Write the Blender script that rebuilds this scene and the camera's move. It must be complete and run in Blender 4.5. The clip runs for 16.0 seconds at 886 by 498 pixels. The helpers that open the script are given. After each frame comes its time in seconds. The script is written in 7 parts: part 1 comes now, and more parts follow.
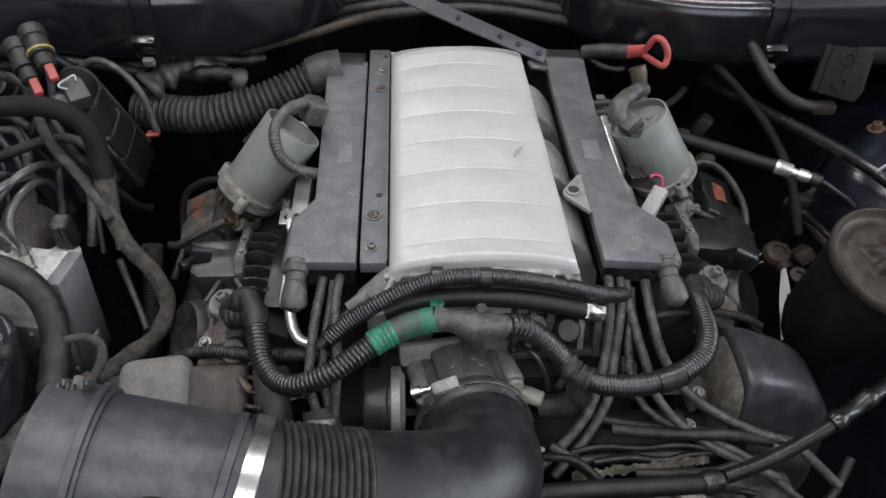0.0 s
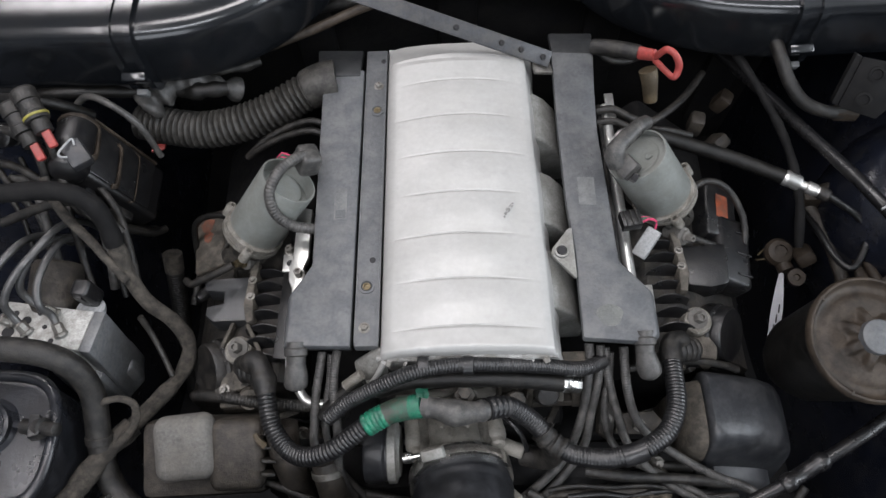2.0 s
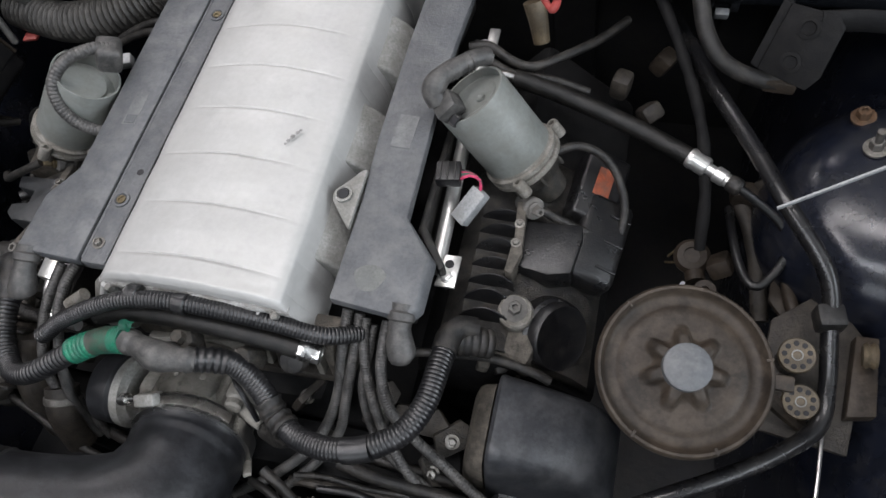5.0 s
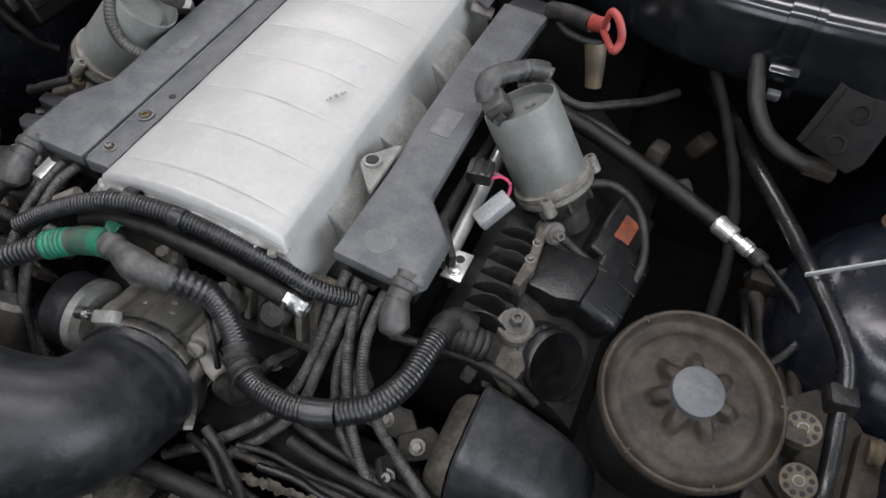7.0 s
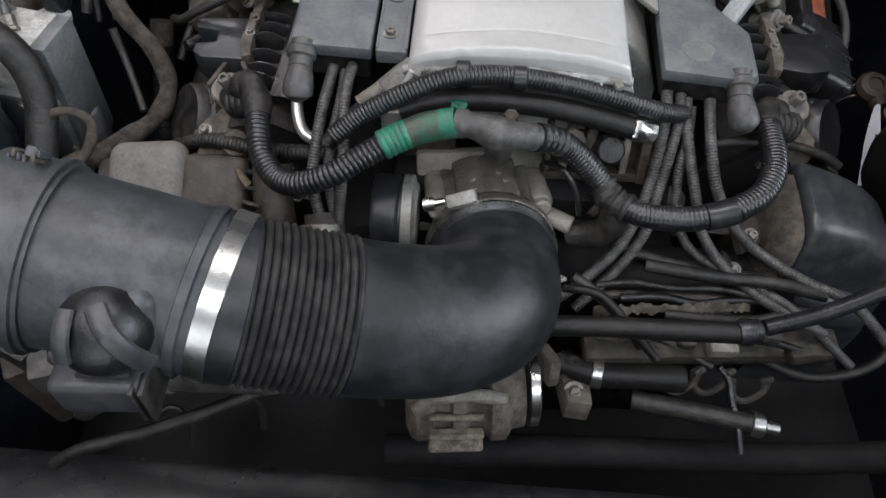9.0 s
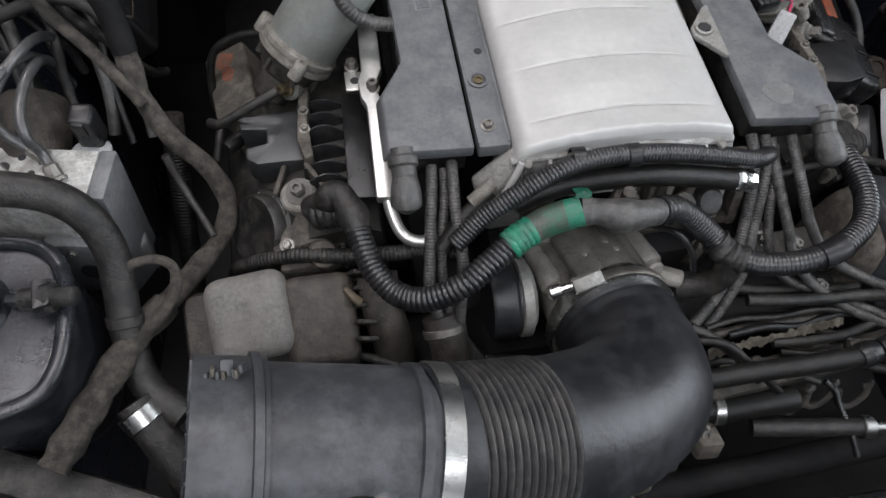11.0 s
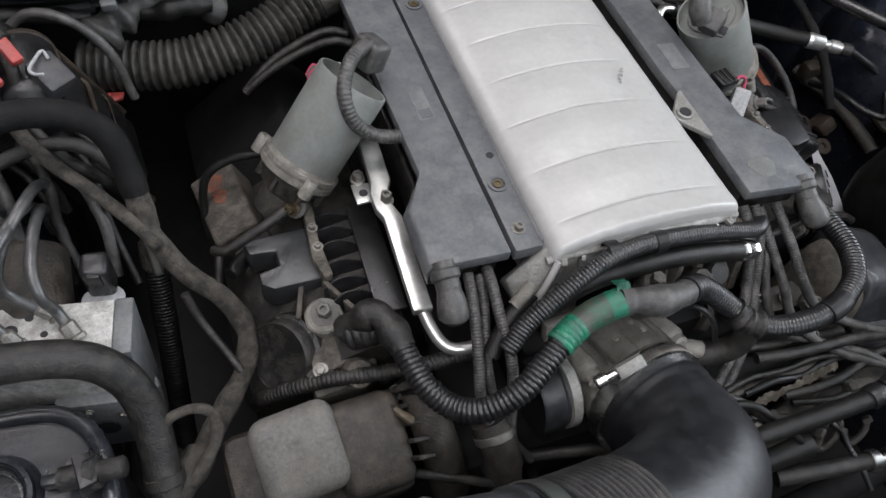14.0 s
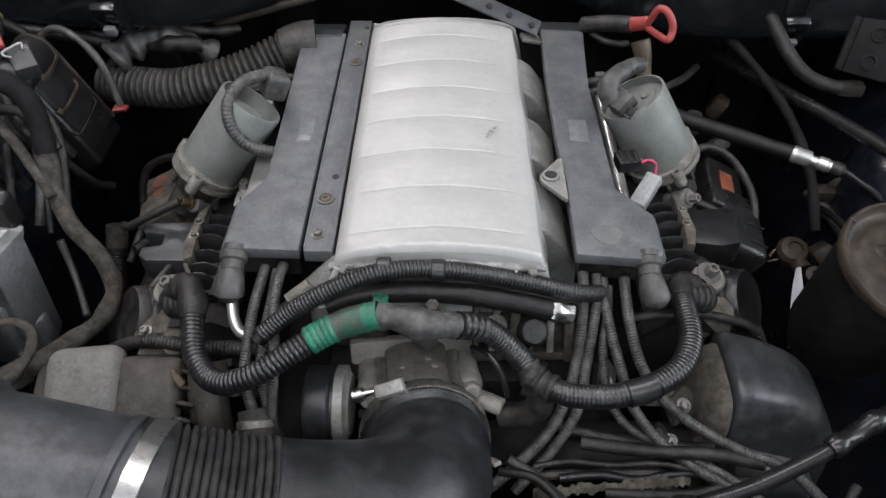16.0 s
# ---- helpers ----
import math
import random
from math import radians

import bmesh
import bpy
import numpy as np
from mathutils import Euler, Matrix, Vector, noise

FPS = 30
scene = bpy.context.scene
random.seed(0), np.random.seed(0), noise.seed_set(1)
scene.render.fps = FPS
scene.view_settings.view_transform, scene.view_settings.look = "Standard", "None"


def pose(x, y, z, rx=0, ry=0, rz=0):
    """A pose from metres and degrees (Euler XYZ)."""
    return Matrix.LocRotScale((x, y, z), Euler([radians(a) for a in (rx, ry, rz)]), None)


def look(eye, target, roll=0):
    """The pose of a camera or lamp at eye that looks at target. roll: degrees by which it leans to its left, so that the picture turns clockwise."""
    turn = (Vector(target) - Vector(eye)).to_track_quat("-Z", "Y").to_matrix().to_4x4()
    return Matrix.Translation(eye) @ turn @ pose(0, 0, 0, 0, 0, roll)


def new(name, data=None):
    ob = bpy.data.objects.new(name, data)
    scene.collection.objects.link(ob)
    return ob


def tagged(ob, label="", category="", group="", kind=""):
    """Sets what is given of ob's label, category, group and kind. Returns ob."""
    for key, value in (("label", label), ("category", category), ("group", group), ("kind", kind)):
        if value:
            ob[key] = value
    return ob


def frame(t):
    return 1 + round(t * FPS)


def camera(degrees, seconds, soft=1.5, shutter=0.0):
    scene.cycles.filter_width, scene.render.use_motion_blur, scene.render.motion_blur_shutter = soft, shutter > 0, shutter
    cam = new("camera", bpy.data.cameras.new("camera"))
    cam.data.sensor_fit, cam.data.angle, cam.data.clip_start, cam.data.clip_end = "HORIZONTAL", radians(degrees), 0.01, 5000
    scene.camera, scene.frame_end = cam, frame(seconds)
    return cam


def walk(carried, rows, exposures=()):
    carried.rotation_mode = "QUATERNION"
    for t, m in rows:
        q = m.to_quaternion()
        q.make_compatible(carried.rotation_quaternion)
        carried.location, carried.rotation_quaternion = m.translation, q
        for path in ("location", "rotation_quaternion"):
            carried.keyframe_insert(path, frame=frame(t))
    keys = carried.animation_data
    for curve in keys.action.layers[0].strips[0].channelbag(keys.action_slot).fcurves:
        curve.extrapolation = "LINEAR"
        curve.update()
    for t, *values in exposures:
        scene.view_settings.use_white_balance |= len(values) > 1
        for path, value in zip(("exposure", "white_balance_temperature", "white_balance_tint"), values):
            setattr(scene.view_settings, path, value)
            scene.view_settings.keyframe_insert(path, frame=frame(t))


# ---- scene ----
cam = camera(63.0, 16.0)
PATH = [
    (0, (-0.0734, 0.0800, 1.4984), (0.0184, 1.4746, 0.1386), 1.63),
    (0.5, (-0.0915, 0.0859, 1.5014), (0.0512, 1.4363, 0.1019), 1.2),
    (1, (-0.0202, 0.1196, 1.5313), (-0.0027, 1.3721, 0.0368), -3.44),
    (1.5, (0.0093, 0.2218, 1.6373), (-0.0537, 1.2749, -0.0027), -3.76),
    (2, (-0.0023, 0.3071, 1.7147), (-0.0561, 1.2308, -0.0018), -4.62),
    (2.5, (-0.0037, 0.3418, 1.7280), (-0.0547, 1.2247, -0.0099), -5.51),
    (3, (-0.0019, 0.3408, 1.7226), (-0.0411, 1.2244, -0.0153), -5.05),
    (3.5, (-0.0087, 0.3452, 1.7155), (-0.0253, 1.2169, -0.0288), -3.9),
    (4, (0.0222, 0.3243, 1.7003), (-0.0578, 1.2306, -0.0244), -7.99),
    (4.5, (0.2232, 0.3357, 1.6303), (-0.1303, 1.2230, -0.0699), -19.94),
    (5, (0.3573, 0.3720, 1.5403), (-0.0825, 1.2247, -0.1573), -16.08),
    (5.2, (0.3854, 0.3693, 1.5107), (-0.0920, 1.2419, -0.1666), -14.26),
    (7.3, (0.3234, 0.2534, 1.4407), (-0.1076, 1.4119, -0.0675), 3.97),
    (7.5, (0.2818, 0.2377, 1.4329), (-0.1200, 1.3975, -0.0823), 4.02),
    (8, (0.1618, 0.1894, 1.4230), (-0.1149, 1.3599, -0.1119), 3.2),
    (8.5, (0.0237, 0.1385, 1.4252), (-0.1253, 1.2987, -0.1350), 1.85),
    (8.7, (-0.0092, 0.1226, 1.4197), (-0.1019, 1.2009, -0.2024), 1.67),
    (10.8, (-0.1881, 0.2187, 1.4666), (-0.0478, 1.1407, -0.2459), 4.16),
    (11, (-0.2286, 0.2402, 1.4641), (-0.0020, 1.1538, -0.2437), 5.48),
    (11.5, (-0.2967, 0.2608, 1.4658), (0.0989, 1.2028, -0.1951), 10.52),
    (12, (-0.3316, 0.2809, 1.4601), (0.1482, 1.2063, -0.1879), 12.79),
    (12.5, (-0.3683, 0.3352, 1.4503), (0.2604, 1.1871, -0.1872), 17.4),
    (13, (-0.3789, 0.3434, 1.4664), (0.2700, 1.2004, -0.1605), 17.39),
    (13.5, (-0.3816, 0.3353, 1.4752), (0.2712, 1.2243, -0.1328), 16.8),
    (14, (-0.3442, 0.3084, 1.4765), (0.2008, 1.2731, -0.1281), 11.76),
    (14.5, (-0.1796, 0.2664, 1.5139), (-0.0182, 1.3007, -0.1313), 1.07),
    (15, (-0.0487, 0.2241, 1.5139), (-0.0992, 1.3287, -0.0923), -4.17),
    (15.5, (0.0067, 0.1555, 1.4640), (-0.0596, 1.4667, 0.0222), -2.21),
    (16, (0.0130, 0.1321, 1.4531), (-0.0159, 1.4987, 0.0624), -0.46),
]
walk(cam, [(t, look(eye, target, roll)) for t, eye, target, roll in PATH])

# ---- world, lamps, exposure ----
world = bpy.data.worlds.new("workshop_air")
scene.world = world
world.use_nodes = True
world.node_tree.nodes["Background"].inputs["Color"].default_value = (0.55, 0.6, 0.66, 1)
world.node_tree.nodes["Background"].inputs["Strength"].default_value = 0.03


def ceiling_lamp(name, x, y, z, sx, sy, watts, colour=(1.0, 0.955, 0.985)):
    data = bpy.data.lights.new(name, "AREA")
    data.shape, data.size, data.size_y = "RECTANGLE", sx, sy
    data.energy, data.color = watts, colour
    ob = new(name, data)
    ob.matrix_world = pose(x, y, z, 0, 0, 0)
    return ob


ceiling_lamp("ceiling_lamp", 0.1, 0.95, 3.05, 1.5, 0.4, 25, (1.0, 0.955, 0.975))
ceiling_lamp("ceiling_lamp", -1.05, 0.1, 3.05, 0.5, 1.6, 28)
ceiling_lamp("ceiling_lamp", -1.3, 2.93, 3.05, 1.6, 0.45, 42)
ceiling_lamp("ceiling_lamp", 0.15, -0.95, 3.05, 1.8, 0.45, 34, (0.9, 0.925, 1.0))
door_light = ceiling_lamp("door_daylight", -0.3, -3.3, 1.7, 2.4, 1.7, 38, (0.87, 0.92, 1.0))
door_light.matrix_world = pose(-0.3, -3.3, 1.7, 90, 0, 0)
# unseen bluish fill from the east, added for the rubber elbow's highlight
elbow_fill_light = ceiling_lamp("elbow_fill", 3.1, 0.0, 2.1, 2.2, 1.5, 95, (0.86, 0.92, 1.0))
elbow_fill_light.matrix_world = pose(3.1, 0.0, 2.1, 90, 0, 90)


# ---- materials ----
def surface(name, base, other, rough=0.5, metal=0.0, scale=40.0, bump=0.15, dust=0.0, dust_colour=(0.16, 0.14, 0.115), spots=0.0, spec=0.5, grain=0.35):
    """Base colour broken up at two scales, grain in the relief, and a film of dust in patches."""
    m = bpy.data.materials.new(name)
    m.use_nodes = True
    nt = m.node_tree
    n, ln = nt.nodes, nt.links
    bsdf = n["Principled BSDF"]
    tc = n.new("ShaderNodeTexCoord")

    def noise_node(s, detail=4.0, rgh=0.55):
        k = n.new("ShaderNodeTexNoise")
        k.inputs["Scale"].default_value, k.inputs["Detail"].default_value, k.inputs["Roughness"].default_value = s, detail, rgh
        ln.new(tc.outputs["Object"], k.inputs["Vector"])
        return k.outputs["Fac"]

    def ramp(fac, a, b, ca=(0, 0, 0), cb=(1, 1, 1)):
        k = n.new("ShaderNodeValToRGB")
        k.color_ramp.elements[0].position, k.color_ramp.elements[1].position = a, b
        k.color_ramp.elements[0].color, k.color_ramp.elements[1].color = (*ca, 1), (*cb, 1)
        ln.new(fac, k.inputs["Fac"])
        return k.outputs["Color"]

    def mix(fac, a, b):
        k = n.new("ShaderNodeMixRGB")
        for sock, v in zip((k.inputs[0], k.inputs[1], k.inputs[2]), (fac, a, b)):
            if isinstance(v, tuple):
                sock.default_value = (*v, 1)
            elif isinstance(v, float):
                sock.default_value = v
            else:
                ln.new(v, sock)
        return k.outputs["Color"]

    coarse, fine = noise_node(scale), noise_node(scale * 9, 5.0, 0.65)
    col = mix(ramp(coarse, 0.38, 0.62), base, other)
    k = n.new("ShaderNodeMixRGB")
    k.blend_type = "MULTIPLY"
    k.inputs[0].default_value = 1.0
    ln.new(col, k.inputs[1])
    ln.new(ramp(fine, 0.3, 0.72, (1 - grain,) * 3, (1 + grain * 0.5,) * 3), k.inputs[2])
    col = k.outputs["Color"]
    if dust:
        film = noise_node(scale * 1.7, 8.0, 0.72)
        k = n.new("ShaderNodeMath")
        k.operation = "MULTIPLY"
        ln.new(ramp(film, 0.44, 0.62), k.inputs[0])
        k.inputs[1].default_value = dust
        col = mix(k.outputs[0], col, dust_colour)
    if spots:
        sp = noise_node(scale * 2.6, 2.0, 0.5)
        k = n.new("ShaderNodeMath")
        k.operation = "MULTIPLY"
        ln.new(ramp(sp, 0.6, 0.68), k.inputs[0])
        k.inputs[1].default_value = spots
        col = mix(k.outputs[0], col, tuple(c * 0.35 for c in base))
    ln.new(col, bsdf.inputs["Base Color"])
    ro = n.new("ShaderNodeMapRange")
    ro.inputs["To Min"].default_value, ro.inputs["To Max"].default_value = max(0.04, rough - 0.1), min(1.0, rough + 0.16)
    ln.new(coarse, ro.inputs["Value"])
    ln.new(ro.outputs["Result"], bsdf.inputs["Roughness"])
    bsdf.inputs["Metallic"].default_value = metal
    bsdf.inputs["Specular IOR Level"].default_value = spec
    if bump:
        b = n.new("ShaderNodeBump")
        b.inputs["Strength"].default_value, b.inputs["Distance"].default_value = min(1.0, bump * 1.3), 0.0018
        k = n.new("ShaderNodeMath")
        k.operation = "MULTIPLY_ADD"
        ln.new(coarse, k.inputs[0])
        k.inputs[1].default_value = 1.0 if scale > 35 else 0.3
        ln.new(fine, k.inputs[2])
        ln.new(k.outputs[0], b.inputs["Height"])
        ln.new(b.outputs["Normal"], bsdf.inputs["Normal"])
    return m


SILVER = surface("silver_paint", (0.412, 0.41, 0.399), (0.378, 0.376, 0.365), 0.42, 0.16, 16, 0.05, 0.35, (0.364, 0.36, 0.341), 0.08, grain=0.08)
SILVERWORN = surface("worn_silver_paint", (0.42, 0.42, 0.41), (0.2, 0.195, 0.18), 0.5, 0.2, 70, 0.6, 0.6, (0.13, 0.12, 0.1), 0.4)
RELAY = surface("relay_plastic", (0.006, 0.006, 0.007), (0.0045, 0.0045, 0.005), 0.34, 0.0, 30, 0.15, 0.3, (0.017, 0.0155, 0.014), spec=0.35)
# black parts; on the engine block it also paints in the gaps' shade
MATT = surface("matt_black_and_gap_shade", (0.006, 0.006, 0.0065), (0.004, 0.004, 0.0045), 0.7, 0.0, 60, 0.3, 0.35, (0.014, 0.013, 0.0115), spec=0.2)
GRIME = surface("oily_block", (0.016, 0.015, 0.0138), (0.008, 0.0076, 0.007), 0.45, 0.0, 55, 0.8, 0.65, (0.055, 0.047, 0.037), 0.4)
THROTTLE = surface("dusty_throttle_casting", (0.27, 0.258, 0.232), (0.19, 0.18, 0.158), 0.48, 0.15, 60, 0.4, 0.5, (0.28, 0.265, 0.235), 0.3, grain=0.25)
DUSTY = surface("sandy_dust", (0.12, 0.108, 0.09), (0.045, 0.04, 0.034), 0.75, 0.0, 55, 0.7, 0.5, (0.17, 0.152, 0.125), 0.4)
CAST = surface("cast_aluminium", (0.31, 0.298, 0.27), (0.19, 0.18, 0.158), 0.46, 0.3, 70, 0.7, 0.6, (0.13, 0.116, 0.094), 0.4)
CASTGREY = surface("bare_casting", (0.3, 0.3, 0.285), (0.22, 0.22, 0.205), 0.5, 0.3, 40, 0.4, 0.4, (0.15, 0.14, 0.12))
CASTDARK = surface("grimy_casting", (0.036, 0.034, 0.03), (0.016, 0.015, 0.0135), 0.52, 0.1, 55, 0.8, 0.65, (0.085, 0.073, 0.057), 0.4)
CANGREY = surface("motor_can_grey", (0.2, 0.212, 0.2), (0.165, 0.175, 0.163), 0.5, 0.1, 25, 0.15, 0.35, (0.12, 0.113, 0.095), grain=0.12)
COVER = surface("grey_cover_plastic", (0.088, 0.093, 0.099), (0.068, 0.072, 0.078), 0.44, 0.0, 26, 0.35, 0.6, (0.13, 0.132, 0.132), 0.15, grain=0.25)
BLACK = surface("black_plastic", (0.0085, 0.009, 0.01), (0.0055, 0.0055, 0.0065), 0.28, 0.0, 45, 0.2, 0.35, (0.03, 0.028, 0.0255))
HOUSE = surface("bluish_housing", (0.03, 0.032, 0.036), (0.02, 0.0215, 0.0245), 0.36, 0.0, 22, 0.15, 0.6, (0.066, 0.067, 0.069), 0.3)
BLACKDUST = surface("dusty_black_plastic", (0.0115, 0.0115, 0.0115), (0.007, 0.007, 0.007), 0.4, 0.0, 45, 0.4, 0.6, (0.05, 0.045, 0.039), spec=0.45)
TANK = surface("bluish_tank_plastic", (0.014, 0.0153, 0.019), (0.0075, 0.0082, 0.0102), 0.27, 0.0, 25, 0.2, 0.4, (0.045, 0.047, 0.053), 0.3, spec=0.55)
SPECK = surface("speckled_dust", (0.066, 0.0585, 0.048), (0.034, 0.0295, 0.0238), 0.62, 0.0, 48, 0.65, 0.7, (0.125, 0.109, 0.087), 0.4)
FADED = surface("dirty_orange_sticker", (0.22, 0.062, 0.03), (0.1, 0.042, 0.026), 0.7, 0.0, 90, 0.4, 0.6, (0.09, 0.07, 0.055))
RUBBER = surface("black_rubber", (0.0095, 0.01, 0.0118), (0.0065, 0.007, 0.008), 0.38, 0.0, 13, 0.2, 0.65, (0.03, 0.0315, 0.035), 0.2, spec=0.45)
RUBBERDUST = surface("dusty_rubber", (0.0105, 0.0102, 0.0097), (0.007, 0.0068, 0.0065), 0.42, 0.0, 50, 0.4, 0.6, (0.044, 0.0395, 0.034), spec=0.45)
TUBEBLACK = surface("intake_tube_plastic", (0.034, 0.0365, 0.0405), (0.02, 0.0215, 0.024), 0.42, 0.0, 13, 0.15, 0.75, (0.066, 0.069, 0.074), 0.45, spec=0.45)
LOOM = surface("split_loom", (0.0085, 0.0088, 0.0098), (0.006, 0.006, 0.007), 0.3, 0.0, 50, 0.1, 0.4, (0.036, 0.035, 0.034), spec=0.55)
HOSE = surface("matt_hose", (0.0065, 0.0063, 0.006), (0.0045, 0.0045, 0.0043), 0.4, 0.0, 45, 0.3, 0.45, (0.02, 0.0182, 0.0155), spec=0.32)
STAIN = surface("grey_smear", (0.17, 0.168, 0.16), (0.3, 0.3, 0.29), 0.6, 0.1, 150, 0.2)
LOOMDUST = surface("dusty_loom", (0.046, 0.0455, 0.0445), (0.028, 0.0275, 0.0265), 0.42, 0.0, 60, 0.25, 0.6, (0.105, 0.1, 0.092), spec=0.5)
TAPED = surface("cloth_taped_loom", (0.042, 0.037, 0.031), (0.018, 0.016, 0.0135), 0.85, 0.0, 60, 0.9, 0.6, (0.1, 0.087, 0.07))
BROWN = surface("brown_housing", (0.032, 0.027, 0.022), (0.017, 0.0145, 0.012), 0.55, 0.0, 40, 0.5, 0.55, (0.07, 0.059, 0.046), 0.4)
CAPGREY = surface("dusty_cap", (0.135, 0.131, 0.123), (0.1, 0.097, 0.09), 0.75, 0.0, 30, 0.4, 0.6, (0.14, 0.13, 0.115))
LIDGREY = surface("reservoir_lid", (0.04, 0.0305, 0.0225), (0.018, 0.014, 0.0107), 0.48, 0.0, 34, 0.2, 0.6, (0.06, 0.047, 0.0355), 0.45, spec=0.28, grain=0.35)
BAND = surface("steel_band", (0.58, 0.58, 0.565), (0.5, 0.495, 0.48), 0.26, 1.0, 25, 0.06, 0.12, (0.3, 0.27, 0.23), grain=0.12)
CHROME = surface("bright_rail", (0.74, 0.74, 0.72), (0.6, 0.6, 0.575), 0.3, 0.85, 30, 0.06, 0.2, (0.35, 0.33, 0.3), grain=0.12)
STEEL = surface("dull_steel", (0.3, 0.29, 0.27), (0.18, 0.17, 0.155), 0.38, 0.75, 70, 0.3, 0.4, (0.11, 0.097, 0.078))
ABSALU = surface("machined_block", (0.56, 0.56, 0.54), (0.36, 0.355, 0.335), 0.5, 0.2, 90, 0.4, 0.5, (0.2, 0.185, 0.16), 0.5)
ABSGREY = surface("controller_plastic", (0.15, 0.156, 0.162), (0.105, 0.11, 0.115), 0.46, 0.05, 30, 0.25, 0.5, (0.17, 0.168, 0.16), 0.35)
GREEN = surface("green_tape", (0.012, 0.19, 0.108), (0.012, 0.11, 0.07), 0.25, 0.0, 90, 0.35, 0.35, (0.06, 0.1, 0.075))
GREENDIRTY = surface("dirty_green_tape", (0.02, 0.105, 0.066), (0.035, 0.05, 0.04), 0.35, 0.0, 60, 0.4, 0.8, (0.07, 0.062, 0.05))
RED = surface("red_plastic", (0.42, 0.065, 0.055), (0.3, 0.045, 0.04), 0.45, 0.0, 40, 0.1, 0.3, (0.2, 0.08, 0.07))
ORANGE = surface("orange_sticker", (0.3, 0.065, 0.022), (0.17, 0.045, 0.022), 0.65, 0.0, 60, 0.15, 0.6, (0.1, 0.062, 0.046))
BRASS = surface("dirty_brass", (0.22, 0.18, 0.11), (0.13, 0.105, 0.065), 0.4, 0.8, 60, 0.2, 0.3, (0.1, 0.075, 0.05))
COATED = surface("coated_brake_pipe", (0.055, 0.056, 0.058), (0.036, 0.037, 0.038), 0.3, 0.0, 60, 0.1, 0.4, (0.1, 0.095, 0.085), spec=0.6)
# dark colour for the unseen north wall, to dim the ducts' reflections
WALLDARK = surface("dark_unseen_wall", (0.05, 0.052, 0.055), (0.04, 0.042, 0.045), 0.6, 0.3, 3, 0.2)
OXIDE = surface("oxidised_sheet", (0.27, 0.24, 0.195), (0.1, 0.085, 0.065), 0.6, 0.1, 90, 0.6, 0.6, (0.06, 0.05, 0.038), 0.5)
BELLOWS = surface("dusty_bellows_rubber", (0.022, 0.022, 0.0225), (0.013, 0.013, 0.0135), 0.38, 0.0, 40, 0.2, 0.55, (0.055, 0.053, 0.05), spec=0.5)
VENT = surface("dusty_vent_hose", (0.03, 0.0285, 0.026), (0.018, 0.017, 0.0155), 0.45, 0.0, 50, 0.35, 0.6, (0.075, 0.0705, 0.063), spec=0.4)
PALE = surface("pale_plug", (0.34, 0.35, 0.355), (0.27, 0.28, 0.285), 0.45, 0.0, 40, 0.1, 0.3, (0.18, 0.175, 0.16))
PAPER = surface("white_paper", (0.72, 0.73, 0.76), (0.64, 0.65, 0.69), 0.8, 0.0, 40, 0.1, grain=0.08)
# print and small black parts, also discs that paint the dark inside holes
INK = surface("black_print_and_hole_dark", (0.012, 0.012, 0.014), (0.016, 0.016, 0.018), 0.7, 0.0, 40, 0.0)
WORN = surface("worn_cover_patch", (0.15, 0.155, 0.145), (0.105, 0.11, 0.106), 0.55, 0.0, 45, 0.3, 0.6, (0.1, 0.105, 0.105), grain=0.3)
LABELGLOSS = surface("shiny_label", (0.13, 0.135, 0.14), (0.11, 0.115, 0.12), 0.2, 0.0, 60, 0.05, spec=0.8)
LABEL = surface("worn_label", (0.135, 0.14, 0.142), (0.095, 0.099, 0.102), 0.5, 0.0, 60, 0.15, 0.5, (0.17, 0.172, 0.168), grain=0.3)
BODY = surface("dark_blue_paint", (0.009, 0.011, 0.019), (0.007, 0.0085, 0.014), 0.22, 0.0, 20, 0.05, 0.35, (0.03, 0.029, 0.028))
BODYDIRTY = surface("dirty_inner_body", (0.009, 0.009, 0.011), (0.006, 0.006, 0.007), 0.7, 0.0, 12, 0.4, 0.5, (0.022, 0.02, 0.017))
DUCT = surface("duct_plastic", (0.009, 0.0105, 0.0128), (0.007, 0.008, 0.0096), 0.15, 0.0, 16, 0.03, 0.2, (0.018, 0.0185, 0.019), spec=0.7)
GLOSS = surface("glossy_black_pipe", (0.008, 0.008, 0.009), (0.006, 0.006, 0.007), 0.24, 0.0, 30, 0.08, 0.35, (0.03, 0.028, 0.025))
STRAP = surface("painted_steel_strap", (0.045, 0.047, 0.052), (0.033, 0.034, 0.038), 0.4, 0.2, 30, 0.2, 0.5, (0.07, 0.065, 0.058))
RUST = surface("rusty_steel", (0.16, 0.085, 0.045), (0.1, 0.06, 0.035), 0.6, 0.5, 90, 0.4, 0.4, (0.14, 0.11, 0.08))
COVERDARK = surface("dark_cover_plastic", (0.03, 0.032, 0.034), (0.022, 0.023, 0.025), 0.35, 0.0, 18, 0.2, 0.35, (0.06, 0.06, 0.058))
YELLOW = surface("yellow_ring", (0.33, 0.3, 0.06), (0.24, 0.21, 0.05), 0.5, 0.0, 40, 0.1)
PINK = surface("pink_wire", (0.55, 0.05, 0.13), (0.45, 0.04, 0.1), 0.5, 0.0, 40, 0.0)
TAN = surface("oily_tan", (0.13, 0.1, 0.06), (0.07, 0.055, 0.036), 0.45, 0.1, 60, 0.3, 0.4, (0.08, 0.065, 0.045))
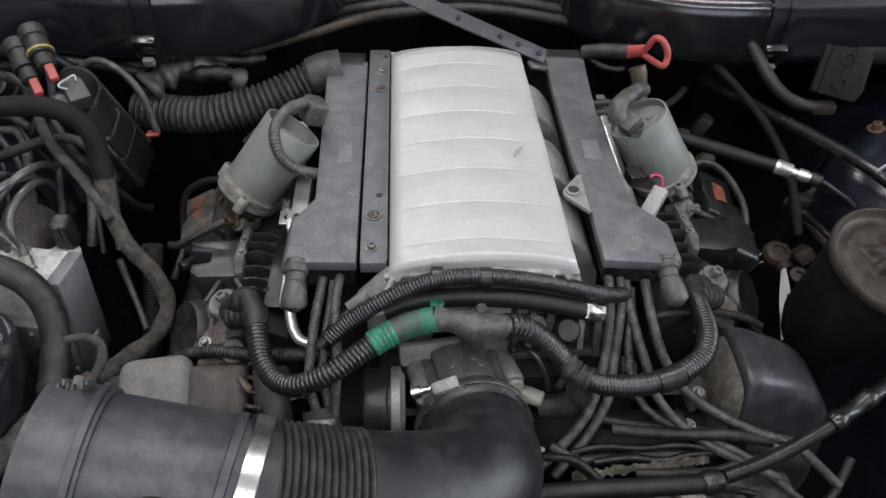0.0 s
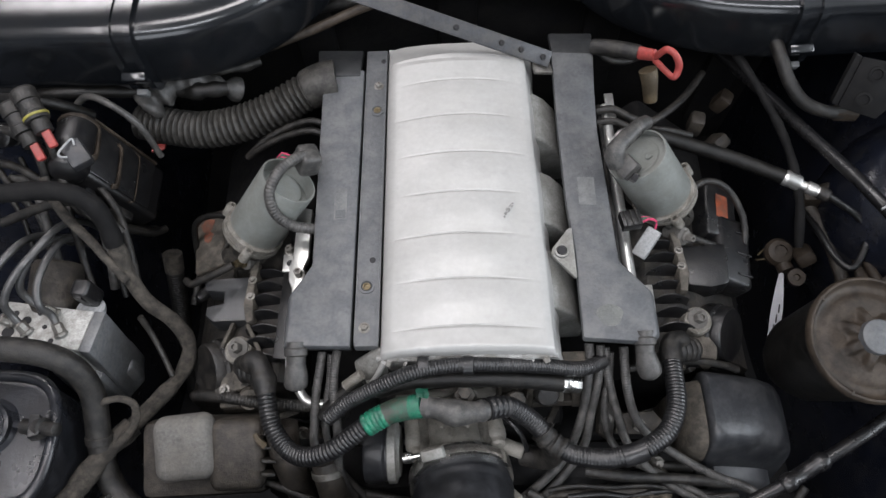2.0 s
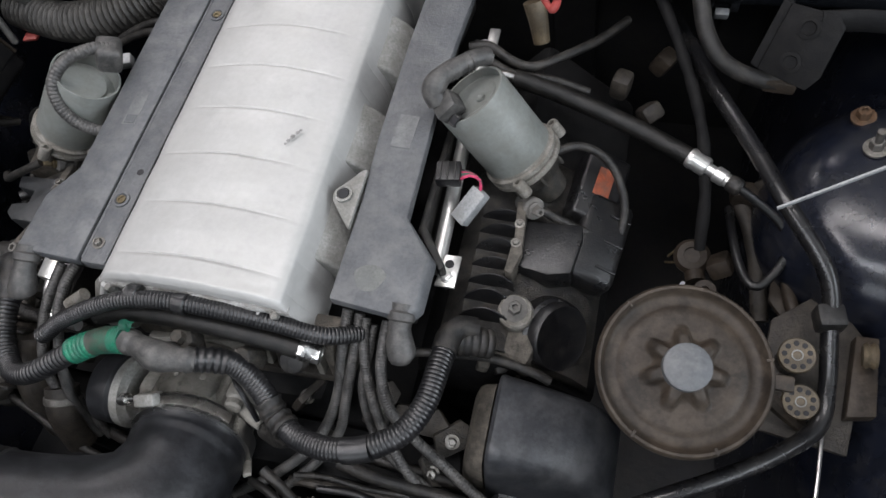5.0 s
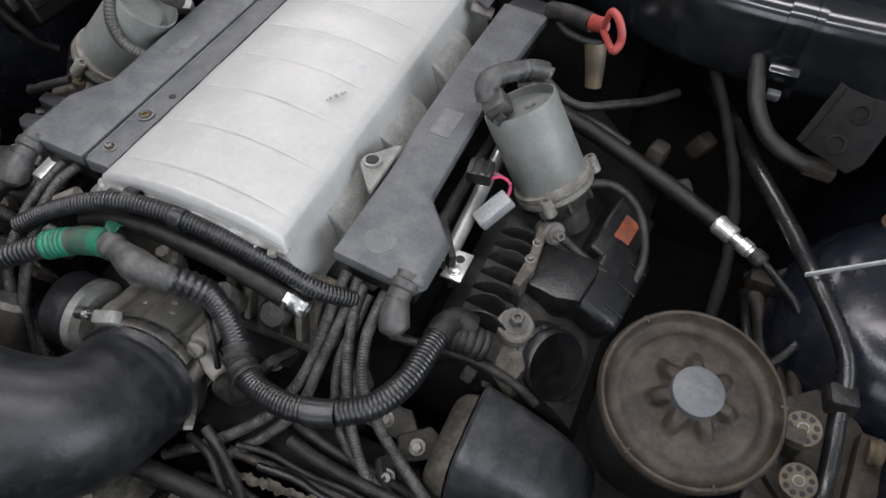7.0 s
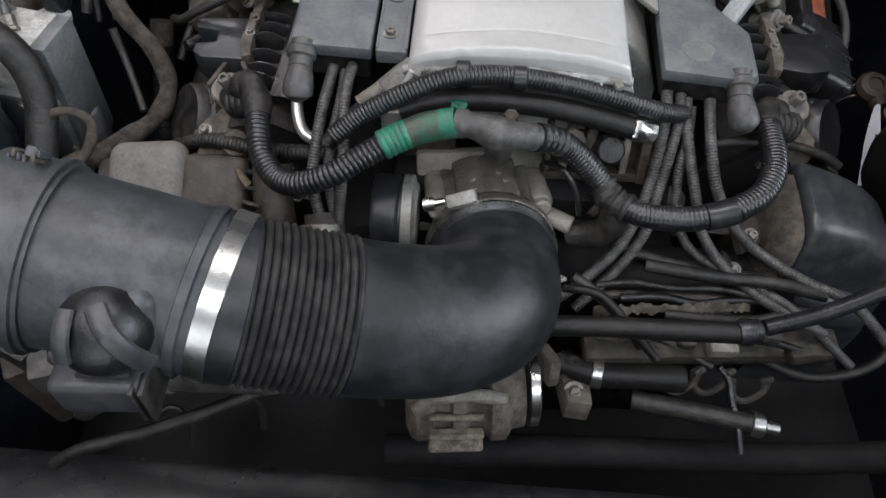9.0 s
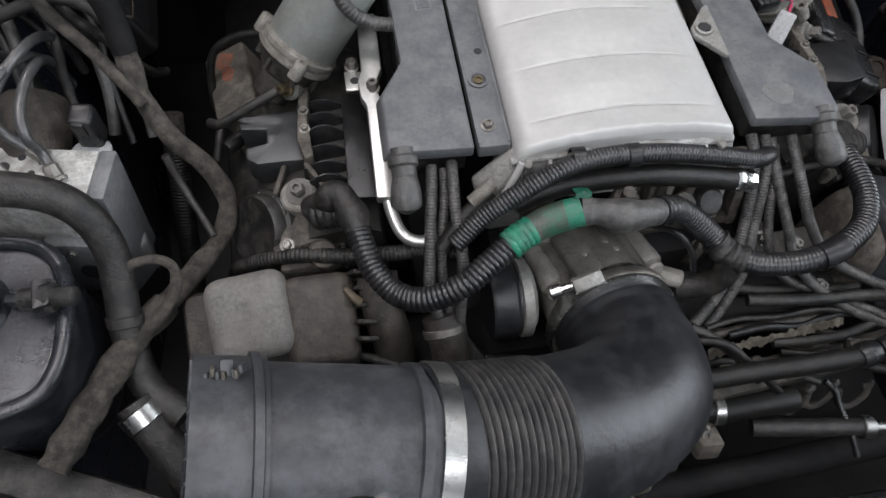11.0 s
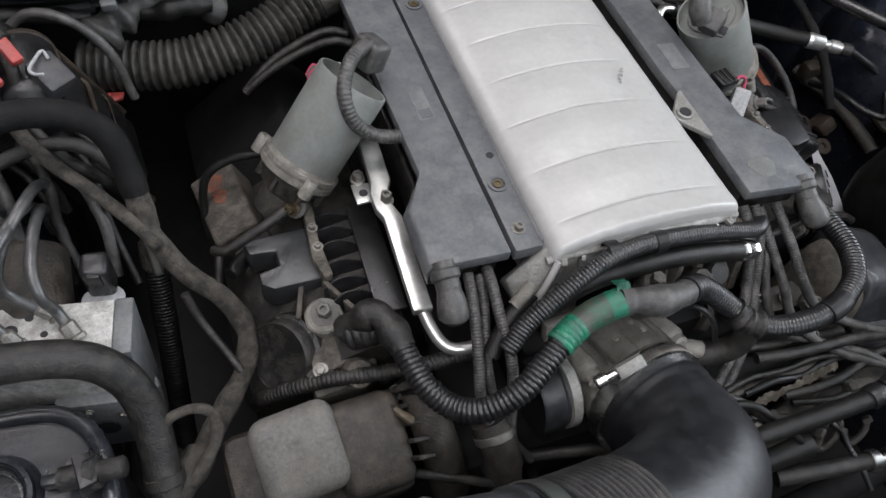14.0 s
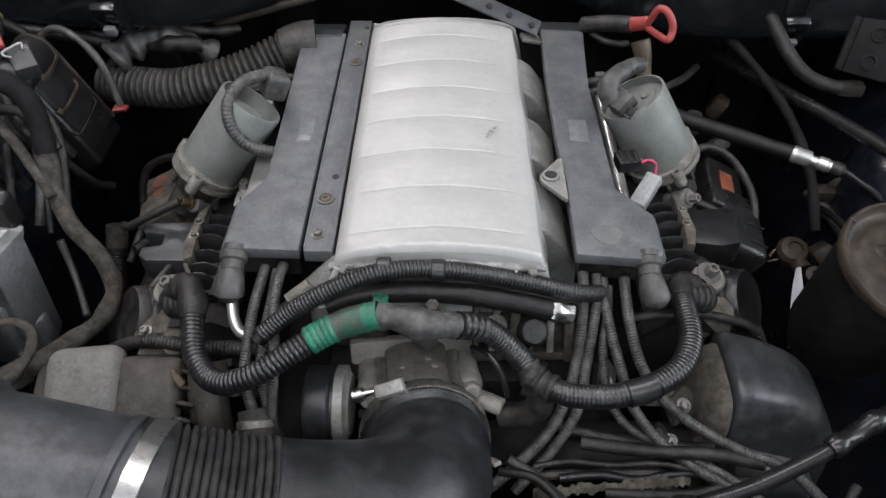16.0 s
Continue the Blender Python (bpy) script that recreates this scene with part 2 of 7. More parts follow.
WALL = surface("workshop_wall", (0.4, 0.41, 0.42), (0.34, 0.35, 0.36), 0.85, 0.0, 2, 0.1)
# whiter than the walls, to bounce light and brighten the ducts' reflections
CEILING = surface("white_bounce_ceiling", (0.74, 0.74, 0.73), (0.68, 0.68, 0.67), 0.85, 0.0, 2, 0.1, grain=0.1)
CONCRETE = surface("workshop_concrete", (0.2, 0.2, 0.195), (0.15, 0.15, 0.145), 0.8, 0.0, 3, 0.3)


# ---- mesh helpers ----
BASE = {}


def thing(name, base, label, category, group="", kind=""):
    ob = new(name)
    ob.empty_display_size = 0.02
    ob.location = base
    BASE[ob] = Vector(base)
    return tagged(ob, label, category, group, kind)


def part(name, bm, material, parent, label="", sharp=38):
    """Links a bmesh, drawn in world metres, as one mesh under a thing or a part."""
    b = BASE[parent]
    bmesh.ops.recalc_face_normals(bm, faces=bm.faces)
    bmesh.ops.translate(bm, verts=bm.verts, vec=-b)
    lim = radians(sharp)
    for f in bm.faces:
        f.smooth = True
    for e in bm.edges:
        if len(e.link_faces) == 2 and e.calc_face_angle(0) > lim:
            e.smooth = False
    me = bpy.data.meshes.new(name)
    bm.to_mesh(me)
    bm.free()
    me.materials.append(material)
    ob = new(name, me)
    ob.parent = parent
    BASE[ob] = b
    return tagged(ob, label)


def single(name, bm, material, base, label, category, group="", kind="", sharp=38):
    """A thing of one mesh."""
    b = Vector(base)
    bmesh.ops.recalc_face_normals(bm, faces=bm.faces)
    bmesh.ops.translate(bm, verts=bm.verts, vec=-b)
    for f in bm.faces:
        f.smooth = True
    for e in bm.edges:
        if len(e.link_faces) == 2 and e.calc_face_angle(0) > radians(sharp):
            e.smooth = False
    me = bpy.data.meshes.new(name)
    bm.to_mesh(me)
    bm.free()
    me.materials.append(material)
    ob = new(name, me)
    ob.location = base
    BASE[ob] = b
    return tagged(ob, label, category, group, kind)


def axis_frame(origin, axis, up=(0, 0, 1)):
    """A matrix whose z runs along axis."""
    z = Vector(axis).normalized()
    u = Vector(up)
    if abs(z.dot(u.normalized())) > 0.97:
        u = Vector((0, 1, 0))
    x = u.cross(z).normalized()
    y = z.cross(x)
    return Matrix(((x.x, y.x, z.x, origin[0]), (x.y, y.y, z.y, origin[1]), (x.z, y.z, z.z, origin[2]), (0, 0, 0, 1)))


def spline(points, per=8):
    """Catmull-Rom through the points."""
    p = [Vector(q) for q in points]
    if len(p) == 2:
        return [p[0].lerp(p[1], i / per) for i in range(per + 1)]
    e = [p[0] * 2 - p[1]] + p + [p[-1] * 2 - p[-2]]
    out = []
    for i in range(1, len(e) - 2):
        a, b, c, d = e[i - 1:i + 3]
        for k in range(per):
            t = k / per
            out.append(0.5 * ((2 * b) + (c - a) * t + (2 * a - 5 * b + 4 * c - d) * t * t + (3 * b - a - 3 * c + d) * t ** 3))
    out.append(p[-1])
    return out


def resample(pts, step):
    d = [0.0]
    for a, b in zip(pts, pts[1:]):
        d.append(d[-1] + (b - a).length)
    n = max(2, round(d[-1] / step))
    out, j = [], 0
    for i in range(n + 1):
        s = d[-1] * i / n
        while j < len(d) - 2 and d[j + 1] < s:
            j += 1
        span = d[j + 1] - d[j]
        out.append(pts[j].lerp(pts[j + 1], (s - d[j]) / span if span else 0))
    return out, d[-1]


def sweep(points, radius, seg=14, step=0.006, corr=0.0, depth=0.0, flat=1.0, bm=None, hollow=False, wobble=0.0, power=1.0):
    """A hose along the points. radius: a number or a function of 0..1; corr: pitch of its rings, depth: theirs; power below 1 squares its section."""
    bm = bm or bmesh.new()
    line = spline(points, 12)
    st = corr / 4 if corr else step
    pts, length = resample(line, st)
    if corr:
        n = max(1, round(length / corr)) * 4
        pts, length = resample(line, length / n)
    up = Vector((0, 0, 1))
    t0 = (pts[1] - pts[0]).normalized()
    nrm = up.cross(t0)
    nrm = nrm.normalized() if nrm.length > 0.05 else Vector((0, 1, 0)).cross(t0).normalized()
    rings = []
    for i, q in enumerate(pts):
        t = (pts[min(i + 1, len(pts) - 1)] - pts[max(i - 1, 0)]).normalized()
        nrm = (nrm - t * nrm.dot(t)).normalized()
        bi = t.cross(nrm)
        f = i / (len(pts) - 1)
        r = radius(f) if callable(radius) else radius
        if corr:
            r -= depth * (0, 0.25, 1, 0.25)[(i + 2) % 4]
        if wobble:
            r *= 1 + wobble * noise.noise(q * 60)
        rings.append([bm.verts.new(q + (nrm * math.copysign(abs(math.cos(a)) ** power, math.cos(a)) * flat + bi * math.copysign(abs(math.sin(a)) ** power, math.sin(a))) * r) for a in [2 * math.pi * k / seg for k in range(seg)]])
    for a, b in zip(rings, rings[1:]):
        for k in range(seg):
            bm.faces.new((a[k], a[(k + 1) % seg], b[(k + 1) % seg], b[k]))
    if not hollow:
        bm.faces.new(rings[0][::-1])
        bm.faces.new(rings[-1])
    return bm


def lathe(profile, origin, axis, seg=28, bm=None, closed=True):
    """Turns (radius, height) pairs round an axis."""
    bm = bm or bmesh.new()
    m = axis_frame(origin, axis)
    rings = []
    for r, h in profile:
        if r < 1e-6:
            rings.append([bm.verts.new(m @ Vector((0, 0, h)))])
        else:
            rings.append([bm.verts.new(m @ Vector((r * math.cos(2 * math.pi * k / seg), r * math.sin(2 * math.pi * k / seg), h))) for k in range(seg)])
    for a, b in zip(rings, rings[1:]):
        for k in range(seg):
            k2 = (k + 1) % seg
            if len(a) == 1 and len(b) > 1:
                bm.faces.new((a[0], b[k2], b[k]))
            elif len(b) == 1 and len(a) > 1:
                bm.faces.new((a[k], a[k2], b[0]))
            elif len(a) > 1:
                bm.faces.new((a[k], a[k2], b[k2], b[k]))
    if closed:
        if len(rings[0]) > 1:
            bm.faces.new(rings[0][::-1])
        if len(rings[-1]) > 1:
            bm.faces.new(rings[-1])
    return bm


def soften(bm, width, segs=2, angle=30):
    edges = [e for e in bm.edges if len(e.link_faces) == 2 and e.calc_face_angle(0) > radians(angle)]
    if edges and width:
        bmesh.ops.bevel(bm, geom=edges, offset=width, segments=segs, affect="EDGES", profile=0.5, clamp_overlap=True)
    return bm


def add(bm, other):
    """Takes other's faces into bm."""
    me = bpy.data.meshes.new("tmp")
    other.to_mesh(me)
    other.free()
    bm.from_mesh(me)
    bpy.data.meshes.remove(me)
    return bm


def block(m, size, bevel=0.002, segs=2, taper=1.0):
    """A box of that size, centred on the pose m, rounded; taper narrows its top."""
    bm = bmesh.new()
    bmesh.ops.create_cube(bm, size=1.0)
    for v in bm.verts:
        k = taper if v.co.z > 0 else 1.0
        v.co = Vector((v.co.x * size[0] * k, v.co.y * size[1] * k, v.co.z * size[2]))
    soften(bm, bevel, segs)
    bmesh.ops.transform(bm, matrix=m, verts=bm.verts)
    return bm


def prism(poly, low, high, bevel=0.0015, m=None, segs=2):
    """A flat outline (x, y), from low to high along z, rounded, then set by m."""
    bm = bmesh.new()
    lo = [bm.verts.new((x, y, low)) for x, y in poly]
    hi = [bm.verts.new((x, y, high)) for x, y in poly]
    n = len(poly)
    bm.faces.new(lo[::-1])
    bm.faces.new(hi)
    for k in range(n):
        bm.faces.new((lo[k], lo[(k + 1) % n], hi[(k + 1) % n], hi[k]))
    bmesh.ops.recalc_face_normals(bm, faces=bm.faces)
    soften(bm, bevel, segs)
    if m is not None:
        bmesh.ops.transform(bm, matrix=m, verts=bm.verts)
    return bm


def hexagon(r, h, origin, axis, washer=1.5):
    """A bolt head with its washer."""
    bm = lathe([(r * washer, 0), (r * washer, h * 0.22), (r * 1.05, h * 0.25)], origin, axis, 18)
    add(bm, lathe([(r, h * 0.2), (r, h * 0.9), (r * 0.85, h), (r * 0.5, h), (r * 0.45, h * 0.75), (0, h * 0.75)], origin, axis, 6))
    return bm


# ---- workshop shell and body of the car ----
def slab(name, lo, hi, material, label, category):
    c = [(a + b) / 2 for a, b in zip(lo, hi)]
    s = [b - a for a, b in zip(lo, hi)]
    return single(name, block(pose(*c), s, 0.004, 1), material, c, label, category, kind="structure")


slab("floor", (-3.2, -3.4, -0.2), (3.2, 3.6, 0.0), CONCRETE, "grey concrete workshop floor", "floor")
# the ceiling is out of view and serves as a white reflector
slab("ceiling", (-3.2, -3.4, 3.2), (3.2, 3.6, 3.35), CEILING, "unseen plain workshop ceiling, white to bounce light", "ceiling")
slab("wall_west", (-3.4, -3.4, 0.0), (-3.2, 3.6, 3.2), WALL, "plain pale workshop wall", "wall")
slab("wall_east", (3.2, -3.4, 0.0), (3.4, 3.6, 3.2), WALL, "plain pale workshop wall", "wall")
# out of view; made dark only to hold down what the ducts mirror
slab("wall_north", (-3.4, 3.6, 0.0), (3.4, 3.8, 3.2), WALLDARK, "unseen wall, dark so that the air ducts reflect less", "wall")
slab("wall_south", (-3.4, -3.6, 0.0), (3.4, -3.4, 3.2), WALL, "plain pale workshop wall", "wall")

bay = thing("engine_bay", (0, 0.6, 0.35), "dark blue painted engine bay with dirty inner walls", "car body", kind="structure")
bm = block(pose(0, 0.7, 0.36), (1.7, 1.4, 0.04), 0.005)
part("undertray", bm, BODYDIRTY, bay)


def inner_wing(side):
    """A bulged side wall with the wheel-arch shelf."""
    prof = [(0.86, 1.06), (0.8, 1.06), (0.76, 1.0), (0.7, 0.9), (0.62, 0.84), (0.58, 0.7), (0.57, 0.38), (0.62, 0.36), (0.86, 0.36)]
    bm = bmesh.new()
    rows = []
    for k in range(15):
        y = 0.05 + 1.25 * k / 14
        bulge = 0.035 * math.exp(-((y - 0.85) / 0.25) ** 2)
        rows.append([bm.verts.new((side * (x - bulge * (0.5 if z > 0.95 else 1)), y, z + 0.006 * noise.noise((x * 9, y * 9, z * 9)))) for x, z in prof])
    n = len(prof)
    for a, b in zip(rows, rows[1:]):
        for i in range(n):
            bm.faces.new((a[i], a[(i + 1) % n], b[(i + 1) % n], b[i]))
    bm.faces.new(rows[0])
    bm.faces.new(rows[-1][::-1])
    return bm


part("inner_wing", inner_wing(-1), BODY, bay, "dark blue inner wing")
part("inner_wing", inner_wing(1), BODY, bay, "dark blue inner wing")
for k in range(5):
    part("bulkhead_rib", block(pose(-0.5 + 0.25 * k, 1.245, 0.78, 6), (0.07, 0.03, 0.6), 0.012), BODYDIRTY, bay)
part("bulkhead", block(pose(0, 1.28, 0.75, 6), (1.6, 0.05, 0.8), 0.01), BODYDIRTY, bay, "dirty black bulkhead insulation")
bm = block(pose(0, 1.2, 1.0, -18), (1.5, 0.16, 0.02), 0.006)
part("scuttle", bm, BODYDIRTY, bay)
# unseen panel, added to keep low door light off the tube's underside
bm = block(pose(0, 0.085, 0.66), (1.5, 0.05, 0.62), 0.012)
part("front_light_blocker", bm, BODYDIRTY, bay, "unseen black panel added to block low light from the front")

# ---- engine block under everything, its deep shade put into the colour ----
eng = thing("engine_block", (0, 0.75, 0.4), "cast engine block, near-black for the shade between the two cylinder banks", "engine")
# near-black colour stands for the deep shade under the valve covers
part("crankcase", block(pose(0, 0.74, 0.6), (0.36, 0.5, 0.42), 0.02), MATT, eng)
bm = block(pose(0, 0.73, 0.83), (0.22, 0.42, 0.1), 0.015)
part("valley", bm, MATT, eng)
for s in (-1, 1):
    m = pose(s * 0.245, 0.79, 0.775, 0, s * 42, 0)
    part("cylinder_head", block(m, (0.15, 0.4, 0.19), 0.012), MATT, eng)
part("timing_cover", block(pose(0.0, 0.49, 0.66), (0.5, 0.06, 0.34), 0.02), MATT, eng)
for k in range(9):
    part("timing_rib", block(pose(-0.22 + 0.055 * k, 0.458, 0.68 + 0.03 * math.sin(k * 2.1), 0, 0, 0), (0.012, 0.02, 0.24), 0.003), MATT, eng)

# ---- intake manifold ----
RIB = 0.0554
MY0, MY1 = 0.567, 1.008
man = thing("intake_manifold", (0, 0.78, 0.95), "silver cast intake manifold with eight ribbed lobes", "intake manifold")


def manifold_shell():
    """A shallow arched lid whose lobes meet in thin bowed creases; its flank swells where each runner leaves."""
    bm = bmesh.new()
    prof = [(-0.096, 0.925), (-0.095, 0.96), (-0.094, 0.984), (-0.0915, 0.9945), (-0.086, 1.0)]
    prof += [(-0.086 + 0.173 * i / 24, 1.001 + 0.0095 * math.sin(math.pi * i / 24) ** 0.8) for i in range(1, 24)]
    prof += [(0.0885, 1.0005), (0.0908, 0.9975), (0.0935, 0.99), (0.098, 0.976), (0.1025, 0.962), (0.1055, 0.95), (0.107, 0.925)]
    rows = []
    ny = 900
    for j in range(ny + 1):
        y = MY0 + (MY1 - MY0) * j / ny
        row = []
        for x, z in prof:
            top = max(0.0, min(1.0, (z - 0.985) / 0.015))
            bow = (0.0035 + 0.004 * (y - 0.57) / 0.42) * (1 - (x / 0.09) ** 2)
            f = ((y - bow - 0.592) / RIB) % 1.0
            k = math.ceil((y - bow - 0.592) / RIB)
            x0, x1 = -0.066 + 0.008 * math.sin(k * 2.3), 0.047 + 0.012 * math.sin(k * 1.7 + 1)
            fade = max(0.0, min(1.0, (x1 + 0.02 - x) / 0.035)) * max(0.08, min(1.0, (x - x0 + 0.012) / 0.03))
            fall = max(0.0, min(1.0, (f - 0.915) / 0.085))
            lobe = (0.0004 + 0.0013 * f ** 1.5 + 0.0021 * math.sin(math.pi * f) ** 1.2) * (1 - fall * fall * (3 - 2 * fall)) * (0.1 + 0.9 * fade)
            crease = -0.0009 * math.exp(-(min(abs(f - 0.99), f + 0.01) / 0.016) ** 2) * fade
            end = max(0.0, min(1.0, (0.966 - y) / 0.008))
            back = y - 0.968 - 0.006 * (1 - (x / 0.09) ** 2)
            rear = 0.006 * max(0.0, min(1.0, back / 0.006)) * (1 - 0.5 * abs(x) / 0.09) + 0.35 * max(0.0, back)
            front = -0.007 * max(0.0, 1 - (y - MY0) / 0.005) ** 2.0 + 0.0022 * max(0.0, 1 - abs(y - MY0 - 0.006) / 0.009) * noise.noise((x * 110, y * 60, 1))
            dx = -0.006 * (y - 0.58) / 0.4 * max(0, min(1, x / 0.08))
            n = 0.0007 * noise.noise((x * 28, y * 28, z * 28)) + 0.00025 * noise.noise((x * 120, y * 120, z * 120))
            g = ((y - 0.597) / 0.117) % 1.0
            swell = (1 - top) * (0.0025 * math.sin(math.pi * min(1.0, max(0.0, (g - 0.14) / 0.72))) ** 0.6 - 0.002) if x > 0.05 else 0.0
            row.append(bm.verts.new((x + dx + swell, y, z + top * ((lobe + crease) * end - rear + front) + n)))
        rows.append(row)
    for a, b in zip(rows, rows[1:]):
        for i in range(len(prof) - 1):
            bm.faces.new((a[i], a[i + 1], b[i + 1], b[i]))
    for r in (rows[0], rows[-1]):
        bm.faces.new(r)
    return bm


part("upper_shell", manifold_shell(), SILVER, man, "silver ribbed upper shell", 60)
# front skirt with its small webs
bm = prism([(-0.092, 0.572), (0.092, 0.572), (0.096, 0.58), (0.09, 0.6), (-0.09, 0.6)], 0.93, 0.972, 0.004)
add(bm, prism([(-0.118, 0.545), (-0.085, 0.548), (-0.082, 0.585), (-0.108, 0.58)], 0.915, 0.955, 0.006, None))
part("front_skirt", bm, CASTGREY, man)
part("rolled_lip", sweep([(-0.097, 0.57, 0.984), (-0.06, 0.5675, 0.99), (-0.02, 0.567, 0.9925), (0.02, 0.567, 0.9925), (0.06, 0.5675, 0.99), (0.094, 0.57, 0.985)], 0.0046, 12, 0.003, wobble=0.45), SILVERWORN, man, "chipped rolled front edge")
bm = bmesh.new()
for q in ((-0.094, 0.583, 0.99), (-0.085, 0.566, 0.987), (-0.127, 0.577, 0.957), (-0.122, 0.556, 0.946), (-0.101, 0.55, 0.945), (-0.087, 0.556, 0.96), (-0.122, 0.592, 0.93), (-0.09, 0.592, 0.93), (-0.112, 0.549, 0.925), (-0.09, 0.55, 0.925)):
    bm.verts.new(q)
bmesh.ops.convex_hull(bm, input=bm.verts[:])
soften(bm, 0.003, 2, 20)
part("front_foot", bm, CASTGREY, man, "grey-silver flared foot")
part("foot_web", sweep([(-0.089, 0.5645, 0.988), (-0.1, 0.5555, 0.966), (-0.112, 0.5505, 0.944)], 0.0032, 10, 0.004), SILVER, man)
for x, w in ((-0.084, 0.006), (-0.066, 0.004), (-0.04, 0.005), (0.004, 0.005), (0.028, 0.004), (0.046, 0.006), (0.067, 0.004), (0.082, 0.007)):
    part("web", block(pose(x, 0.5635, 0.982, 10, 0, 300 * x), (w, 0.007, 0.015), 0.0016), SILVERWORN, man)
for y in (0.6625, 0.7705, 0.8925):
    bm = prism([(0.05, 0.982), (0.094, 0.98), (0.107, 0.971), (0.122, 0.952), (0.136, 0.918), (0.138, 0.88), (0.05, 0.88)], -0.037, 0.037, 0.004, Matrix(((1, 0, 0, 0), (0, 0, 1, y), (0, 1, 0, 0), (0, 0, 0, 1))), 3)
    for v in bm.verts:
        v.co.y = y + (v.co.y - y) * (1 - 1.6 * max(0.0, v.co.x - 0.09))
    part("runner", bm, CASTGREY, man, "grey-silver curved runner")
bm = prism([(0.1238, 0.722), (0.1185, 0.72), (0.099, 0.695), (0.0975, 0.689), (0.1, 0.683), (0.1205, 0.658), (0.1238, 0.657)], 0.983, 0.989, 0.002)
add(bm, lathe([(0.0085, 0), (0.0085, 0.004), (0.0062, 0.0045), (0.0055, 0.001), (0, 0.001)], (0.109, 0.69, 0.988), (0, 0, 1), 20))
part("lifting_bracket", bm, CASTGREY, man, "triangular cast bracket with a bolt hole")
# no hole is cut; a black disc paints its dark inside
part("bush", lathe([(0.0052, 0), (0.0052, 0.004), (0.0, 0.004)], (0.109, 0.69, 0.9885), (0, 0, 1), 16), INK, man, "black disc for the dark of a bolt hole")

# dark stain left by a chip in the paint: small pits of their own
bm = bmesh.new()
for dx, dy, r in ((0, 0, 0.0026), (0.0035, 0.005, 0.0022), (-0.003, -0.005, 0.0018), (0.0055, 0.008, 0.0014), (-0.0045, -0.009, 0.0012)):
    add(bm, lathe([(r, 0), (r * 0.8, 0.0006), (0, 0.0007)], (0.05 + dx, 0.733 + dy, 1.0125), (0, 0, 1), 9))
part("paint_chip", bm, STAIN, man, "grey smear where the paint has worn")

# ---- cable covers ----
lcov = thing("cable_cover", (-0.16, 0.78, 0.95), "dark grey plastic cable cover with a screwed rail beside the manifold", "engine cover", "cable covers")
outline = [(-0.201, 0.584), (-0.1255, 0.581), (-0.1245, 0.955), (-0.1242, 0.966), (-0.18, 0.968), (-0.178, 0.945), (-0.1735, 0.68), (-0.2, 0.645)]
tray = [(-0.192, 0.593), (-0.129, 0.591), (-0.129, 0.96), (-0.172, 0.962), (-0.169, 0.945), (-0.165, 0.676), (-0.191, 0.643)]
# added inset; its black paints the shade under the cover's edge
part("shade_inset", prism(tray, 0.95, 0.9815, 0.002), BLACKDUST, lcov, "added near-black inset that stands for the shade below the cover")
bm = prism(outline, 0.9805, 0.9935, 0.0025)
for v in bm.verts:
    if v.co.x < -0.172 and v.co.y < 0.69:
        v.co.x += 0.006 * (v.co.z - 0.9805) / 0.013 * min(1.0, (-0.172 - v.co.x) / 0.02)
part("cover_body", bm, COVER, lcov)
bm = prism([(-0.184, -0.03), (-0.129, -0.03), (-0.129, 0.03), (-0.192, 0.035)], -0.01, 0.0, 0.003, pose(0, 0.985, 0.988, -16, 0, 0))
part("rear_ramp", bm, COVERDARK, lcov, "darker ramp at the rear end")
bm = prism([(-0.185, 0.66), (-0.168, 0.686), (-0.168, 0.93), (-0.173, 0.93), (-0.173, 0.69), (-0.19, 0.662)], 0.915, 0.96, 0.002)
part("side_skirt", bm, BLACKDUST, lcov)
rail = part("mounting_rail", prism([(-0.122, 0.581), (-0.0955, 0.581), (-0.0945, 1.0), (-0.1215, 1.0)], 0.978, 0.9925, 0.002), COVER, lcov, "dark grey rail with bolt holes")
for x in (-0.1208, -0.0962):
    part("rail_edge", prism([(x - 0.0012, 0.585), (x + 0.0012, 0.585), (x + 0.0012, 0.998), (x - 0.0012, 0.998)], 0.99, 0.9931, 0.0004), COVER, rail)
for y, kind in ((0.602, 0), (0.651, 1), (0.684, 2), (0.898, 1), (0.938, 0), (0.98, 2)):
    if kind == 0:
        part("bolt", hexagon(0.0042, 0.006, (-0.1215 + 0.0175 * y, y, 0.992), (0, 0, 1)), STEEL, rail, "dull steel bolt")
    elif kind == 1:
        part("grommet", lathe([(0.0088, 0), (0.0088, 0.0022), (0.0065, 0.0026), (0.005, 0.0005), (0.005, 0.0001)], (-0.1215 + 0.0175 * y, y, 0.992), (0, 0, 1), 24), COVER, rail)
        part("bush", lathe([(0.0045, 0), (0.0045, 0.0016), (0.0028, 0.0016), (0.0026, 0.0002), (0, 0.0002)], (-0.1215 + 0.0175 * y, y, 0.9925), (0, 0, 1), 18), BRASS, rail, "dirty brass bush")
    else:
        # flat black disc in place of a cut hole's shade
        part("hole", lathe([(0.0036, 0), (0.0036, 0.001), (0, 0.001)], (-0.1165 + 0.0175 * y, y, 0.992), (0, 0, 1), 16), INK, rail, "black disc for the dark of a bolt hole")
part("label", prism([(-0.152, 0.738), (-0.137, 0.739), (-0.138, 0.782), (-0.153, 0.781)], 0.9932, 0.9938, 0.0), LABEL, lcov, "worn grey paper label")
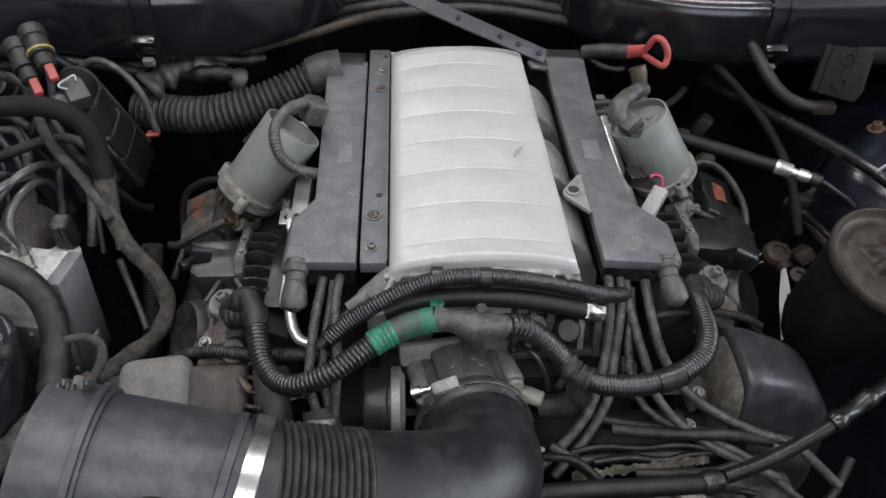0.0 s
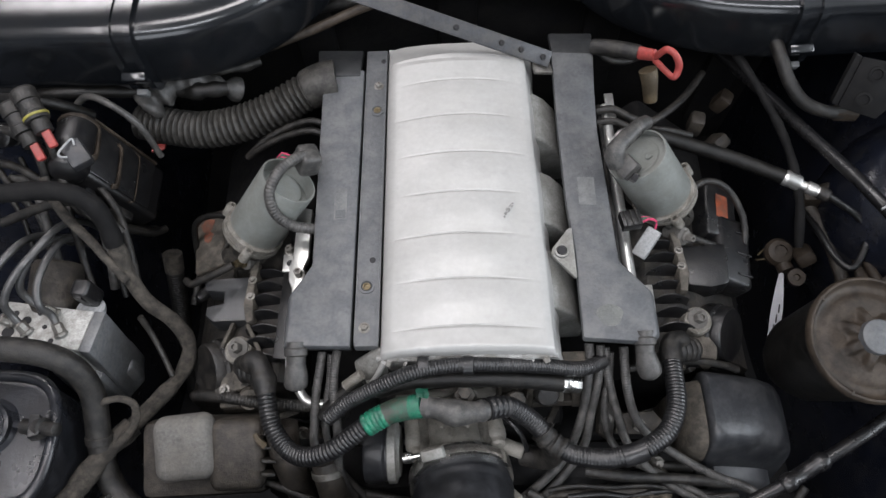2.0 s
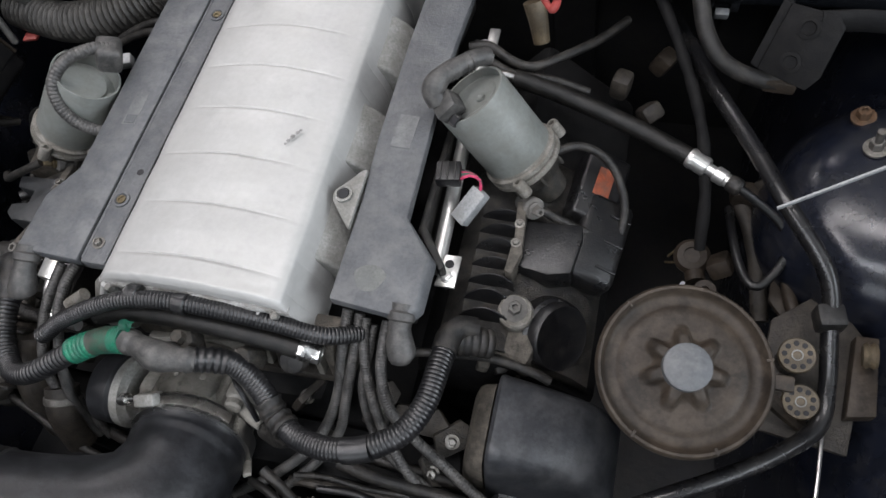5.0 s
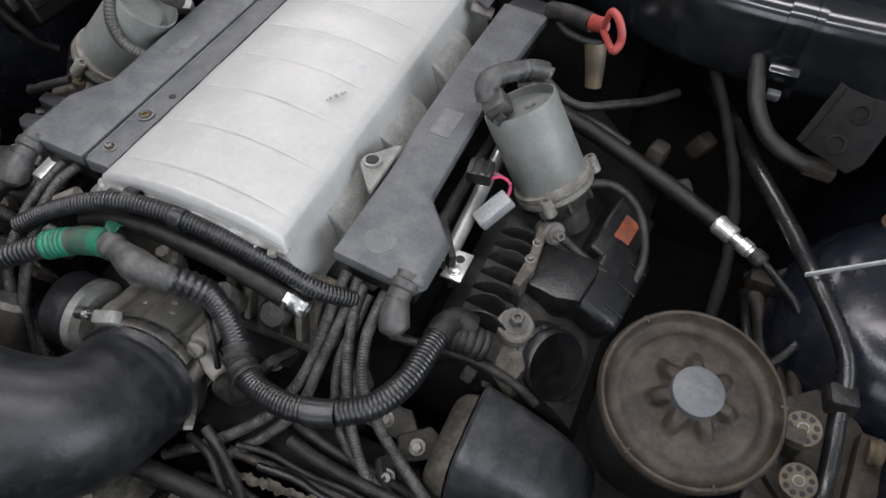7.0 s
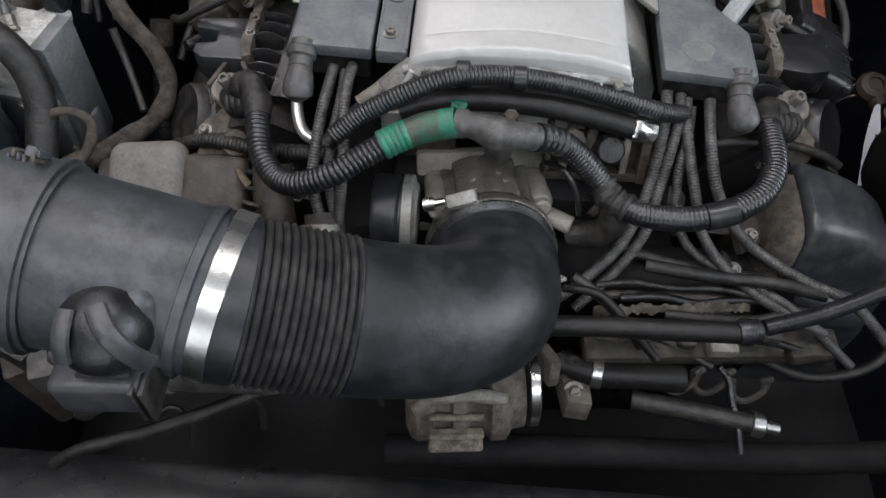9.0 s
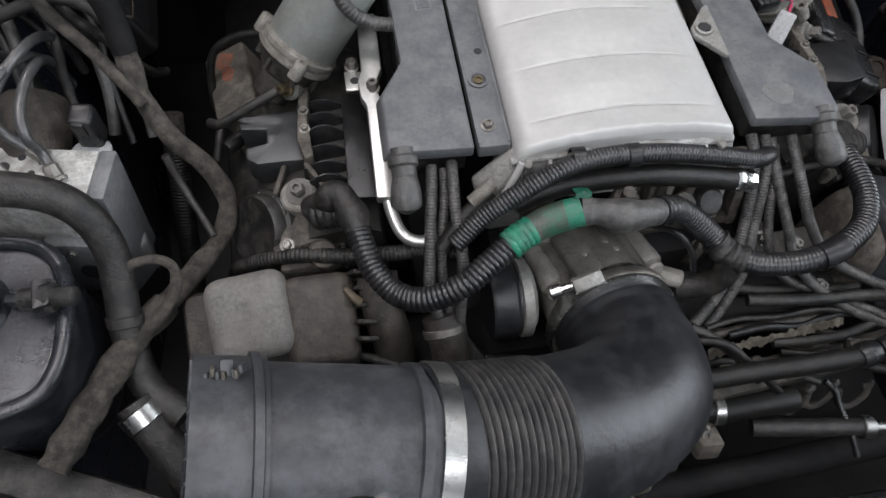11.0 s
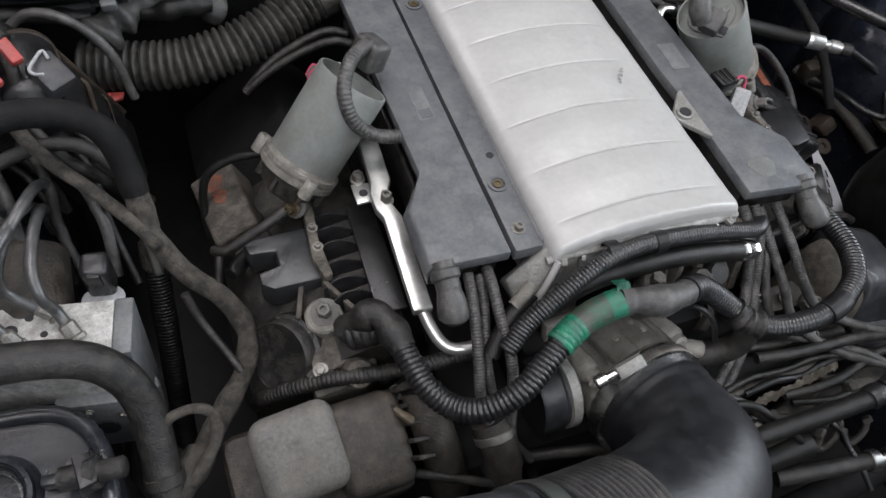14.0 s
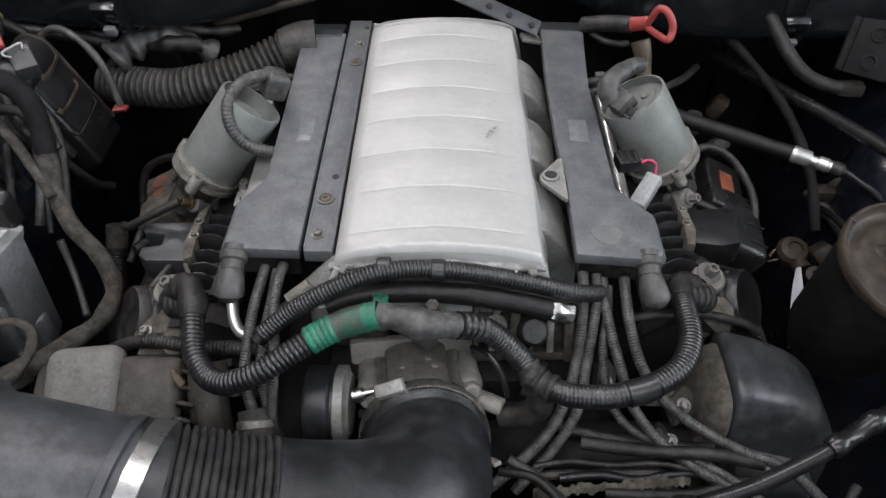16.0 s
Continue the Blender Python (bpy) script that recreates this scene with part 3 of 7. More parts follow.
part("label", prism([(-0.15, 0.74), (-0.1385, 0.7405), (-0.1388, 0.751), (-0.1503, 0.7505)], 0.9937, 0.9943, 0.0), LABELGLOSS, lcov, "shiny corner of the label")

rcov = thing("cable_cover", (0.16, 0.78, 0.95), "dark grey plastic cable cover with a bare worn patch", "engine cover", "cable covers")
outline = [(0.124, 0.588), (0.2, 0.581), (0.209, 0.592), (0.209, 0.641), (0.1735, 0.679), (0.171, 0.8), (0.1695, 0.86), (0.173, 0.925), (0.178, 0.99), (0.123, 0.995), (0.1205, 0.88), (0.121, 0.76), (0.125, 0.69)]
tray = [(0.13, 0.598), (0.197, 0.592), (0.2, 0.638), (0.165, 0.676), (0.162, 0.8), (0.161, 0.86), (0.165, 0.925), (0.17, 0.985), (0.128, 0.985), (0.127, 0.88), (0.127, 0.76), (0.13, 0.69)]
# the same added inset, shade painted in black below this cover
part("shade_inset", prism(tray, 0.943, 0.972, 0.002), BLACKDUST, rcov, "added near-black inset that stands for the shade below the cover")
bm = prism(outline, 0.971, 0.984, 0.0025)
for v in bm.verts:
    if v.co.x > 0.172 and v.co.y < 0.69:
        v.co.x -= 0.006 * (v.co.z - 0.971) / 0.013 * min(1.0, (v.co.x - 0.172) / 0.02)
part("cover_body", bm, COVER, rcov)
part("side_skirt", prism([(0.206, 0.645), (0.176, 0.684), (0.18, 0.93), (0.186, 0.93), (0.183, 0.69), (0.211, 0.65)], 0.905, 0.952, 0.002), BLACKDUST, rcov)
bm = prism([(0.124, -0.028), (0.177, -0.028), (0.184, 0.03), (0.124, 0.034)], -0.01, 0.0, 0.003, pose(0, 1.012, 0.976, -14, 0, 0))
part("rear_ramp", bm, COVERDARK, rcov, "darker ramp at the rear end")
part("label", prism([(0.136, 0.754), (0.156, 0.753), (0.157, 0.792), (0.137, 0.793)], 0.9838, 0.9846, 0.0), LABEL, rcov, "worn grey label")
part("worn_patch", prism([(0.155 + 0.014 * math.cos(a) * (1 + 0.12 * math.sin(3 * a)), 0.613 + 0.013 * math.sin(a)) for a in [k * math.pi / 12 for k in range(24)]], 0.9837, 0.98435, 0.0), WORN, rcov, "pale worn patch")


# ---- valve lift motors ----
def valve_motor(base, axis, side, radius=0.0345, length=0.092, sunk=0.018):
    a = Vector(axis).normalized()
    m = axis_frame(base, a)
    th = thing("valve_lift_motor", base, "grey painted cylindrical motor bolted to the valve cover", "electric motor", "valve lift motors")
    r = radius
    part("can", lathe([(r * 0.96, 0), (r, 0.004), (r, length - 0.003), (r * 0.985, length), (r * 0.93, length), (r * 0.92, length - 0.03)], base, a, 40, closed=False), CANGREY, th, "matt grey steel can")
    part("end_cap", lathe([(r * 0.925, length - 0.03), (r * 0.925, length - sunk), (r * 0.7, length - sunk + 0.002), (r * 0.66, length - sunk + 0.004), (r * 0.3, length - sunk + 0.005), (0, length - sunk + 0.0055)], base, a, 36), CANGREY, th)
    bm = lathe([(r * 1.0, -0.014), (r * 1.1, -0.012), (r * 1.1, -0.007), (r * 1.03, -0.006), (r * 1.03, -0.004), (r * 1.1, -0.003), (r * 1.1, 0.001), (r * 1.02, 0.002), (r * 1.0, 0.005)], base, a, 40)
    flange = part("flange", bm, CAST, th, "cast aluminium flange")
    for k in range(3):
        ang = k * 2 * math.pi / 3 + (0.5 if side < 0 else 2.5)
        c = m @ Vector((math.cos(ang) * r * 1.2, math.sin(ang) * r * 1.2, -0.012))
        part("lug", lathe([(0.0064, -0.004), (0.0064, 0.012), (0.0052, 0.014), (0.003, 0.014), (0.0026, 0.009), (0, 0.009)], c, a, 18), CAST, flange)
    part("mount", lathe([(r * 1.0, -0.013), (r * 0.96, -0.018), (r * 0.84, -0.022), (r * 0.8, -0.03), (r * 0.62, -0.036), (r * 0.55, -0.06)], base, a, 32), CASTDARK, th, "grimy black mounting neck")
    for k in range(7):
        ang = k * 2 * math.pi / 7
        part("gusset", block(m @ pose(math.cos(ang) * r * 0.92, math.sin(ang) * r * 0.88, -0.022, 0, 0, math.degrees(ang)), (0.006, 0.004, 0.016), 0.001, 1), CASTDARK, th)
    return th, m


ML = valve_motor((-0.259, 0.757, 0.945), (0.058, 0.026, 0.072), -1)[0]
MR, mr = valve_motor((0.2525, 0.799, 0.931), (-0.0465, 0.009, 0.0745), 1, 0.0368, 0.088, 0.0085)
# plug and corrugated lead of each motor
bm = block(axis_frame((-0.182, 0.804, 1.022), (0.4, 0.2, 0.9)), (0.03, 0.026, 0.03), 0.006, 3)
part("plug", bm, LOOMDUST, ML, "dusty black plug")
bm = sweep([(-0.178, 0.806, 1.03), (-0.19, 0.797, 1.037), (-0.208, 0.778, 1.04), (-0.22, 0.755, 1.03), (-0.217, 0.74, 1.01), (-0.203, 0.733, 0.995), (-0.185, 0.731, 0.988), (-0.168, 0.731, 0.985)], 0.0066, 16, corr=0.004, depth=0.0006)
part("lead", bm, LOOMDUST, ML, "dusty corrugated lead")
bm = block(axis_frame((0.191, 0.786, 1.012), (-0.45, -0.3, 0.75)), (0.022, 0.024, 0.02), 0.003)
add(bm, block(axis_frame((0.197, 0.777, 1.006), (-0.4, -0.5, 0.6)), (0.012, 0.012, 0.006), 0.0012))
part("plug", bm, LOOMDUST, MR, "dusty black plug")
part("plug_latch", block(axis_frame((0.199, 0.7735, 1.009), (-0.4, -0.5, 0.6)), (0.007, 0.008, 0.003), 0.0006), INK, MR)
bm = sweep([(0.181, 0.79, 1.012), (0.176, 0.7955, 1.022), (0.181, 0.805, 1.0295), (0.194, 0.818, 1.031), (0.208, 0.832, 1.029), (0.219, 0.842, 1.023)], lambda f: 0.0108 - 0.0026 * f + 0.0012 * math.exp(-((f - 0.2) / 0.1) ** 2), 20, 0.002, wobble=0.12)
part("lead", bm, LOOMDUST, MR, "dusty rubber boot of the lead")
for k in range(6):
    f = 0.42 + 0.05 * k
    q = Vector((0.181, 0.805, 1.0295)).lerp(Vector((0.208, 0.832, 1.029)), (f - 0.4) * 3.2)
    part("boot_ring", lathe([(0.009, -0.001), (0.0099, 0), (0.009, 0.001)], q, (0.7, 0.7, -0.02), 20, closed=False), LOOMDUST, MR)
part("cap_screw", lathe([(0.0045, 0), (0.0045, 0.004), (0.002, 0.0045), (0, 0.003)], mr @ Vector((0.004, 0.014, 0.083)), mr.to_3x3() @ Vector((0, 0, 1)), 14), CANGREY, MR)


# ---- valve covers ----
def valve_cover(side, y0):
    """side -1 or 1; y0 shifts the bank along the engine."""
    s = side
    th = thing("valve_cover", (s * 0.28, 0.72 + y0, 0.85), "grimy black valve cover with cooling fins and a coil tray", "valve cover", "valve covers")
    prof = [(0.2, 0.84), (0.205, 0.886), (0.225, 0.898), (0.262, 0.892), (0.285, 0.884), (0.335, 0.848), (0.352, 0.825), (0.35, 0.77), (0.2, 0.74)]
    bm = bmesh.new()
    rows = []
    for k in range(22):
        y = 0.575 + y0 + 0.3 * k / 21
        fall = 0.07 * max(0.0, min(1.0, (y - y0 - 0.8) / 0.05))
        rows.append([bm.verts.new((s * x, y, z - fall + 0.0025 * noise.noise((x * 40, y * 40, z * 40)))) for x, z in prof])
    n = len(prof)
    for a, b in zip(rows, rows[1:]):
        for i in range(n):
            bm.faces.new((a[i], a[(i + 1) % n], b[(i + 1) % n], b[i]))
    bm.faces.new(rows[0])
    bm.faces.new(rows[-1])
    soften(bm, 0.004, 2, 25)
    part("body", bm, GRIME, th)
    # thin leaf-shaped cooling blades, the outer ends in a dusty rib
    for k in range(7):
        y = 0.602 + y0 + 0.0188 * k
        lift = 0.003 * math.sin(k * 1.9)
        leaf = [(0.27, 0.884)] + [(0.27 - 0.046 * i / 14, 0.9 + lift * math.sin(math.pi * i / 14) + 0.01 * math.sin(math.pi * (0.1 + 0.9 * i / 14)) ** 0.7) for i in range(15)] + [(0.224, 0.884)]
        bm = prism(leaf, -0.0009, 0.0009, 0.0003, Matrix(((s, 0, 0, 0), (0, 0, 1, y), (0, 1, 0, 0), (0, 0, 0, 1))), 1)
        for v in bm.verts:
            v.co.y += 0.005 * math.sin((abs(v.co.x) - 0.225) / 0.045 * math.pi) + (v.co.z - 0.9) * 0.1
        part("fin", bm, BLACK, th)
    bm = prism([(0.259, 0.648 + y0), (0.267, 0.645 + y0), (0.273, 0.67 + y0), (0.268, 0.728 + y0), (0.258, 0.728 + y0), (0.262, 0.69 + y0)], 0.89, 0.914, 0.002)
    for v in bm.verts:
        v.co.x *= s
    part("rib", bm, DUSTY, th, "dusty tapered rib")
    for k in range(2):
        part("rib_screw", hexagon(0.0035, 0.005, (s * 0.265, 0.68 + y0 + 0.022 * k, 0.913), (0, 0, 1)), STEEL, th)
    tray = [(0.268, 0.652), (0.312, 0.652), (0.322, 0.66), (0.322, 0.672), (0.302, 0.676), (0.302, 0.692), (0.326, 0.694), (0.33, 0.71), (0.27, 0.712)]
    if s > 0:
        tray = [(0.268, 0.66), (0.3, 0.655), (0.322, 0.66), (0.328, 0.7), (0.326, 0.715), (0.27, 0.712)]
    bm = prism([(x, y + y0) for x, y in tray], 0.872, 0.904, 0.0025)
    for v in bm.verts:
        v.co.x *= s
    part("coil_tray", bm, COVERDARK if s < 0 else BLACK, th, "dusty black coil tray with a square notch")
    if s > 0:
        cover = part("coil_cover", block(pose(0.34, 0.715 + y0, 0.868, 0, 24, -8), (0.052, 0.1, 0.036), 0.009, 3), BLACK, th, "long glossy black coil cover")
        for k in range(3):
            part("cover_rib", block(pose(0.34, 0.715 + y0, 0.868, 0, 24, -8) @ pose(0.012, -0.032 + 0.03 * k, 0.0185), (0.022, 0.003, 0.003), 0.001), BLACK, cover)
    H = pose(s * 0.33, 0.775 + y0, 0.868, 0, s * 24, -s * 8)
    part("coil_housing", block(H, (0.048, 0.085, 0.045), 0.005, 3), BLACK if s > 0 else SPECK, th, "glossy black coil housing" if s > 0 else "thickly dusted coil housing")
    part("housing_foot", block(H @ pose(-s * 0.004, -0.056, -0.012), (0.042, 0.035, 0.03), 0.006), CASTDARK, th)
    part("cable_stub", lathe([(0.007, -0.02), (0.008, 0.0), (0.006, 0.012), (0, 0.013)], (s * 0.338, 0.705 + y0, 0.872), (s * 0.6, -0.7, 0.2), 14), BLACK, th)
    part("bolt", hexagon(0.0068, 0.015, (s * 0.275, 0.617 + y0 * 0.9, 0.902), (s * 0.15, -0.25, 1), 1.85), CAPGREY, th, "dull bolt with a wide washer")
    part("bolt_boss", lathe([(0.018, 0), (0.017, 0.012), (0.015, 0.014)], (s * 0.275, 0.617 + y0 * 0.9, 0.889), (s * 0.15, -0.15, 1), 24), CAST, th)
    part("earth_bolt", hexagon(0.0052, 0.013, (s * 0.277, 0.724 + y0 * 0.9, 0.922 if s < 0 else 0.912), (s * 0.55, -0.6, 0.6), 1.5), BRASS if s < 0 else CAPGREY, th, "dirty earth bolt")
    part("bolt_boss", lathe([(0.009, -0.03), (0.009, -0.009), (0.0115, -0.008), (0.0115, -0.002), (0.009, 0.0)], (s * 0.277, 0.724 + y0 * 0.9, 0.922 if s < 0 else 0.912), (s * 0.55, -0.6, 0.6), 22), CAPGREY, th, "pale dusty boss")
    for k, (dx, dy, w, l) in enumerate(((0.0, 0.024, 0.017, 0.017), (0.001, 0.006, 0.012, 0.014)) if s < 0 else ((0.0, 0.004, 0.018, 0.034),)):
        edge = [(w * 0.5 * math.cos(a) * (1.25 + 0.25 * math.sin(5 * a + k) * (s < 0)), dy + l * 0.5 * math.sin(a) * (1.25 + 0.2 * math.cos(4 * a) * (s < 0))) for a in [math.pi / 8 + i * math.pi / 8 for i in range(16)]] if s < 0 else [(-w / 2, dy - l / 2), (w / 2, dy - l / 2), (w / 2, dy + l / 2), (-w / 2, dy + l / 2)]
        part("sticker", prism([(x + dx, y) for x, y in edge], 0.0226, 0.0234, 0.0, H), FADED if s < 0 else ORANGE, th, "flaking faded orange sticker" if s < 0 else "faded orange sticker")
    # camshaft end cap, a ribbed drum that leans outwards
    c = Vector((s * 0.316, 0.602 + y0 * 1.2, 0.868))
    ax = Vector((s * 0.72, -0.36, 0.58))
    drum = part("cam_cap", lathe([(0.032, -0.035), (0.035, -0.022), (0.0375, -0.018), (0.0375, -0.006), (0.0345, -0.003), (0.0345, 0.006), (0.032, 0.0095), (0.03, 0.0085), (0.0, 0.0095)], c, ax, 40), BLACKDUST if s < 0 else BLACK, th, "round ribbed cam cap")
    m = axis_frame(c, ax)
    for k in range(10):
        a = 2 * math.pi * k / 10
        part("rib", block(m @ pose(0.0345 * math.cos(a), 0.0345 * math.sin(a), -0.012, 0, 0, math.degrees(a)), (0.004, 0.006, 0.02), 0.001, 1), BLACKDUST, drum)
    # front nose with its corrugated connector
    part("nose", prism([(s * 0.25, 0.575 + y0), (s * 0.295, 0.565 + y0), (s * 0.305, 0.605 + y0), (s * 0.25, 0.612 + y0)], 0.82, 0.888, 0.006), DUSTY if s > 0 else SPECK, th, "dusty sandy nose")
    for k in range(4):
        part("nose_clip", block(pose(s * (0.252 + 0.014 * k), 0.566 + y0 + 0.003 * k, 0.872 - 0.012 * k, 20 * k, 15, 30 * k), (0.012, 0.014, 0.018), 0.003), BLACKDUST if k % 2 else DUSTY, th)
    e = Vector((s * 0.262, 0.585 + y0 * 0.5, 0.912))
    part("connector", sweep([e, e + Vector((-s * 0.014, -0.003, 0.006)), e + Vector((-s * 0.03, -0.006, 0.01))], 0.0145, 20, corr=0.006, depth=0.0014), BLACKDUST, th, "ribbed black connector")
    return th


valve_cover(-1, 0.0)
valve_cover(1, 0.025)

# ---- fuel rails ----
fr = thing("fuel_rail", (-0.198, 0.66, 0.93), "bright metal fuel rail with a bent end pipe", "fuel rail", "fuel rails")
bm = prism([(-0.2075, 0.578), (-0.19, 0.576), (-0.1885, 0.67), (-0.1935, 0.684), (-0.1925, 0.7), (-0.1875, 0.71), (-0.186, 0.775), (-0.204, 0.777), (-0.2065, 0.71), (-0.2105, 0.7), (-0.21, 0.682), (-0.2055, 0.672)], 0.93, 0.941, 0.002)
for v in bm.verts:
    v.co.z += (v.co.y - 0.585) * 0.1
part("bar", bm, CHROME, fr)
part("pipe", sweep([(-0.198, 0.59, 0.932), (-0.196, 0.57, 0.928), (-0.19, 0.552, 0.921), (-0.178, 0.543, 0.918), (-0.15, 0.54, 0.92)], 0.0055, 16), CHROME, fr)
part("bolt", hexagon(0.0055, 0.012, (-0.198, 0.69, 0.948), (0, 0, 1), 1.3), STEEL, fr)
bm = prism([(-0.222, 0.7), (-0.204, 0.7), (-0.204, 0.722), (-0.222, 0.724)], 0.936, 0.939, 0.001)
part("tab", bm, CHROME, fr, "bright tab with a round hole")
part("tab_hole", lathe([(0.0042, 0), (0.0042, 0.0008), (0, 0.0008)], (-0.213, 0.711, 0.9386), (0, 0, 1), 14), INK, fr)
part("bolt", hexagon(0.0055, 0.01, (-0.214, 0.728, 0.938), (0, 0, 1), 1.3), STEEL, fr)
part("heat_shield", prism([(-0.231, 0.6), (-0.2035, 0.598), (-0.202, 0.72), (-0.2275, 0.722)], 0.906, 0.91, 0.001), BLACK, fr, "flat black shield strip")

fr = thing("fuel_rail", (0.2, 0.75, 0.93), "bright metal fuel rail beside the cable cover", "fuel rail", "fuel rails")
part("bar", sweep([(0.197, 0.655, 0.925), (0.196, 0.72, 0.93), (0.194, 0.8, 0.937), (0.192, 0.93, 0.945)], 0.0075, 16), CHROME, fr)
part("tab", prism([(0.2, 0.638), (0.22, 0.638), (0.22, 0.672), (0.203, 0.672)], 0.93, 0.933, 0.001), CHROME, fr, "bright tab with a round hole")
part("tab_hole", lathe([(0.0045, 0), (0.0045, 0.0008), (0, 0.0008)], (0.21, 0.662, 0.9326), (0, 0, 1), 14), INK, fr)
part("bolt", hexagon(0.0055, 0.005, (0.21, 0.648, 0.933), (0, 0, 1), 1.1), CHROME, fr)
part("tab", prism([(0.193, 0.9), (0.205, 0.9), (0.205, 0.95), (0.193, 0.95)], 0.945, 0.949, 0.001), CHROME, fr)
part("connector", block(pose(0.1965, 0.739, 0.97, 0, 0, 8), (0.024, 0.022, 0.014), 0.002), BLACK, fr, "black wire connector")
for k in range(3):
    part("connector_rib", block(pose(0.1965, 0.739, 0.97, 0, 0, 8) @ pose(-0.007 + 0.007 * k, 0, 0.0075), (0.0018, 0.02, 0.002), 0.0004, 1), BLACKDUST, fr)
for k in range(5):
    part("wire", sweep([(0.207, 0.734 + 0.003 * k, 0.969), (0.217, 0.738 + 0.002 * k, 0.973 - 0.002 * k), (0.227, 0.738, 0.968), (0.2275, 0.733 + 0.001 * k, 0.957)], 0.0015, 6), (PINK, LOOMDUST, GREEN, PINK, LOOMDUST)[k], fr)
part("injector_plug", block(axis_frame((0.2185, 0.722, 0.944), (-0.5, -0.62, -0.5)), (0.018, 0.013, 0.038), 0.002), PALE, fr, "pale grey unplugged connector")

# ---- elbow boots on the covers ----
for x, y, z, dx in ((-0.1845, 0.579, 0.989, -0.001), (0.19, 0.586, 0.978, 0.005)):
    th = thing("cable_boot", (x, y, z), "dusty rubber elbow boot plugged into the cable cover", "cable boot", "cable boots")
    part("neck", sweep([(x, y + 0.01, z + 0.001), (x, y, z - 0.003), (x, y - 0.012, z - 0.008)], lambda f: 0.0102 + 0.0022 * (abs(f - 0.45) < 0.2), 20, 0.002), LOOMDUST, th)
    part("boot", sweep([(x, y - 0.009, z - 0.007), (x + dx * 0.4, y - 0.02, z - 0.013), (x + dx, y - 0.028, z - 0.019), (x + dx * 1.6, y - 0.032, z - 0.026)], lambda f: 0.0094 + 0.0034 * math.sin(min(1.0, f * 1.15) * math.pi * 0.62) - 0.007 * max(0, f - 0.8) * 5, 22, 0.002), LOOMDUST, th)

# ---- throttle body and intake hose ----
tb = thing("throttle_body", (-0.01, 0.51, 0.88), "grimy cast aluminium throttle body", "throttle body")
AX = Vector((0.12, -0.92, 0.36))
RING = Vector((-0.012, 0.466, 0.87))
m = axis_frame(RING, AX)
part("housing", lathe([(0.05, -0.085), (0.05, -0.03), (0.052, -0.022), (0.0535, -0.014), (0.0535, 0.0), (0.052, 0.004)], RING, AX, 48), THROTTLE, tb, "round throttle bore")
bm = bmesh.new()
rows = []
for i in range(13):
    z = -0.0125 - 0.058 * i / 12
    row = []
    for k in range(65):
        deg = 30 + 120 * k / 64
        groove = 0.0065 * math.exp(-((deg - 58) / 3.2) ** 2) + 0.0065 * math.exp(-((deg - 124) / 3.2) ** 2) + 0.0016 * math.exp(-((deg - 93) / 1.4) ** 2)
        r = 0.0575 - groove - 0.0016 * max(0, 1 - i / 2.5) ** 2 + 0.0022 * (i > 9) + 0.0005 * noise.noise((deg * 0.1, z * 90, 2))
        row.append(bm.verts.new(m @ Vector((r * math.cos(radians(deg)) * 1.02, r * math.sin(radians(deg)), z))))
    rows.append(row)
for ra, rb2 in zip(rows, rows[1:]):
    for k in range(64):
        bm.faces.new((ra[k], ra[k + 1], rb2[k + 1], rb2[k]))
bmesh.ops.solidify(bm, geom=bm.faces[:], thickness=0.006)
part("case", bm, THROTTLE, tb, "grooved cast upper case")
for deg, r0, lo in ((38, 0.0585, -0.066), (143, 0.0575, -0.07)):
    q = m @ Vector((r0 * math.cos(radians(deg)), r0 * math.sin(radians(deg)), lo))
    part("lug", lathe([(0.0105, 0), (0.0105, 0.03), (0.0112, 0.032), (0.0112, 0.044), (0.0095, 0.047), (0.0085, 0.048), (0.0085, 0.054), (0.006, 0.056), (0.0, 0.0555)], q, AX, 22), THROTTLE, tb, "round screw lug")
for deg, z in ((75, -0.03), (80, -0.042), (104, -0.033)):
    part("boss", lathe([(0.003, 0), (0.0028, 0.0015), (0, 0.002)], m @ Vector((0.0572 * math.cos(radians(deg)), 0.0572 * math.sin(radians(deg)), z)), m.to_3x3() @ Vector((math.cos(radians(deg)), math.sin(radians(deg)), 0)), 12), THROTTLE, tb)
part("rear_flange", block(m @ pose(0.0, 0.012, -0.078), (0.125, 0.1, 0.012), 0.004), THROTTLE, tb)
part("fitting", lathe([(0.013, 0), (0.013, 0.02), (0.011, 0.024), (0.006, 0.025), (0.006, 0.034), (0, 0.034)], (-0.005, 0.535, 0.945), (0, -0.1, 1), 6), CASTDARK, tb)
part("fitting", lathe([(0.011, 0), (0.011, 0.03), (0.009, 0.033), (0, 0.033)], (0.05, 0.54, 0.925), (0, -0.35, 1), 8), CASTDARK, tb)
part("fitting", lathe([(0.014, 0), (0.014, 0.014), (0.011, 0.018), (0, 0.019)], (0.085, 0.552, 0.918), (0.1, -0.6, 0.7), 20), BLACKDUST, tb, "round black plug")
part("wire", sweep([(0.03, 0.525, 0.928), (0.045, 0.51, 0.936), (0.056, 0.498, 0.925), (0.062, 0.488, 0.905)], 0.0028, 8), BLACK, tb)
part("tail", block(pose(0.046, 0.452, 0.858, -40, 10, 30), (0.008, 0.03, 0.004), 0.001), THROTTLE, tb)
part("connector", lathe([(0.0085, -0.02), (0.0085, 0.008), (0.007, 0.0095), (0, 0.0095)], (0.05, 0.494, 0.884), (0.9, -0.35, -0.1), 18), THROTTLE, tb)

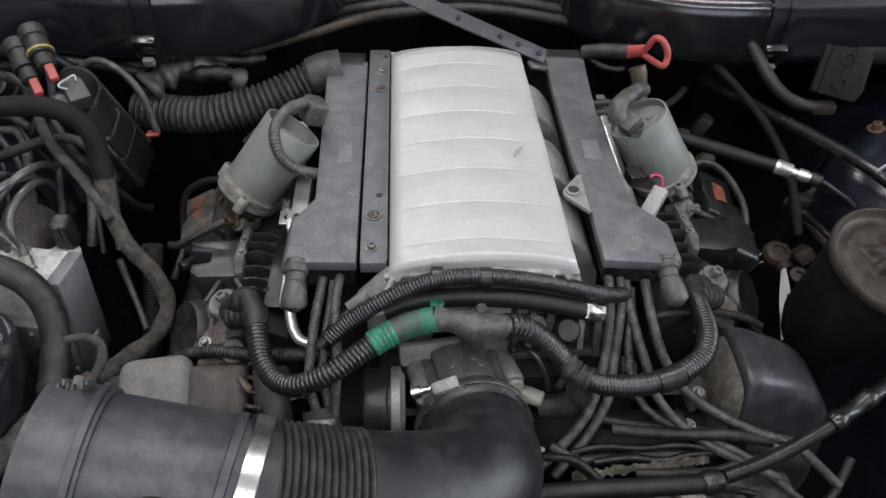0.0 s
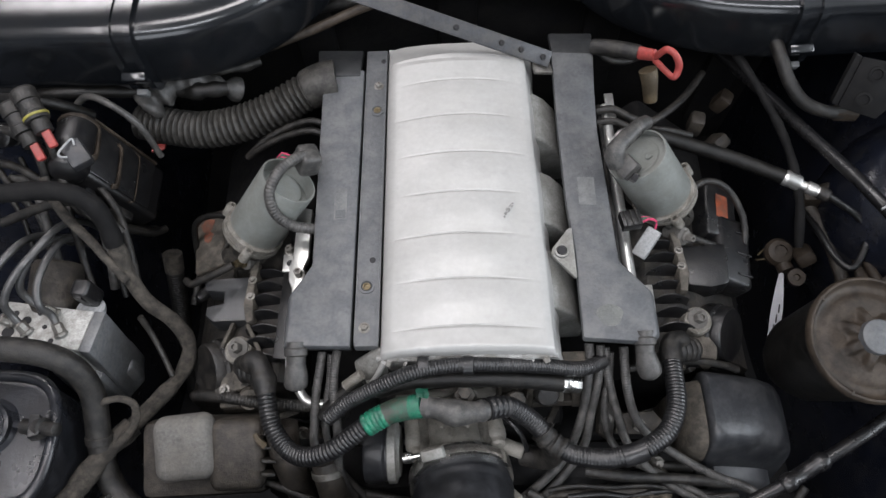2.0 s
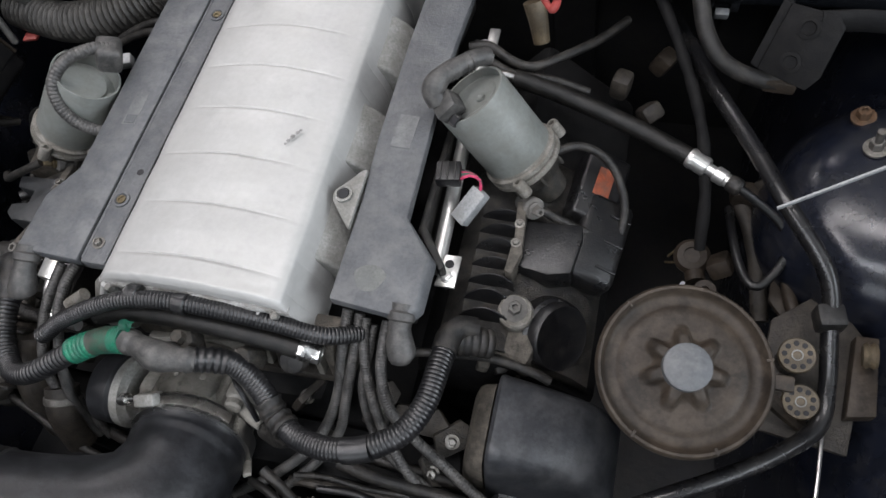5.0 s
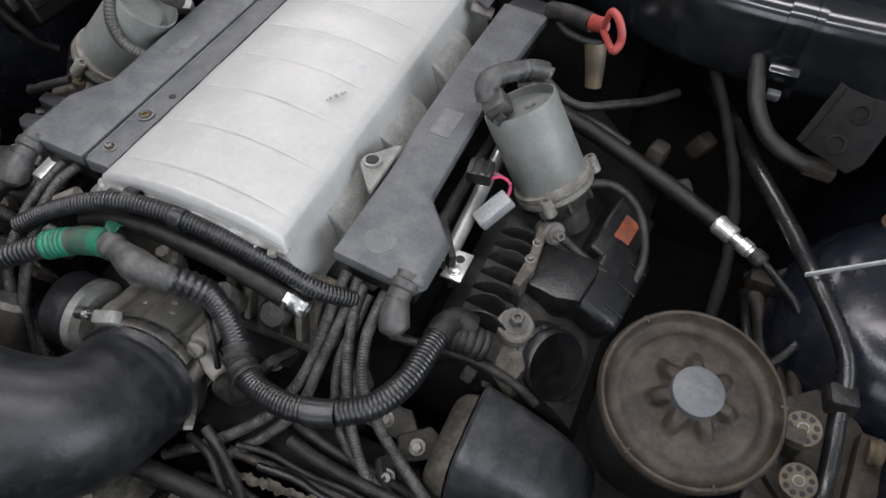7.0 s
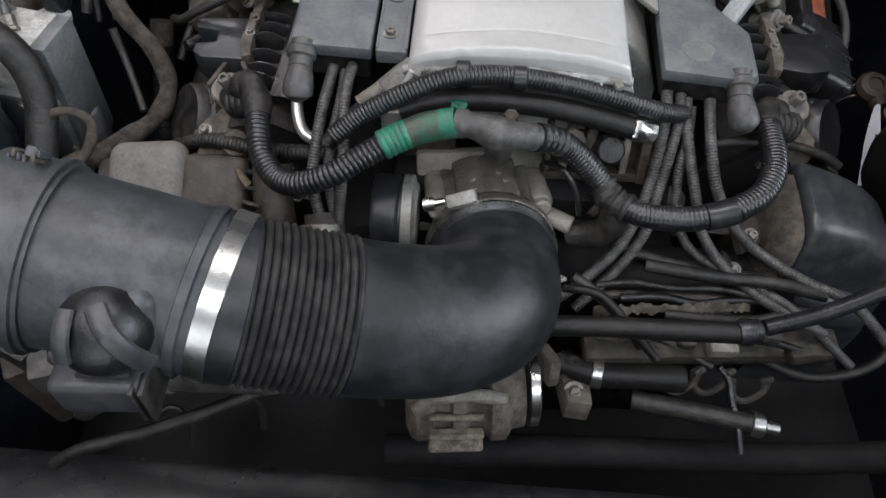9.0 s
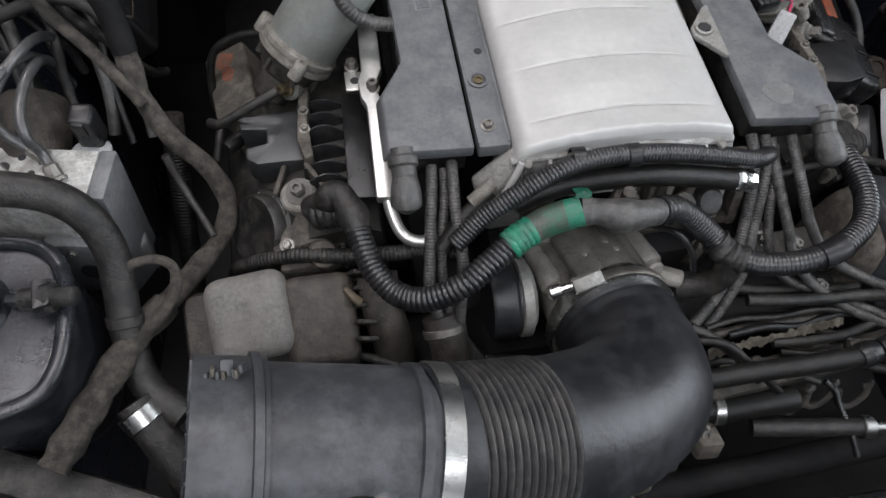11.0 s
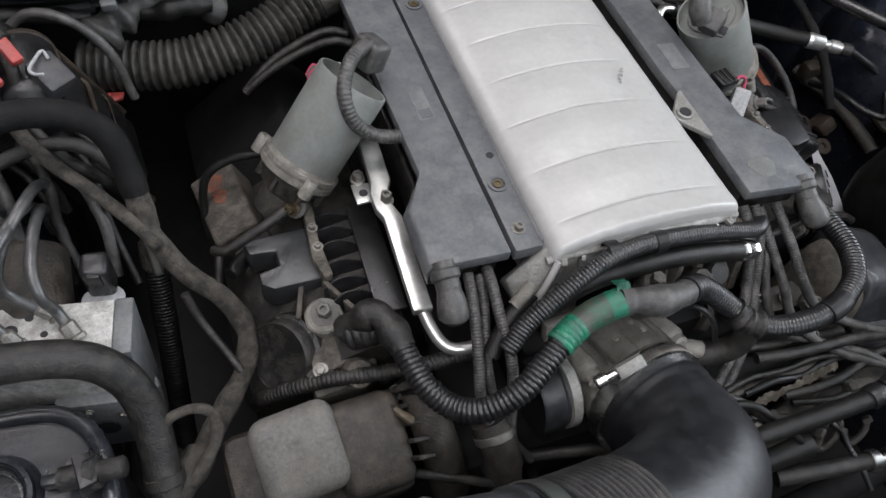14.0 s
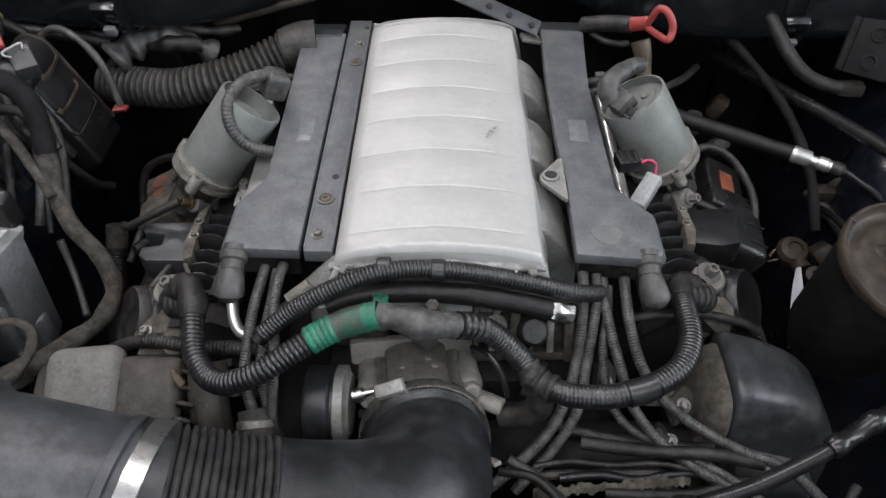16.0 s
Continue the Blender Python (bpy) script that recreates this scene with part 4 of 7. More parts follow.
clamp = thing("hose_clamp", RING, "bright worm-drive hose clamp on the throttle body", "hose clamp")
m = axis_frame(RING, AX)
part("band", lathe([(0.054, -0.0085), (0.059, -0.008), (0.0592, 0.0), (0.059, 0.008), (0.054, 0.0085)], RING, AX, 72, closed=False), BAND, clamp)
for k in range(44):
    a = math.pi * (0.2 + 0.42 * k / 43)
    part("thread", block(m @ pose(0.0588 * math.cos(a), 0.0588 * math.sin(a), 0, 0, 0, math.degrees(a)), (0.0018, 0.0012, 0.0095), 0.0003, 1), STEEL, clamp)
part("screw_housing", block(pose(-0.041, 0.4815, 0.9255, 25, -20, 8), (0.026, 0.012, 0.0105), 0.0022, 2), CASTGREY, clamp, "bright steel screw housing")
for k in range(2):
    part("housing_lip", block(pose(-0.041, 0.4815, 0.9255, 25, -20, 8) @ pose(0, -0.0062 + 0.0124 * k, -0.004), (0.028, 0.0014, 0.006), 0.0005, 1), STEEL, clamp)
part("screw", lathe([(0.0032, 0), (0.0036, 0.01), (0.0062, 0.01), (0.0062, 0.019), (0.003, 0.02), (0, 0.02)], (-0.0545, 0.481, 0.922), (-0.9, -0.1, -0.25), 12), BAND, clamp)

hose = thing("intake_hose", (-0.08, 0.37, 0.93), "black rubber intake elbow with a ribbed bellows", "intake hose")
elbow = [(-0.0125, 0.471, 0.868), (-0.009, 0.443, 0.88), (-0.009, 0.415, 0.893), (-0.02, 0.388, 0.908), (-0.052, 0.369, 0.922), (-0.09, 0.3588, 0.9375), (-0.122, 0.3539, 0.9497)]
part("elbow", sweep(elbow, lambda f: 0.0545 + 0.0016 * (0.11 < f < 0.15) + 0.0033 * min(1, max(0, f - 0.2) * 2.2), 48, 0.004), RUBBER, hose, "smooth black rubber elbow")
part("bellows", sweep([(-0.119, 0.3542, 0.9486), (-0.152, 0.3512, 0.9607), (-0.19, 0.3484, 0.9753)], 0.0597, 48, corr=0.0057, depth=0.0048), BELLOWS, hose, "ribbed rubber bellows")
part("cuff", sweep([(-0.188, 0.3486, 0.9745), (-0.197, 0.3482, 0.978), (-0.209, 0.348, 0.9826)], 0.0598, 48, 0.004), RUBBER, hose)
TAX = Vector((-0.021, 0.001, 0.006))
clamp = thing("band_clamp", (-0.2, 0.3481, 0.9793), "wide bright steel band clamp on the intake hose", "hose clamp")
part("band", lathe([(0.0598, -0.0072), (0.061, -0.0066), (0.061, 0.0066), (0.0598, 0.0072)], (-0.2, 0.3481, 0.9793), (-0.021, 0.0026, 0.006), 72, closed=False), BAND, clamp)

maf = thing("air_mass_tube", (-0.27, 0.35, 1.0025), "scuffed black plastic air mass meter tube", "air duct")
part("tube", sweep([(-0.198, 0.3478, 0.9786), (-0.25, 0.35, 0.995), (-0.315, 0.3535, 1.0118)], lambda f: 0.0575 + 0.003 * f, 48, 0.006), TUBEBLACK, maf)
part("tube_lip", lathe([(0.058, -0.004), (0.0608, -0.003), (0.0608, 0.003), (0.058, 0.004)], (-0.2155, 0.3479, 0.985), (-0.021, 0.0026, 0.006), 48, closed=False), TUBEBLACK, maf)
part("collar", sweep([(-0.302, 0.3528, 1.0086), (-0.32, 0.3538, 1.0132), (-0.3435, 0.355, 1.0194)], lambda f: 0.0632 + 0.001 * f, 48, 0.004), TUBEBLACK, maf)
part("collar_ridge", lathe([(0.063, -0.004), (0.0662, -0.003), (0.0662, 0.002), (0.063, 0.003)], (-0.31, 0.3533, 1.0106), TAX, 48, closed=False), TUBEBLACK, maf)
S = axis_frame((-0.25, 0.304, 1.014), (0.05, -0.83, 0.45))
part("sensor_seat", block(S @ pose(0, 0, -0.004), (0.062, 0.058, 0.03), 0.01, 3), TUBEBLACK, maf, "moulded seat for the sensor")
part("sensor_housing", lathe([(0.027, -0.006), (0.0285, 0.004), (0.027, 0.014), (0.0225, 0.022), (0.013, 0.0275), (0.0, 0.029)], S @ Vector((0.0, 0.004, 0.006)), S.to_3x3() @ Vector((0, 0.35, 1)), 32), BLACK, maf, "rounded black sensor cap")
part("cap_clip", sweep([S @ Vector((0.004, 0.03, 0.022)), S @ Vector((0.012, 0.02, 0.032)), S @ Vector((0.02, 0.004, 0.03)), S @ Vector((0.026, -0.012, 0.02))], 0.0042, 10, 0.003, flat=1.6), STRAP, maf, "pale worn clip")
part("cap_clip", sweep([S @ Vector((-0.012, 0.03, 0.024)), S @ Vector((-0.014, 0.016, 0.034)), S @ Vector((-0.016, 0.0, 0.034))], 0.0034, 10, 0.003, flat=1.6), STRAP, maf)
part("sensor_plug", block(S @ pose(-0.008, -0.034, 0.008, 22, 0, 0), (0.058, 0.034, 0.034), 0.006, 3), STRAP, maf, "dusty grey sensor plug body")
part("plug_slot", block(S @ pose(0.0, -0.016, 0.026, 15, 0, 0), (0.032, 0.004, 0.004), 0.001), INK, maf)
for x in (0.016, 0.022):
    part("plug_rib", block(S @ pose(x, -0.036, 0.009, 22, 0, 0), (0.003, 0.036, 0.037), 0.001), BLACKDUST, maf)
part("sensor_cable", sweep([S @ Vector((-0.02, -0.052, 0.0)), S @ Vector((-0.026, -0.07, -0.012)), (-0.305, 0.282, 0.91), (-0.322, 0.31, 0.87), (-0.32, 0.33, 0.84)], 0.0065, 12, 0.003, wobble=0.15), RUBBERDUST, maf)
for k in range(7):
    part("comb_tooth", block(pose(-0.321 + 0.0034 * k, 0.391 + 0.001 * math.sin(k * 2.2), 1.065 + 0.003 * math.sin(k * 1.3), 30, 12 * math.sin(k * 1.9), 0), (0.0024, 0.005, 0.013 + 0.003 * math.sin(k * 2.7)), 0.0006, 1), (TUBEBLACK, SPECK)[k % 2], maf, "dusty split tooth")
end = axis_frame((-0.344, 0.355, 1.0196), TAX)
for k in range(30):
    a = 2 * math.pi * k / 30
    part("end_rib", block(end @ pose(0.05 * math.cos(a), 0.05 * math.sin(a), 0.0008, 0, 0, math.degrees(a) + 35), (0.026, 0.0022, 0.002), 0.0004, 1), TUBEBLACK, maf)
part("clip", block(pose(-0.311, 0.389, 1.063, 30, 15, 0), (0.008, 0.022, 0.005), 0.002), TUBEBLACK, maf)

# ---- breather hose that loops in front of the manifold ----
br = thing("breather_hose", (0, 0.51, 0.95), "corrugated black breather hose mended with green tape", "hose")
BL = [(-0.2308, 0.5715, 0.938), (-0.2243, 0.5379, 0.9345), (-0.2165, 0.512, 0.929), (-0.2, 0.4905, 0.9268), (-0.1782, 0.479, 0.9355), (-0.1501, 0.481, 0.9485), (-0.126, 0.4939, 0.957), (-0.1049, 0.5069, 0.963), (-0.0793, 0.5172, 0.9705), (-0.0505, 0.5195, 0.9785)]
BR = [(-0.0503, 0.5195, 0.9785), (-0.0187, 0.5122, 0.977), (0.0171, 0.516, 0.9705), (0.0427, 0.523, 0.955), (0.0689, 0.51, 0.937), (0.0866, 0.4915, 0.9245), (0.1138, 0.4765, 0.926), (0.1479, 0.4715, 0.9325), (0.1836, 0.479, 0.9375), (0.208, 0.496, 0.941), (0.2217, 0.5238, 0.943), (0.225, 0.56, 0.9405), (0.2265, 0.588, 0.9335)]
part("corrugated_hose", sweep(BL[:8], 0.0107, 18, corr=0.0044, depth=0.0011), LOOM, br, "shiny corrugated black hose")
part("elbow_fitting", sweep([(-0.262, 0.59, 0.912), (-0.25, 0.588, 0.93), (-0.238, 0.583, 0.94), (-0.231, 0.568, 0.939), (-0.226, 0.548, 0.936)], lambda f: 0.0128 + 0.0015 * math.cos(f * 16), 18, 0.002), BLACKDUST, br, "black elbow fitting")
part("green_tape", sweep([(-0.11, 0.504, 0.9615), (-0.098, 0.5102, 0.965), (-0.088, 0.514, 0.968)], 0.0128, 18, corr=0.0046, depth=0.0008), GREEN, br, "shiny green tape")
part("taped_hose", sweep([(-0.09, 0.5135, 0.9675), (-0.0793, 0.517, 0.9702), (-0.068, 0.5185, 0.9735), (-0.06, 0.519, 0.976)], 0.0122, 18, 0.003, wobble=0.12), GREENDIRTY, br, "dirty green tape")
part("green_tape", sweep([(-0.0615, 0.519, 0.9755), (-0.049, 0.5193, 0.979)], 0.0126, 18, 0.003, wobble=0.1), GREEN, br, "shiny green tape")
bm = bmesh.new()
flap = [[bm.verts.new((-0.055 + 0.0032 * i + 0.001 * math.sin(j * 2.0), 0.524 + 0.0035 * j + 0.001 * math.sin(i * 1.7), 0.9895 + 0.0016 * math.sin(j * 1.1) + 0.0012 * math.sin(i * 1.9 + j))) for i in range(5)] for j in range(4)]
for ra, rb in zip(flap, flap[1:]):
    for i in range(4):
        bm.faces.new((ra[i], ra[i + 1], rb[i + 1], rb[i]))
bmesh.ops.solidify(bm, geom=bm.faces[:], thickness=0.0005)
part("tape_end", bm, GREEN, br, "loose crumpled end of the tape")
part("tee", sweep([(-0.05, 0.5195, 0.9785), (-0.034, 0.516, 0.979), (-0.015, 0.5115, 0.977), (0.004, 0.5125, 0.9745), (0.018, 0.516, 0.9705)], lambda f: 0.0105 + 0.0042 * math.exp(-((f - 0.52) / 0.2) ** 2) + 0.0014 * (f < 0.14 or 0.86 < f < 0.96), 20, 0.002, wobble=0.06), LOOMDUST, br, "dusty rubber tee piece")
part("tee_leg", sweep([(-0.012, 0.513, 0.974), (-0.012, 0.522, 0.955), (-0.012, 0.53, 0.935)], 0.0125, 16), LOOMDUST, br)
part("corrugated_hose", sweep([(0.015, 0.5155, 0.971), *BR[3:6]], 0.0108, 18, corr=0.0034, depth=0.0005), LOOM, br, "corrugated black hose")
part("sleeve", sweep([(0.017, 0.516, 0.9705), (0.028, 0.52, 0.9645), (0.038, 0.5225, 0.958)], lambda f: 0.0114 + 0.0008 * math.cos(f * 25), 18, 0.001), LOOM, br, "smooth ringed sleeve")
part("joint", sweep([(0.077, 0.502, 0.931), BR[5], (0.1, 0.4825, 0.9245)], lambda f: 0.0126 + 0.001 * math.cos(f * 20), 18, 0.002), RUBBERDUST, br, "rubber joint sleeve")
part("lower_branch", sweep([(0.089, 0.49, 0.922), (0.09, 0.483, 0.903), (0.08, 0.483, 0.885), (0.06, 0.49, 0.872)], 0.0125, 16), RUBBERDUST, br, "dusty rubber branch")
part("corrugated_hose", sweep([(0.095, 0.486, 0.9245), *BR[6:9]], 0.0106, 18, corr=0.0034, depth=0.0004), LOOM, br, "corrugated black hose")
part("sleeve", sweep([(0.16, 0.4725, 0.9345), (0.172, 0.475, 0.936), (0.1836, 0.479, 0.9375)], 0.0116, 18, 0.004), LOOM, br, "smooth black sleeve")
part("corrugated_hose", sweep(BR[8:], 0.0108, 18, corr=0.0037, depth=0.0007), LOOM, br, "corrugated black hose")
part("elbow_fitting", sweep([(0.2258, 0.573, 0.938), (0.2268, 0.588, 0.936), (0.233, 0.6, 0.932), (0.246, 0.604, 0.924)], 0.0118, 18, 0.003), BLACKDUST, br, "black elbow fitting")

# ---- conduits in front of the manifold ----
cd = thing("cable_conduit", (0, 0.555, 0.98), "shiny corrugated cable conduit arched under the manifold lip", "conduit")
arch = [(-0.152, 0.513, 0.958), (-0.1303, 0.5262, 0.9705), (-0.11, 0.533, 0.981), (-0.0931, 0.5385, 0.9885), (-0.0727, 0.545, 0.995), (-0.0511, 0.5505, 0.9985), (-0.0232, 0.5548, 0.9985), (0.0082, 0.557, 0.9948), (0.0445, 0.5582, 0.9875), (0.0807, 0.5594, 0.977), (0.1217, 0.5605, 0.9625), (0.15, 0.575, 0.945)]
part("conduit", sweep(arch, 0.0083, 16, corr=0.0033, depth=0.0008), LOOM, cd)
for x, z in ((-0.047, 0.9985), (-0.0005, 0.996)):
    part("clip", lathe([(0.0085, -0.006), (0.0098, -0.005), (0.0098, 0.005), (0.0085, 0.006)], (x, 0.5557, z), (1, 0, 0), 18, closed=False), BLACK, cd)
    part("clip_tongue", block(pose(x, 0.5565, z - 0.013, 10), (0.01, 0.008, 0.012), 0.001), BLACK, cd)
fh = thing("fuel_hose", (0.03, 0.545, 0.97), "black fuel hose with a bright crimped metal end", "hose")
part("hose", sweep([(-0.098, 0.541, 0.965), (-0.07, 0.547, 0.972), (-0.0382, 0.549, 0.9745), (-0.0076, 0.5495, 0.9745), (0.0341, 0.5495, 0.97), (0.0716, 0.549, 0.961), (0.105, 0.5475, 0.952)], 0.0095, 18), HOSE, fh)
bm = lathe([(0.0098, 0), (0.0106, 0.002), (0.0106, 0.008), (0.0098, 0.009), (0.0098, 0.02), (0.0088, 0.021), (0.006, 0.021), (0.0055, 0.014), (0, 0.014)], (0.1, 0.5478, 0.9535), (0.98, -0.02, -0.23), 8)
part("ferrule", bm, BAND, fh, "bright crimped ferrule")
bh = thing("bare_hose_end", (-0.13, 0.535, 0.965), "short black hose with a bright sleeve behind the conduit", "hose")
part("hose", sweep([(-0.16, 0.52, 0.94), (-0.14, 0.538, 0.955), (-0.115, 0.553, 0.968)], 0.0075, 14), HOSE, bh)
part("sleeve", sweep([(-0.133, 0.546, 0.966), (-0.114, 0.556, 0.976)], 0.006, 10), CAST, bh)

# ---- ribbed casting between the throttle body and the covers ----
fcast = thing("front_casting", (0.08, 0.56, 0.9), "dusty brown ribbed casting below the manifold front", "casting")
part("wall", block(pose(0.078, 0.572, 0.912, -12, 0, 0), (0.11, 0.016, 0.075), 0.004), SPECK, fcast)
for k in range(6):
    part("rib", block(pose(0.034 + 0.0175 * k, 0.558 + 0.002 * math.sin(k * 2.1), 0.915 - 0.003 * (k % 2), -14, 4 * math.sin(k), 3 * math.cos(k * 2)), (0.005 + 0.002 * (k % 3), 0.018, 0.06), 0.0018), (SPECK, THROTTLE, SPECK)[k % 3], fcast)
part("ledge", block(pose(0.08, 0.553, 0.886, -20, 0, 2), (0.1, 0.024, 0.01), 0.003), BROWN, fcast)
part("wall", block(pose(-0.075, 0.568, 0.915, -12, 0, 0), (0.05, 0.016, 0.06), 0.004), SPECK, fcast)

# ---- drive pulley beside the throttle body ----
pu = thing("drive_pulley", (-0.1, 0.49, 0.89), "black drum pulley with a bright steel rim", "pulley")
part("drum", lathe([(0.034, -0.024), (0.0355, -0.021), (0.0355, -0.003), (0.033, 0.0), (0.033, 0.003)], (-0.096, 0.497, 0.876), (1, 0, 0), 40), RUBBER, pu)
part("rim", lathe([(0.034, 0), (0.0362, 0.001), (0.0362, 0.0095), (0.034, 0.0105), (0.03, 0.0115), (0.028, 0.014), (0, 0.015)], (-0.094, 0.497, 0.876), (1, 0, 0), 40), CASTGREY, pu, "dull steel rim")

# ---- leads that leave the covers ----
def lead(points, r, material, label, corr=0.0027, depth=0.00042, group="cable leads"):
    p = Vector(points[0])
    return single("cable_lead", sweep(points, r * 0.88, 12, 0.005, corr, depth), material, p, label, "cable", group)


DL = "dusty corrugated cable lead that drops from the cover"
lead([(-0.160, 0.585, 0.968), (-0.162, 0.568, 0.964), (-0.166, 0.545, 0.955), (-0.17, 0.518, 0.935), (-0.172, 0.495, 0.91), (-0.16, 0.47, 0.87), (-0.15, 0.45, 0.83)], 0.0058, LOOMDUST, DL)
lead([(-0.143, 0.585, 0.97), (-0.145, 0.565, 0.97), (-0.146, 0.54, 0.96), (-0.144, 0.512, 0.94), (-0.146, 0.492, 0.915), (-0.148, 0.474, 0.88), (-0.138, 0.455, 0.83)], 0.0058, LOOMDUST, DL)
lead([(-0.15, 0.583, 0.966), (-0.152, 0.56, 0.955), (-0.158, 0.532, 0.935), (-0.16, 0.506, 0.912), (-0.15, 0.478, 0.87), (-0.125, 0.455, 0.83)], 0.005, LOOMDUST, DL)
lead([(0.134, 0.592, 0.955), (0.134, 0.575, 0.947), (0.132, 0.555, 0.93), (0.128, 0.53, 0.9), (0.118, 0.505, 0.875), (0.1, 0.48, 0.855), (0.06, 0.45, 0.83), (0.02, 0.43, 0.81)], 0.0062, LOOMDUST, DL)
lead([(0.146, 0.59, 0.955), (0.146, 0.572, 0.945), (0.142, 0.55, 0.925), (0.136, 0.524, 0.895), (0.13, 0.5, 0.87), (0.11, 0.475, 0.845), (0.07, 0.44, 0.82)], 0.0058, LOOMDUST, DL)
lead([(0.152, 0.588, 0.952), (0.153, 0.568, 0.942), (0.158, 0.545, 0.925), (0.168, 0.52, 0.9), (0.18, 0.5, 0.872), (0.205, 0.475, 0.852), (0.245, 0.45, 0.838), (0.3, 0.43, 0.822)], 0.0058, LOOMDUST, DL)
lead([(0.172, 0.588, 0.952), (0.172, 0.566, 0.945), (0.174, 0.544, 0.934), (0.184, 0.52, 0.91), (0.206, 0.505, 0.88), (0.235, 0.49, 0.86), (0.275, 0.468, 0.852), (0.32, 0.45, 0.845), (0.36, 0.42, 0.82)], 0.006, LOOMDUST, DL)
lead([(0.158, 0.585, 0.945), (0.156, 0.56, 0.93), (0.152, 0.535, 0.905), (0.16, 0.51, 0.87), (0.18, 0.49, 0.85), (0.22, 0.47, 0.845), (0.27, 0.445, 0.835), (0.33, 0.41, 0.8)], 0.0052, LOOMDUST, DL)
lead([(0.13, 0.46, 0.815), (0.16, 0.458, 0.822), (0.2, 0.45, 0.82), (0.25, 0.43, 0.81)], 0.005, LOOMDUST, "dusty thin hose low in front of the engine", 0, 0)
lead([(0.055, 0.44, 0.86), (0.085, 0.43, 0.868), (0.11, 0.41, 0.855), (0.14, 0.39, 0.83)], 0.0045, HOSE, "thin black hose low in front of the engine", 0, 0)
lead([(-0.35, 0.585, 0.82), (-0.335, 0.575, 0.852), (-0.29, 0.563, 0.882), (-0.24, 0.553, 0.888), (-0.2, 0.548, 0.892), (-0.165, 0.545, 0.896), (-0.14, 0.535, 0.9)], 0.0085, RUBBERDUST, "dusty loom low across the front of the engine", 0.004, 0.0006)
lead([(0.18, 0.578, 0.905), (0.22, 0.583, 0.905), (0.262, 0.588, 0.9), (0.3, 0.585, 0.89), (0.318, 0.582, 0.88)], 0.005, RUBBERDUST, "thin dusty loom laid over the valve cover nose", 0, 0)

# ---- filler cap and brown housing ----
fc = thing("oil_filler", (-0.3, 0.5, 0.85), "dusty square filler cap on a brown plastic housing", "oil filler")
bm = block(pose(-0.325, 0.502, 0.894, 22, -4, 4), (0.074, 0.078, 0.03), 0.014, 4, 0.9)
part("cap", bm, CAPGREY, fc, "dusty grey rounded square cap")
m = pose(-0.325, 0.502, 0.894, 22, -4, 4)
for k in range(5):
    part("embossed_mark", block(m @ pose(-0.02 + 0.01 * k, -0.018, 0.0152), (0.0045, 0.007, 0.0005), 0.0002, 1), CAPGREY, fc)
part("housing", block(pose(-0.268, 0.5, 0.872, 22, 6, 3), (0.062, 0.08, 0.05), 0.012, 3), BROWN, fc, "brown plastic housing")
part("base", block(pose(-0.31, 0.505, 0.845, 20, 0, 2), (0.15, 0.09, 0.06), 0.012, 2), BROWN, fc)
for k in range(5):
    part("fin", block(pose(-0.232, 0.475 + 0.014 * k, 0.878 + 0.004 * k, 20, 20, 0), (0.016, 0.004, 0.03), 0.001, 1), GRIME, fc)
part("torn_foam", sweep([(-0.243, 0.512, 0.905), (-0.238, 0.505, 0.905), (-0.232, 0.5, 0.9)], 0.004, 8, 0.002, wobble=0.5), TAN, fc)
wh = thing("water_hose", (-0.2, 0.49, 0.86), "brown rubber water hose under the breather", "hose")
part("hose", sweep([(-0.215, 0.525, 0.9), (-0.213, 0.5, 0.882), (-0.207, 0.478, 0.855), (-0.2, 0.46, 0.81)], 0.018, 20), BROWN, wh)
part("hose", sweep([(-0.165, 0.485, 0.885), (-0.16, 0.462, 0.868), (-0.156, 0.445, 0.83)], 0.0165, 20), BROWN, wh)
part("clamp", lathe([(0.0175, -0.004), (0.0185, -0.003), (0.0185, 0.003), (0.0175, 0.004)], (-0.163, 0.474, 0.877), (0.1, -0.8, -0.5), 24, closed=False), STEEL, wh)
part("clamp_bolt", hexagon(0.006, 0.012, (-0.245, 0.43, 0.9), (0, -0.5, 0.8)), STEEL, wh)

# ---- brown harness on the wing side ----
hn = thing("wiring_harness", (-0.4, 0.6, 0.93), "thick cloth-taped brown wiring harness", "wiring harness")
part("trunk", sweep([(-0.4021, 0.7105, 0.9996), (-0.4015, 0.6985, 0.9754), (-0.392, 0.68, 0.9555), (-0.3785, 0.6635, 0.938), (-0.356, 0.65, 0.9114), (-0.344, 0.63, 0.8835), (-0.3528, 0.6, 0.869), (-0.3754, 0.568, 0.869), (-0.4002, 0.5333, 0.8739), (-0.4262, 0.4958, 0.8813), (-0.4527, 0.4493, 0.8829), (-0.48, 0.4, 0.882)], lambda f: 0.0088 + 0.001 * f, 16, 0.004, wobble=0.18), TAPED, hn)
part("thin_branch", sweep([(-0.478, 0.775, 1.045), (-0.4715, 0.758, 1.034), (-0.4545, 0.736, 1.02), (-0.433, 0.717, 1.005), (-0.413, 0.697, 0.989), (-0.396, 0.679, 0.968)], 0.0055, 12, 0.004, wobble=0.16), TAPED, hn)
part("frayed_sleeve", sweep([(-0.4002, 0.5333, 0.8745), (-0.4262, 0.4958, 0.882), (-0.4527, 0.4493, 0.8835), (-0.48, 0.4, 0.882)], lambda f: 0.0128 + 0.0015 * f, 18, 0.003, wobble=0.32), TAPED, hn, "split outer sleeve with a frayed end")
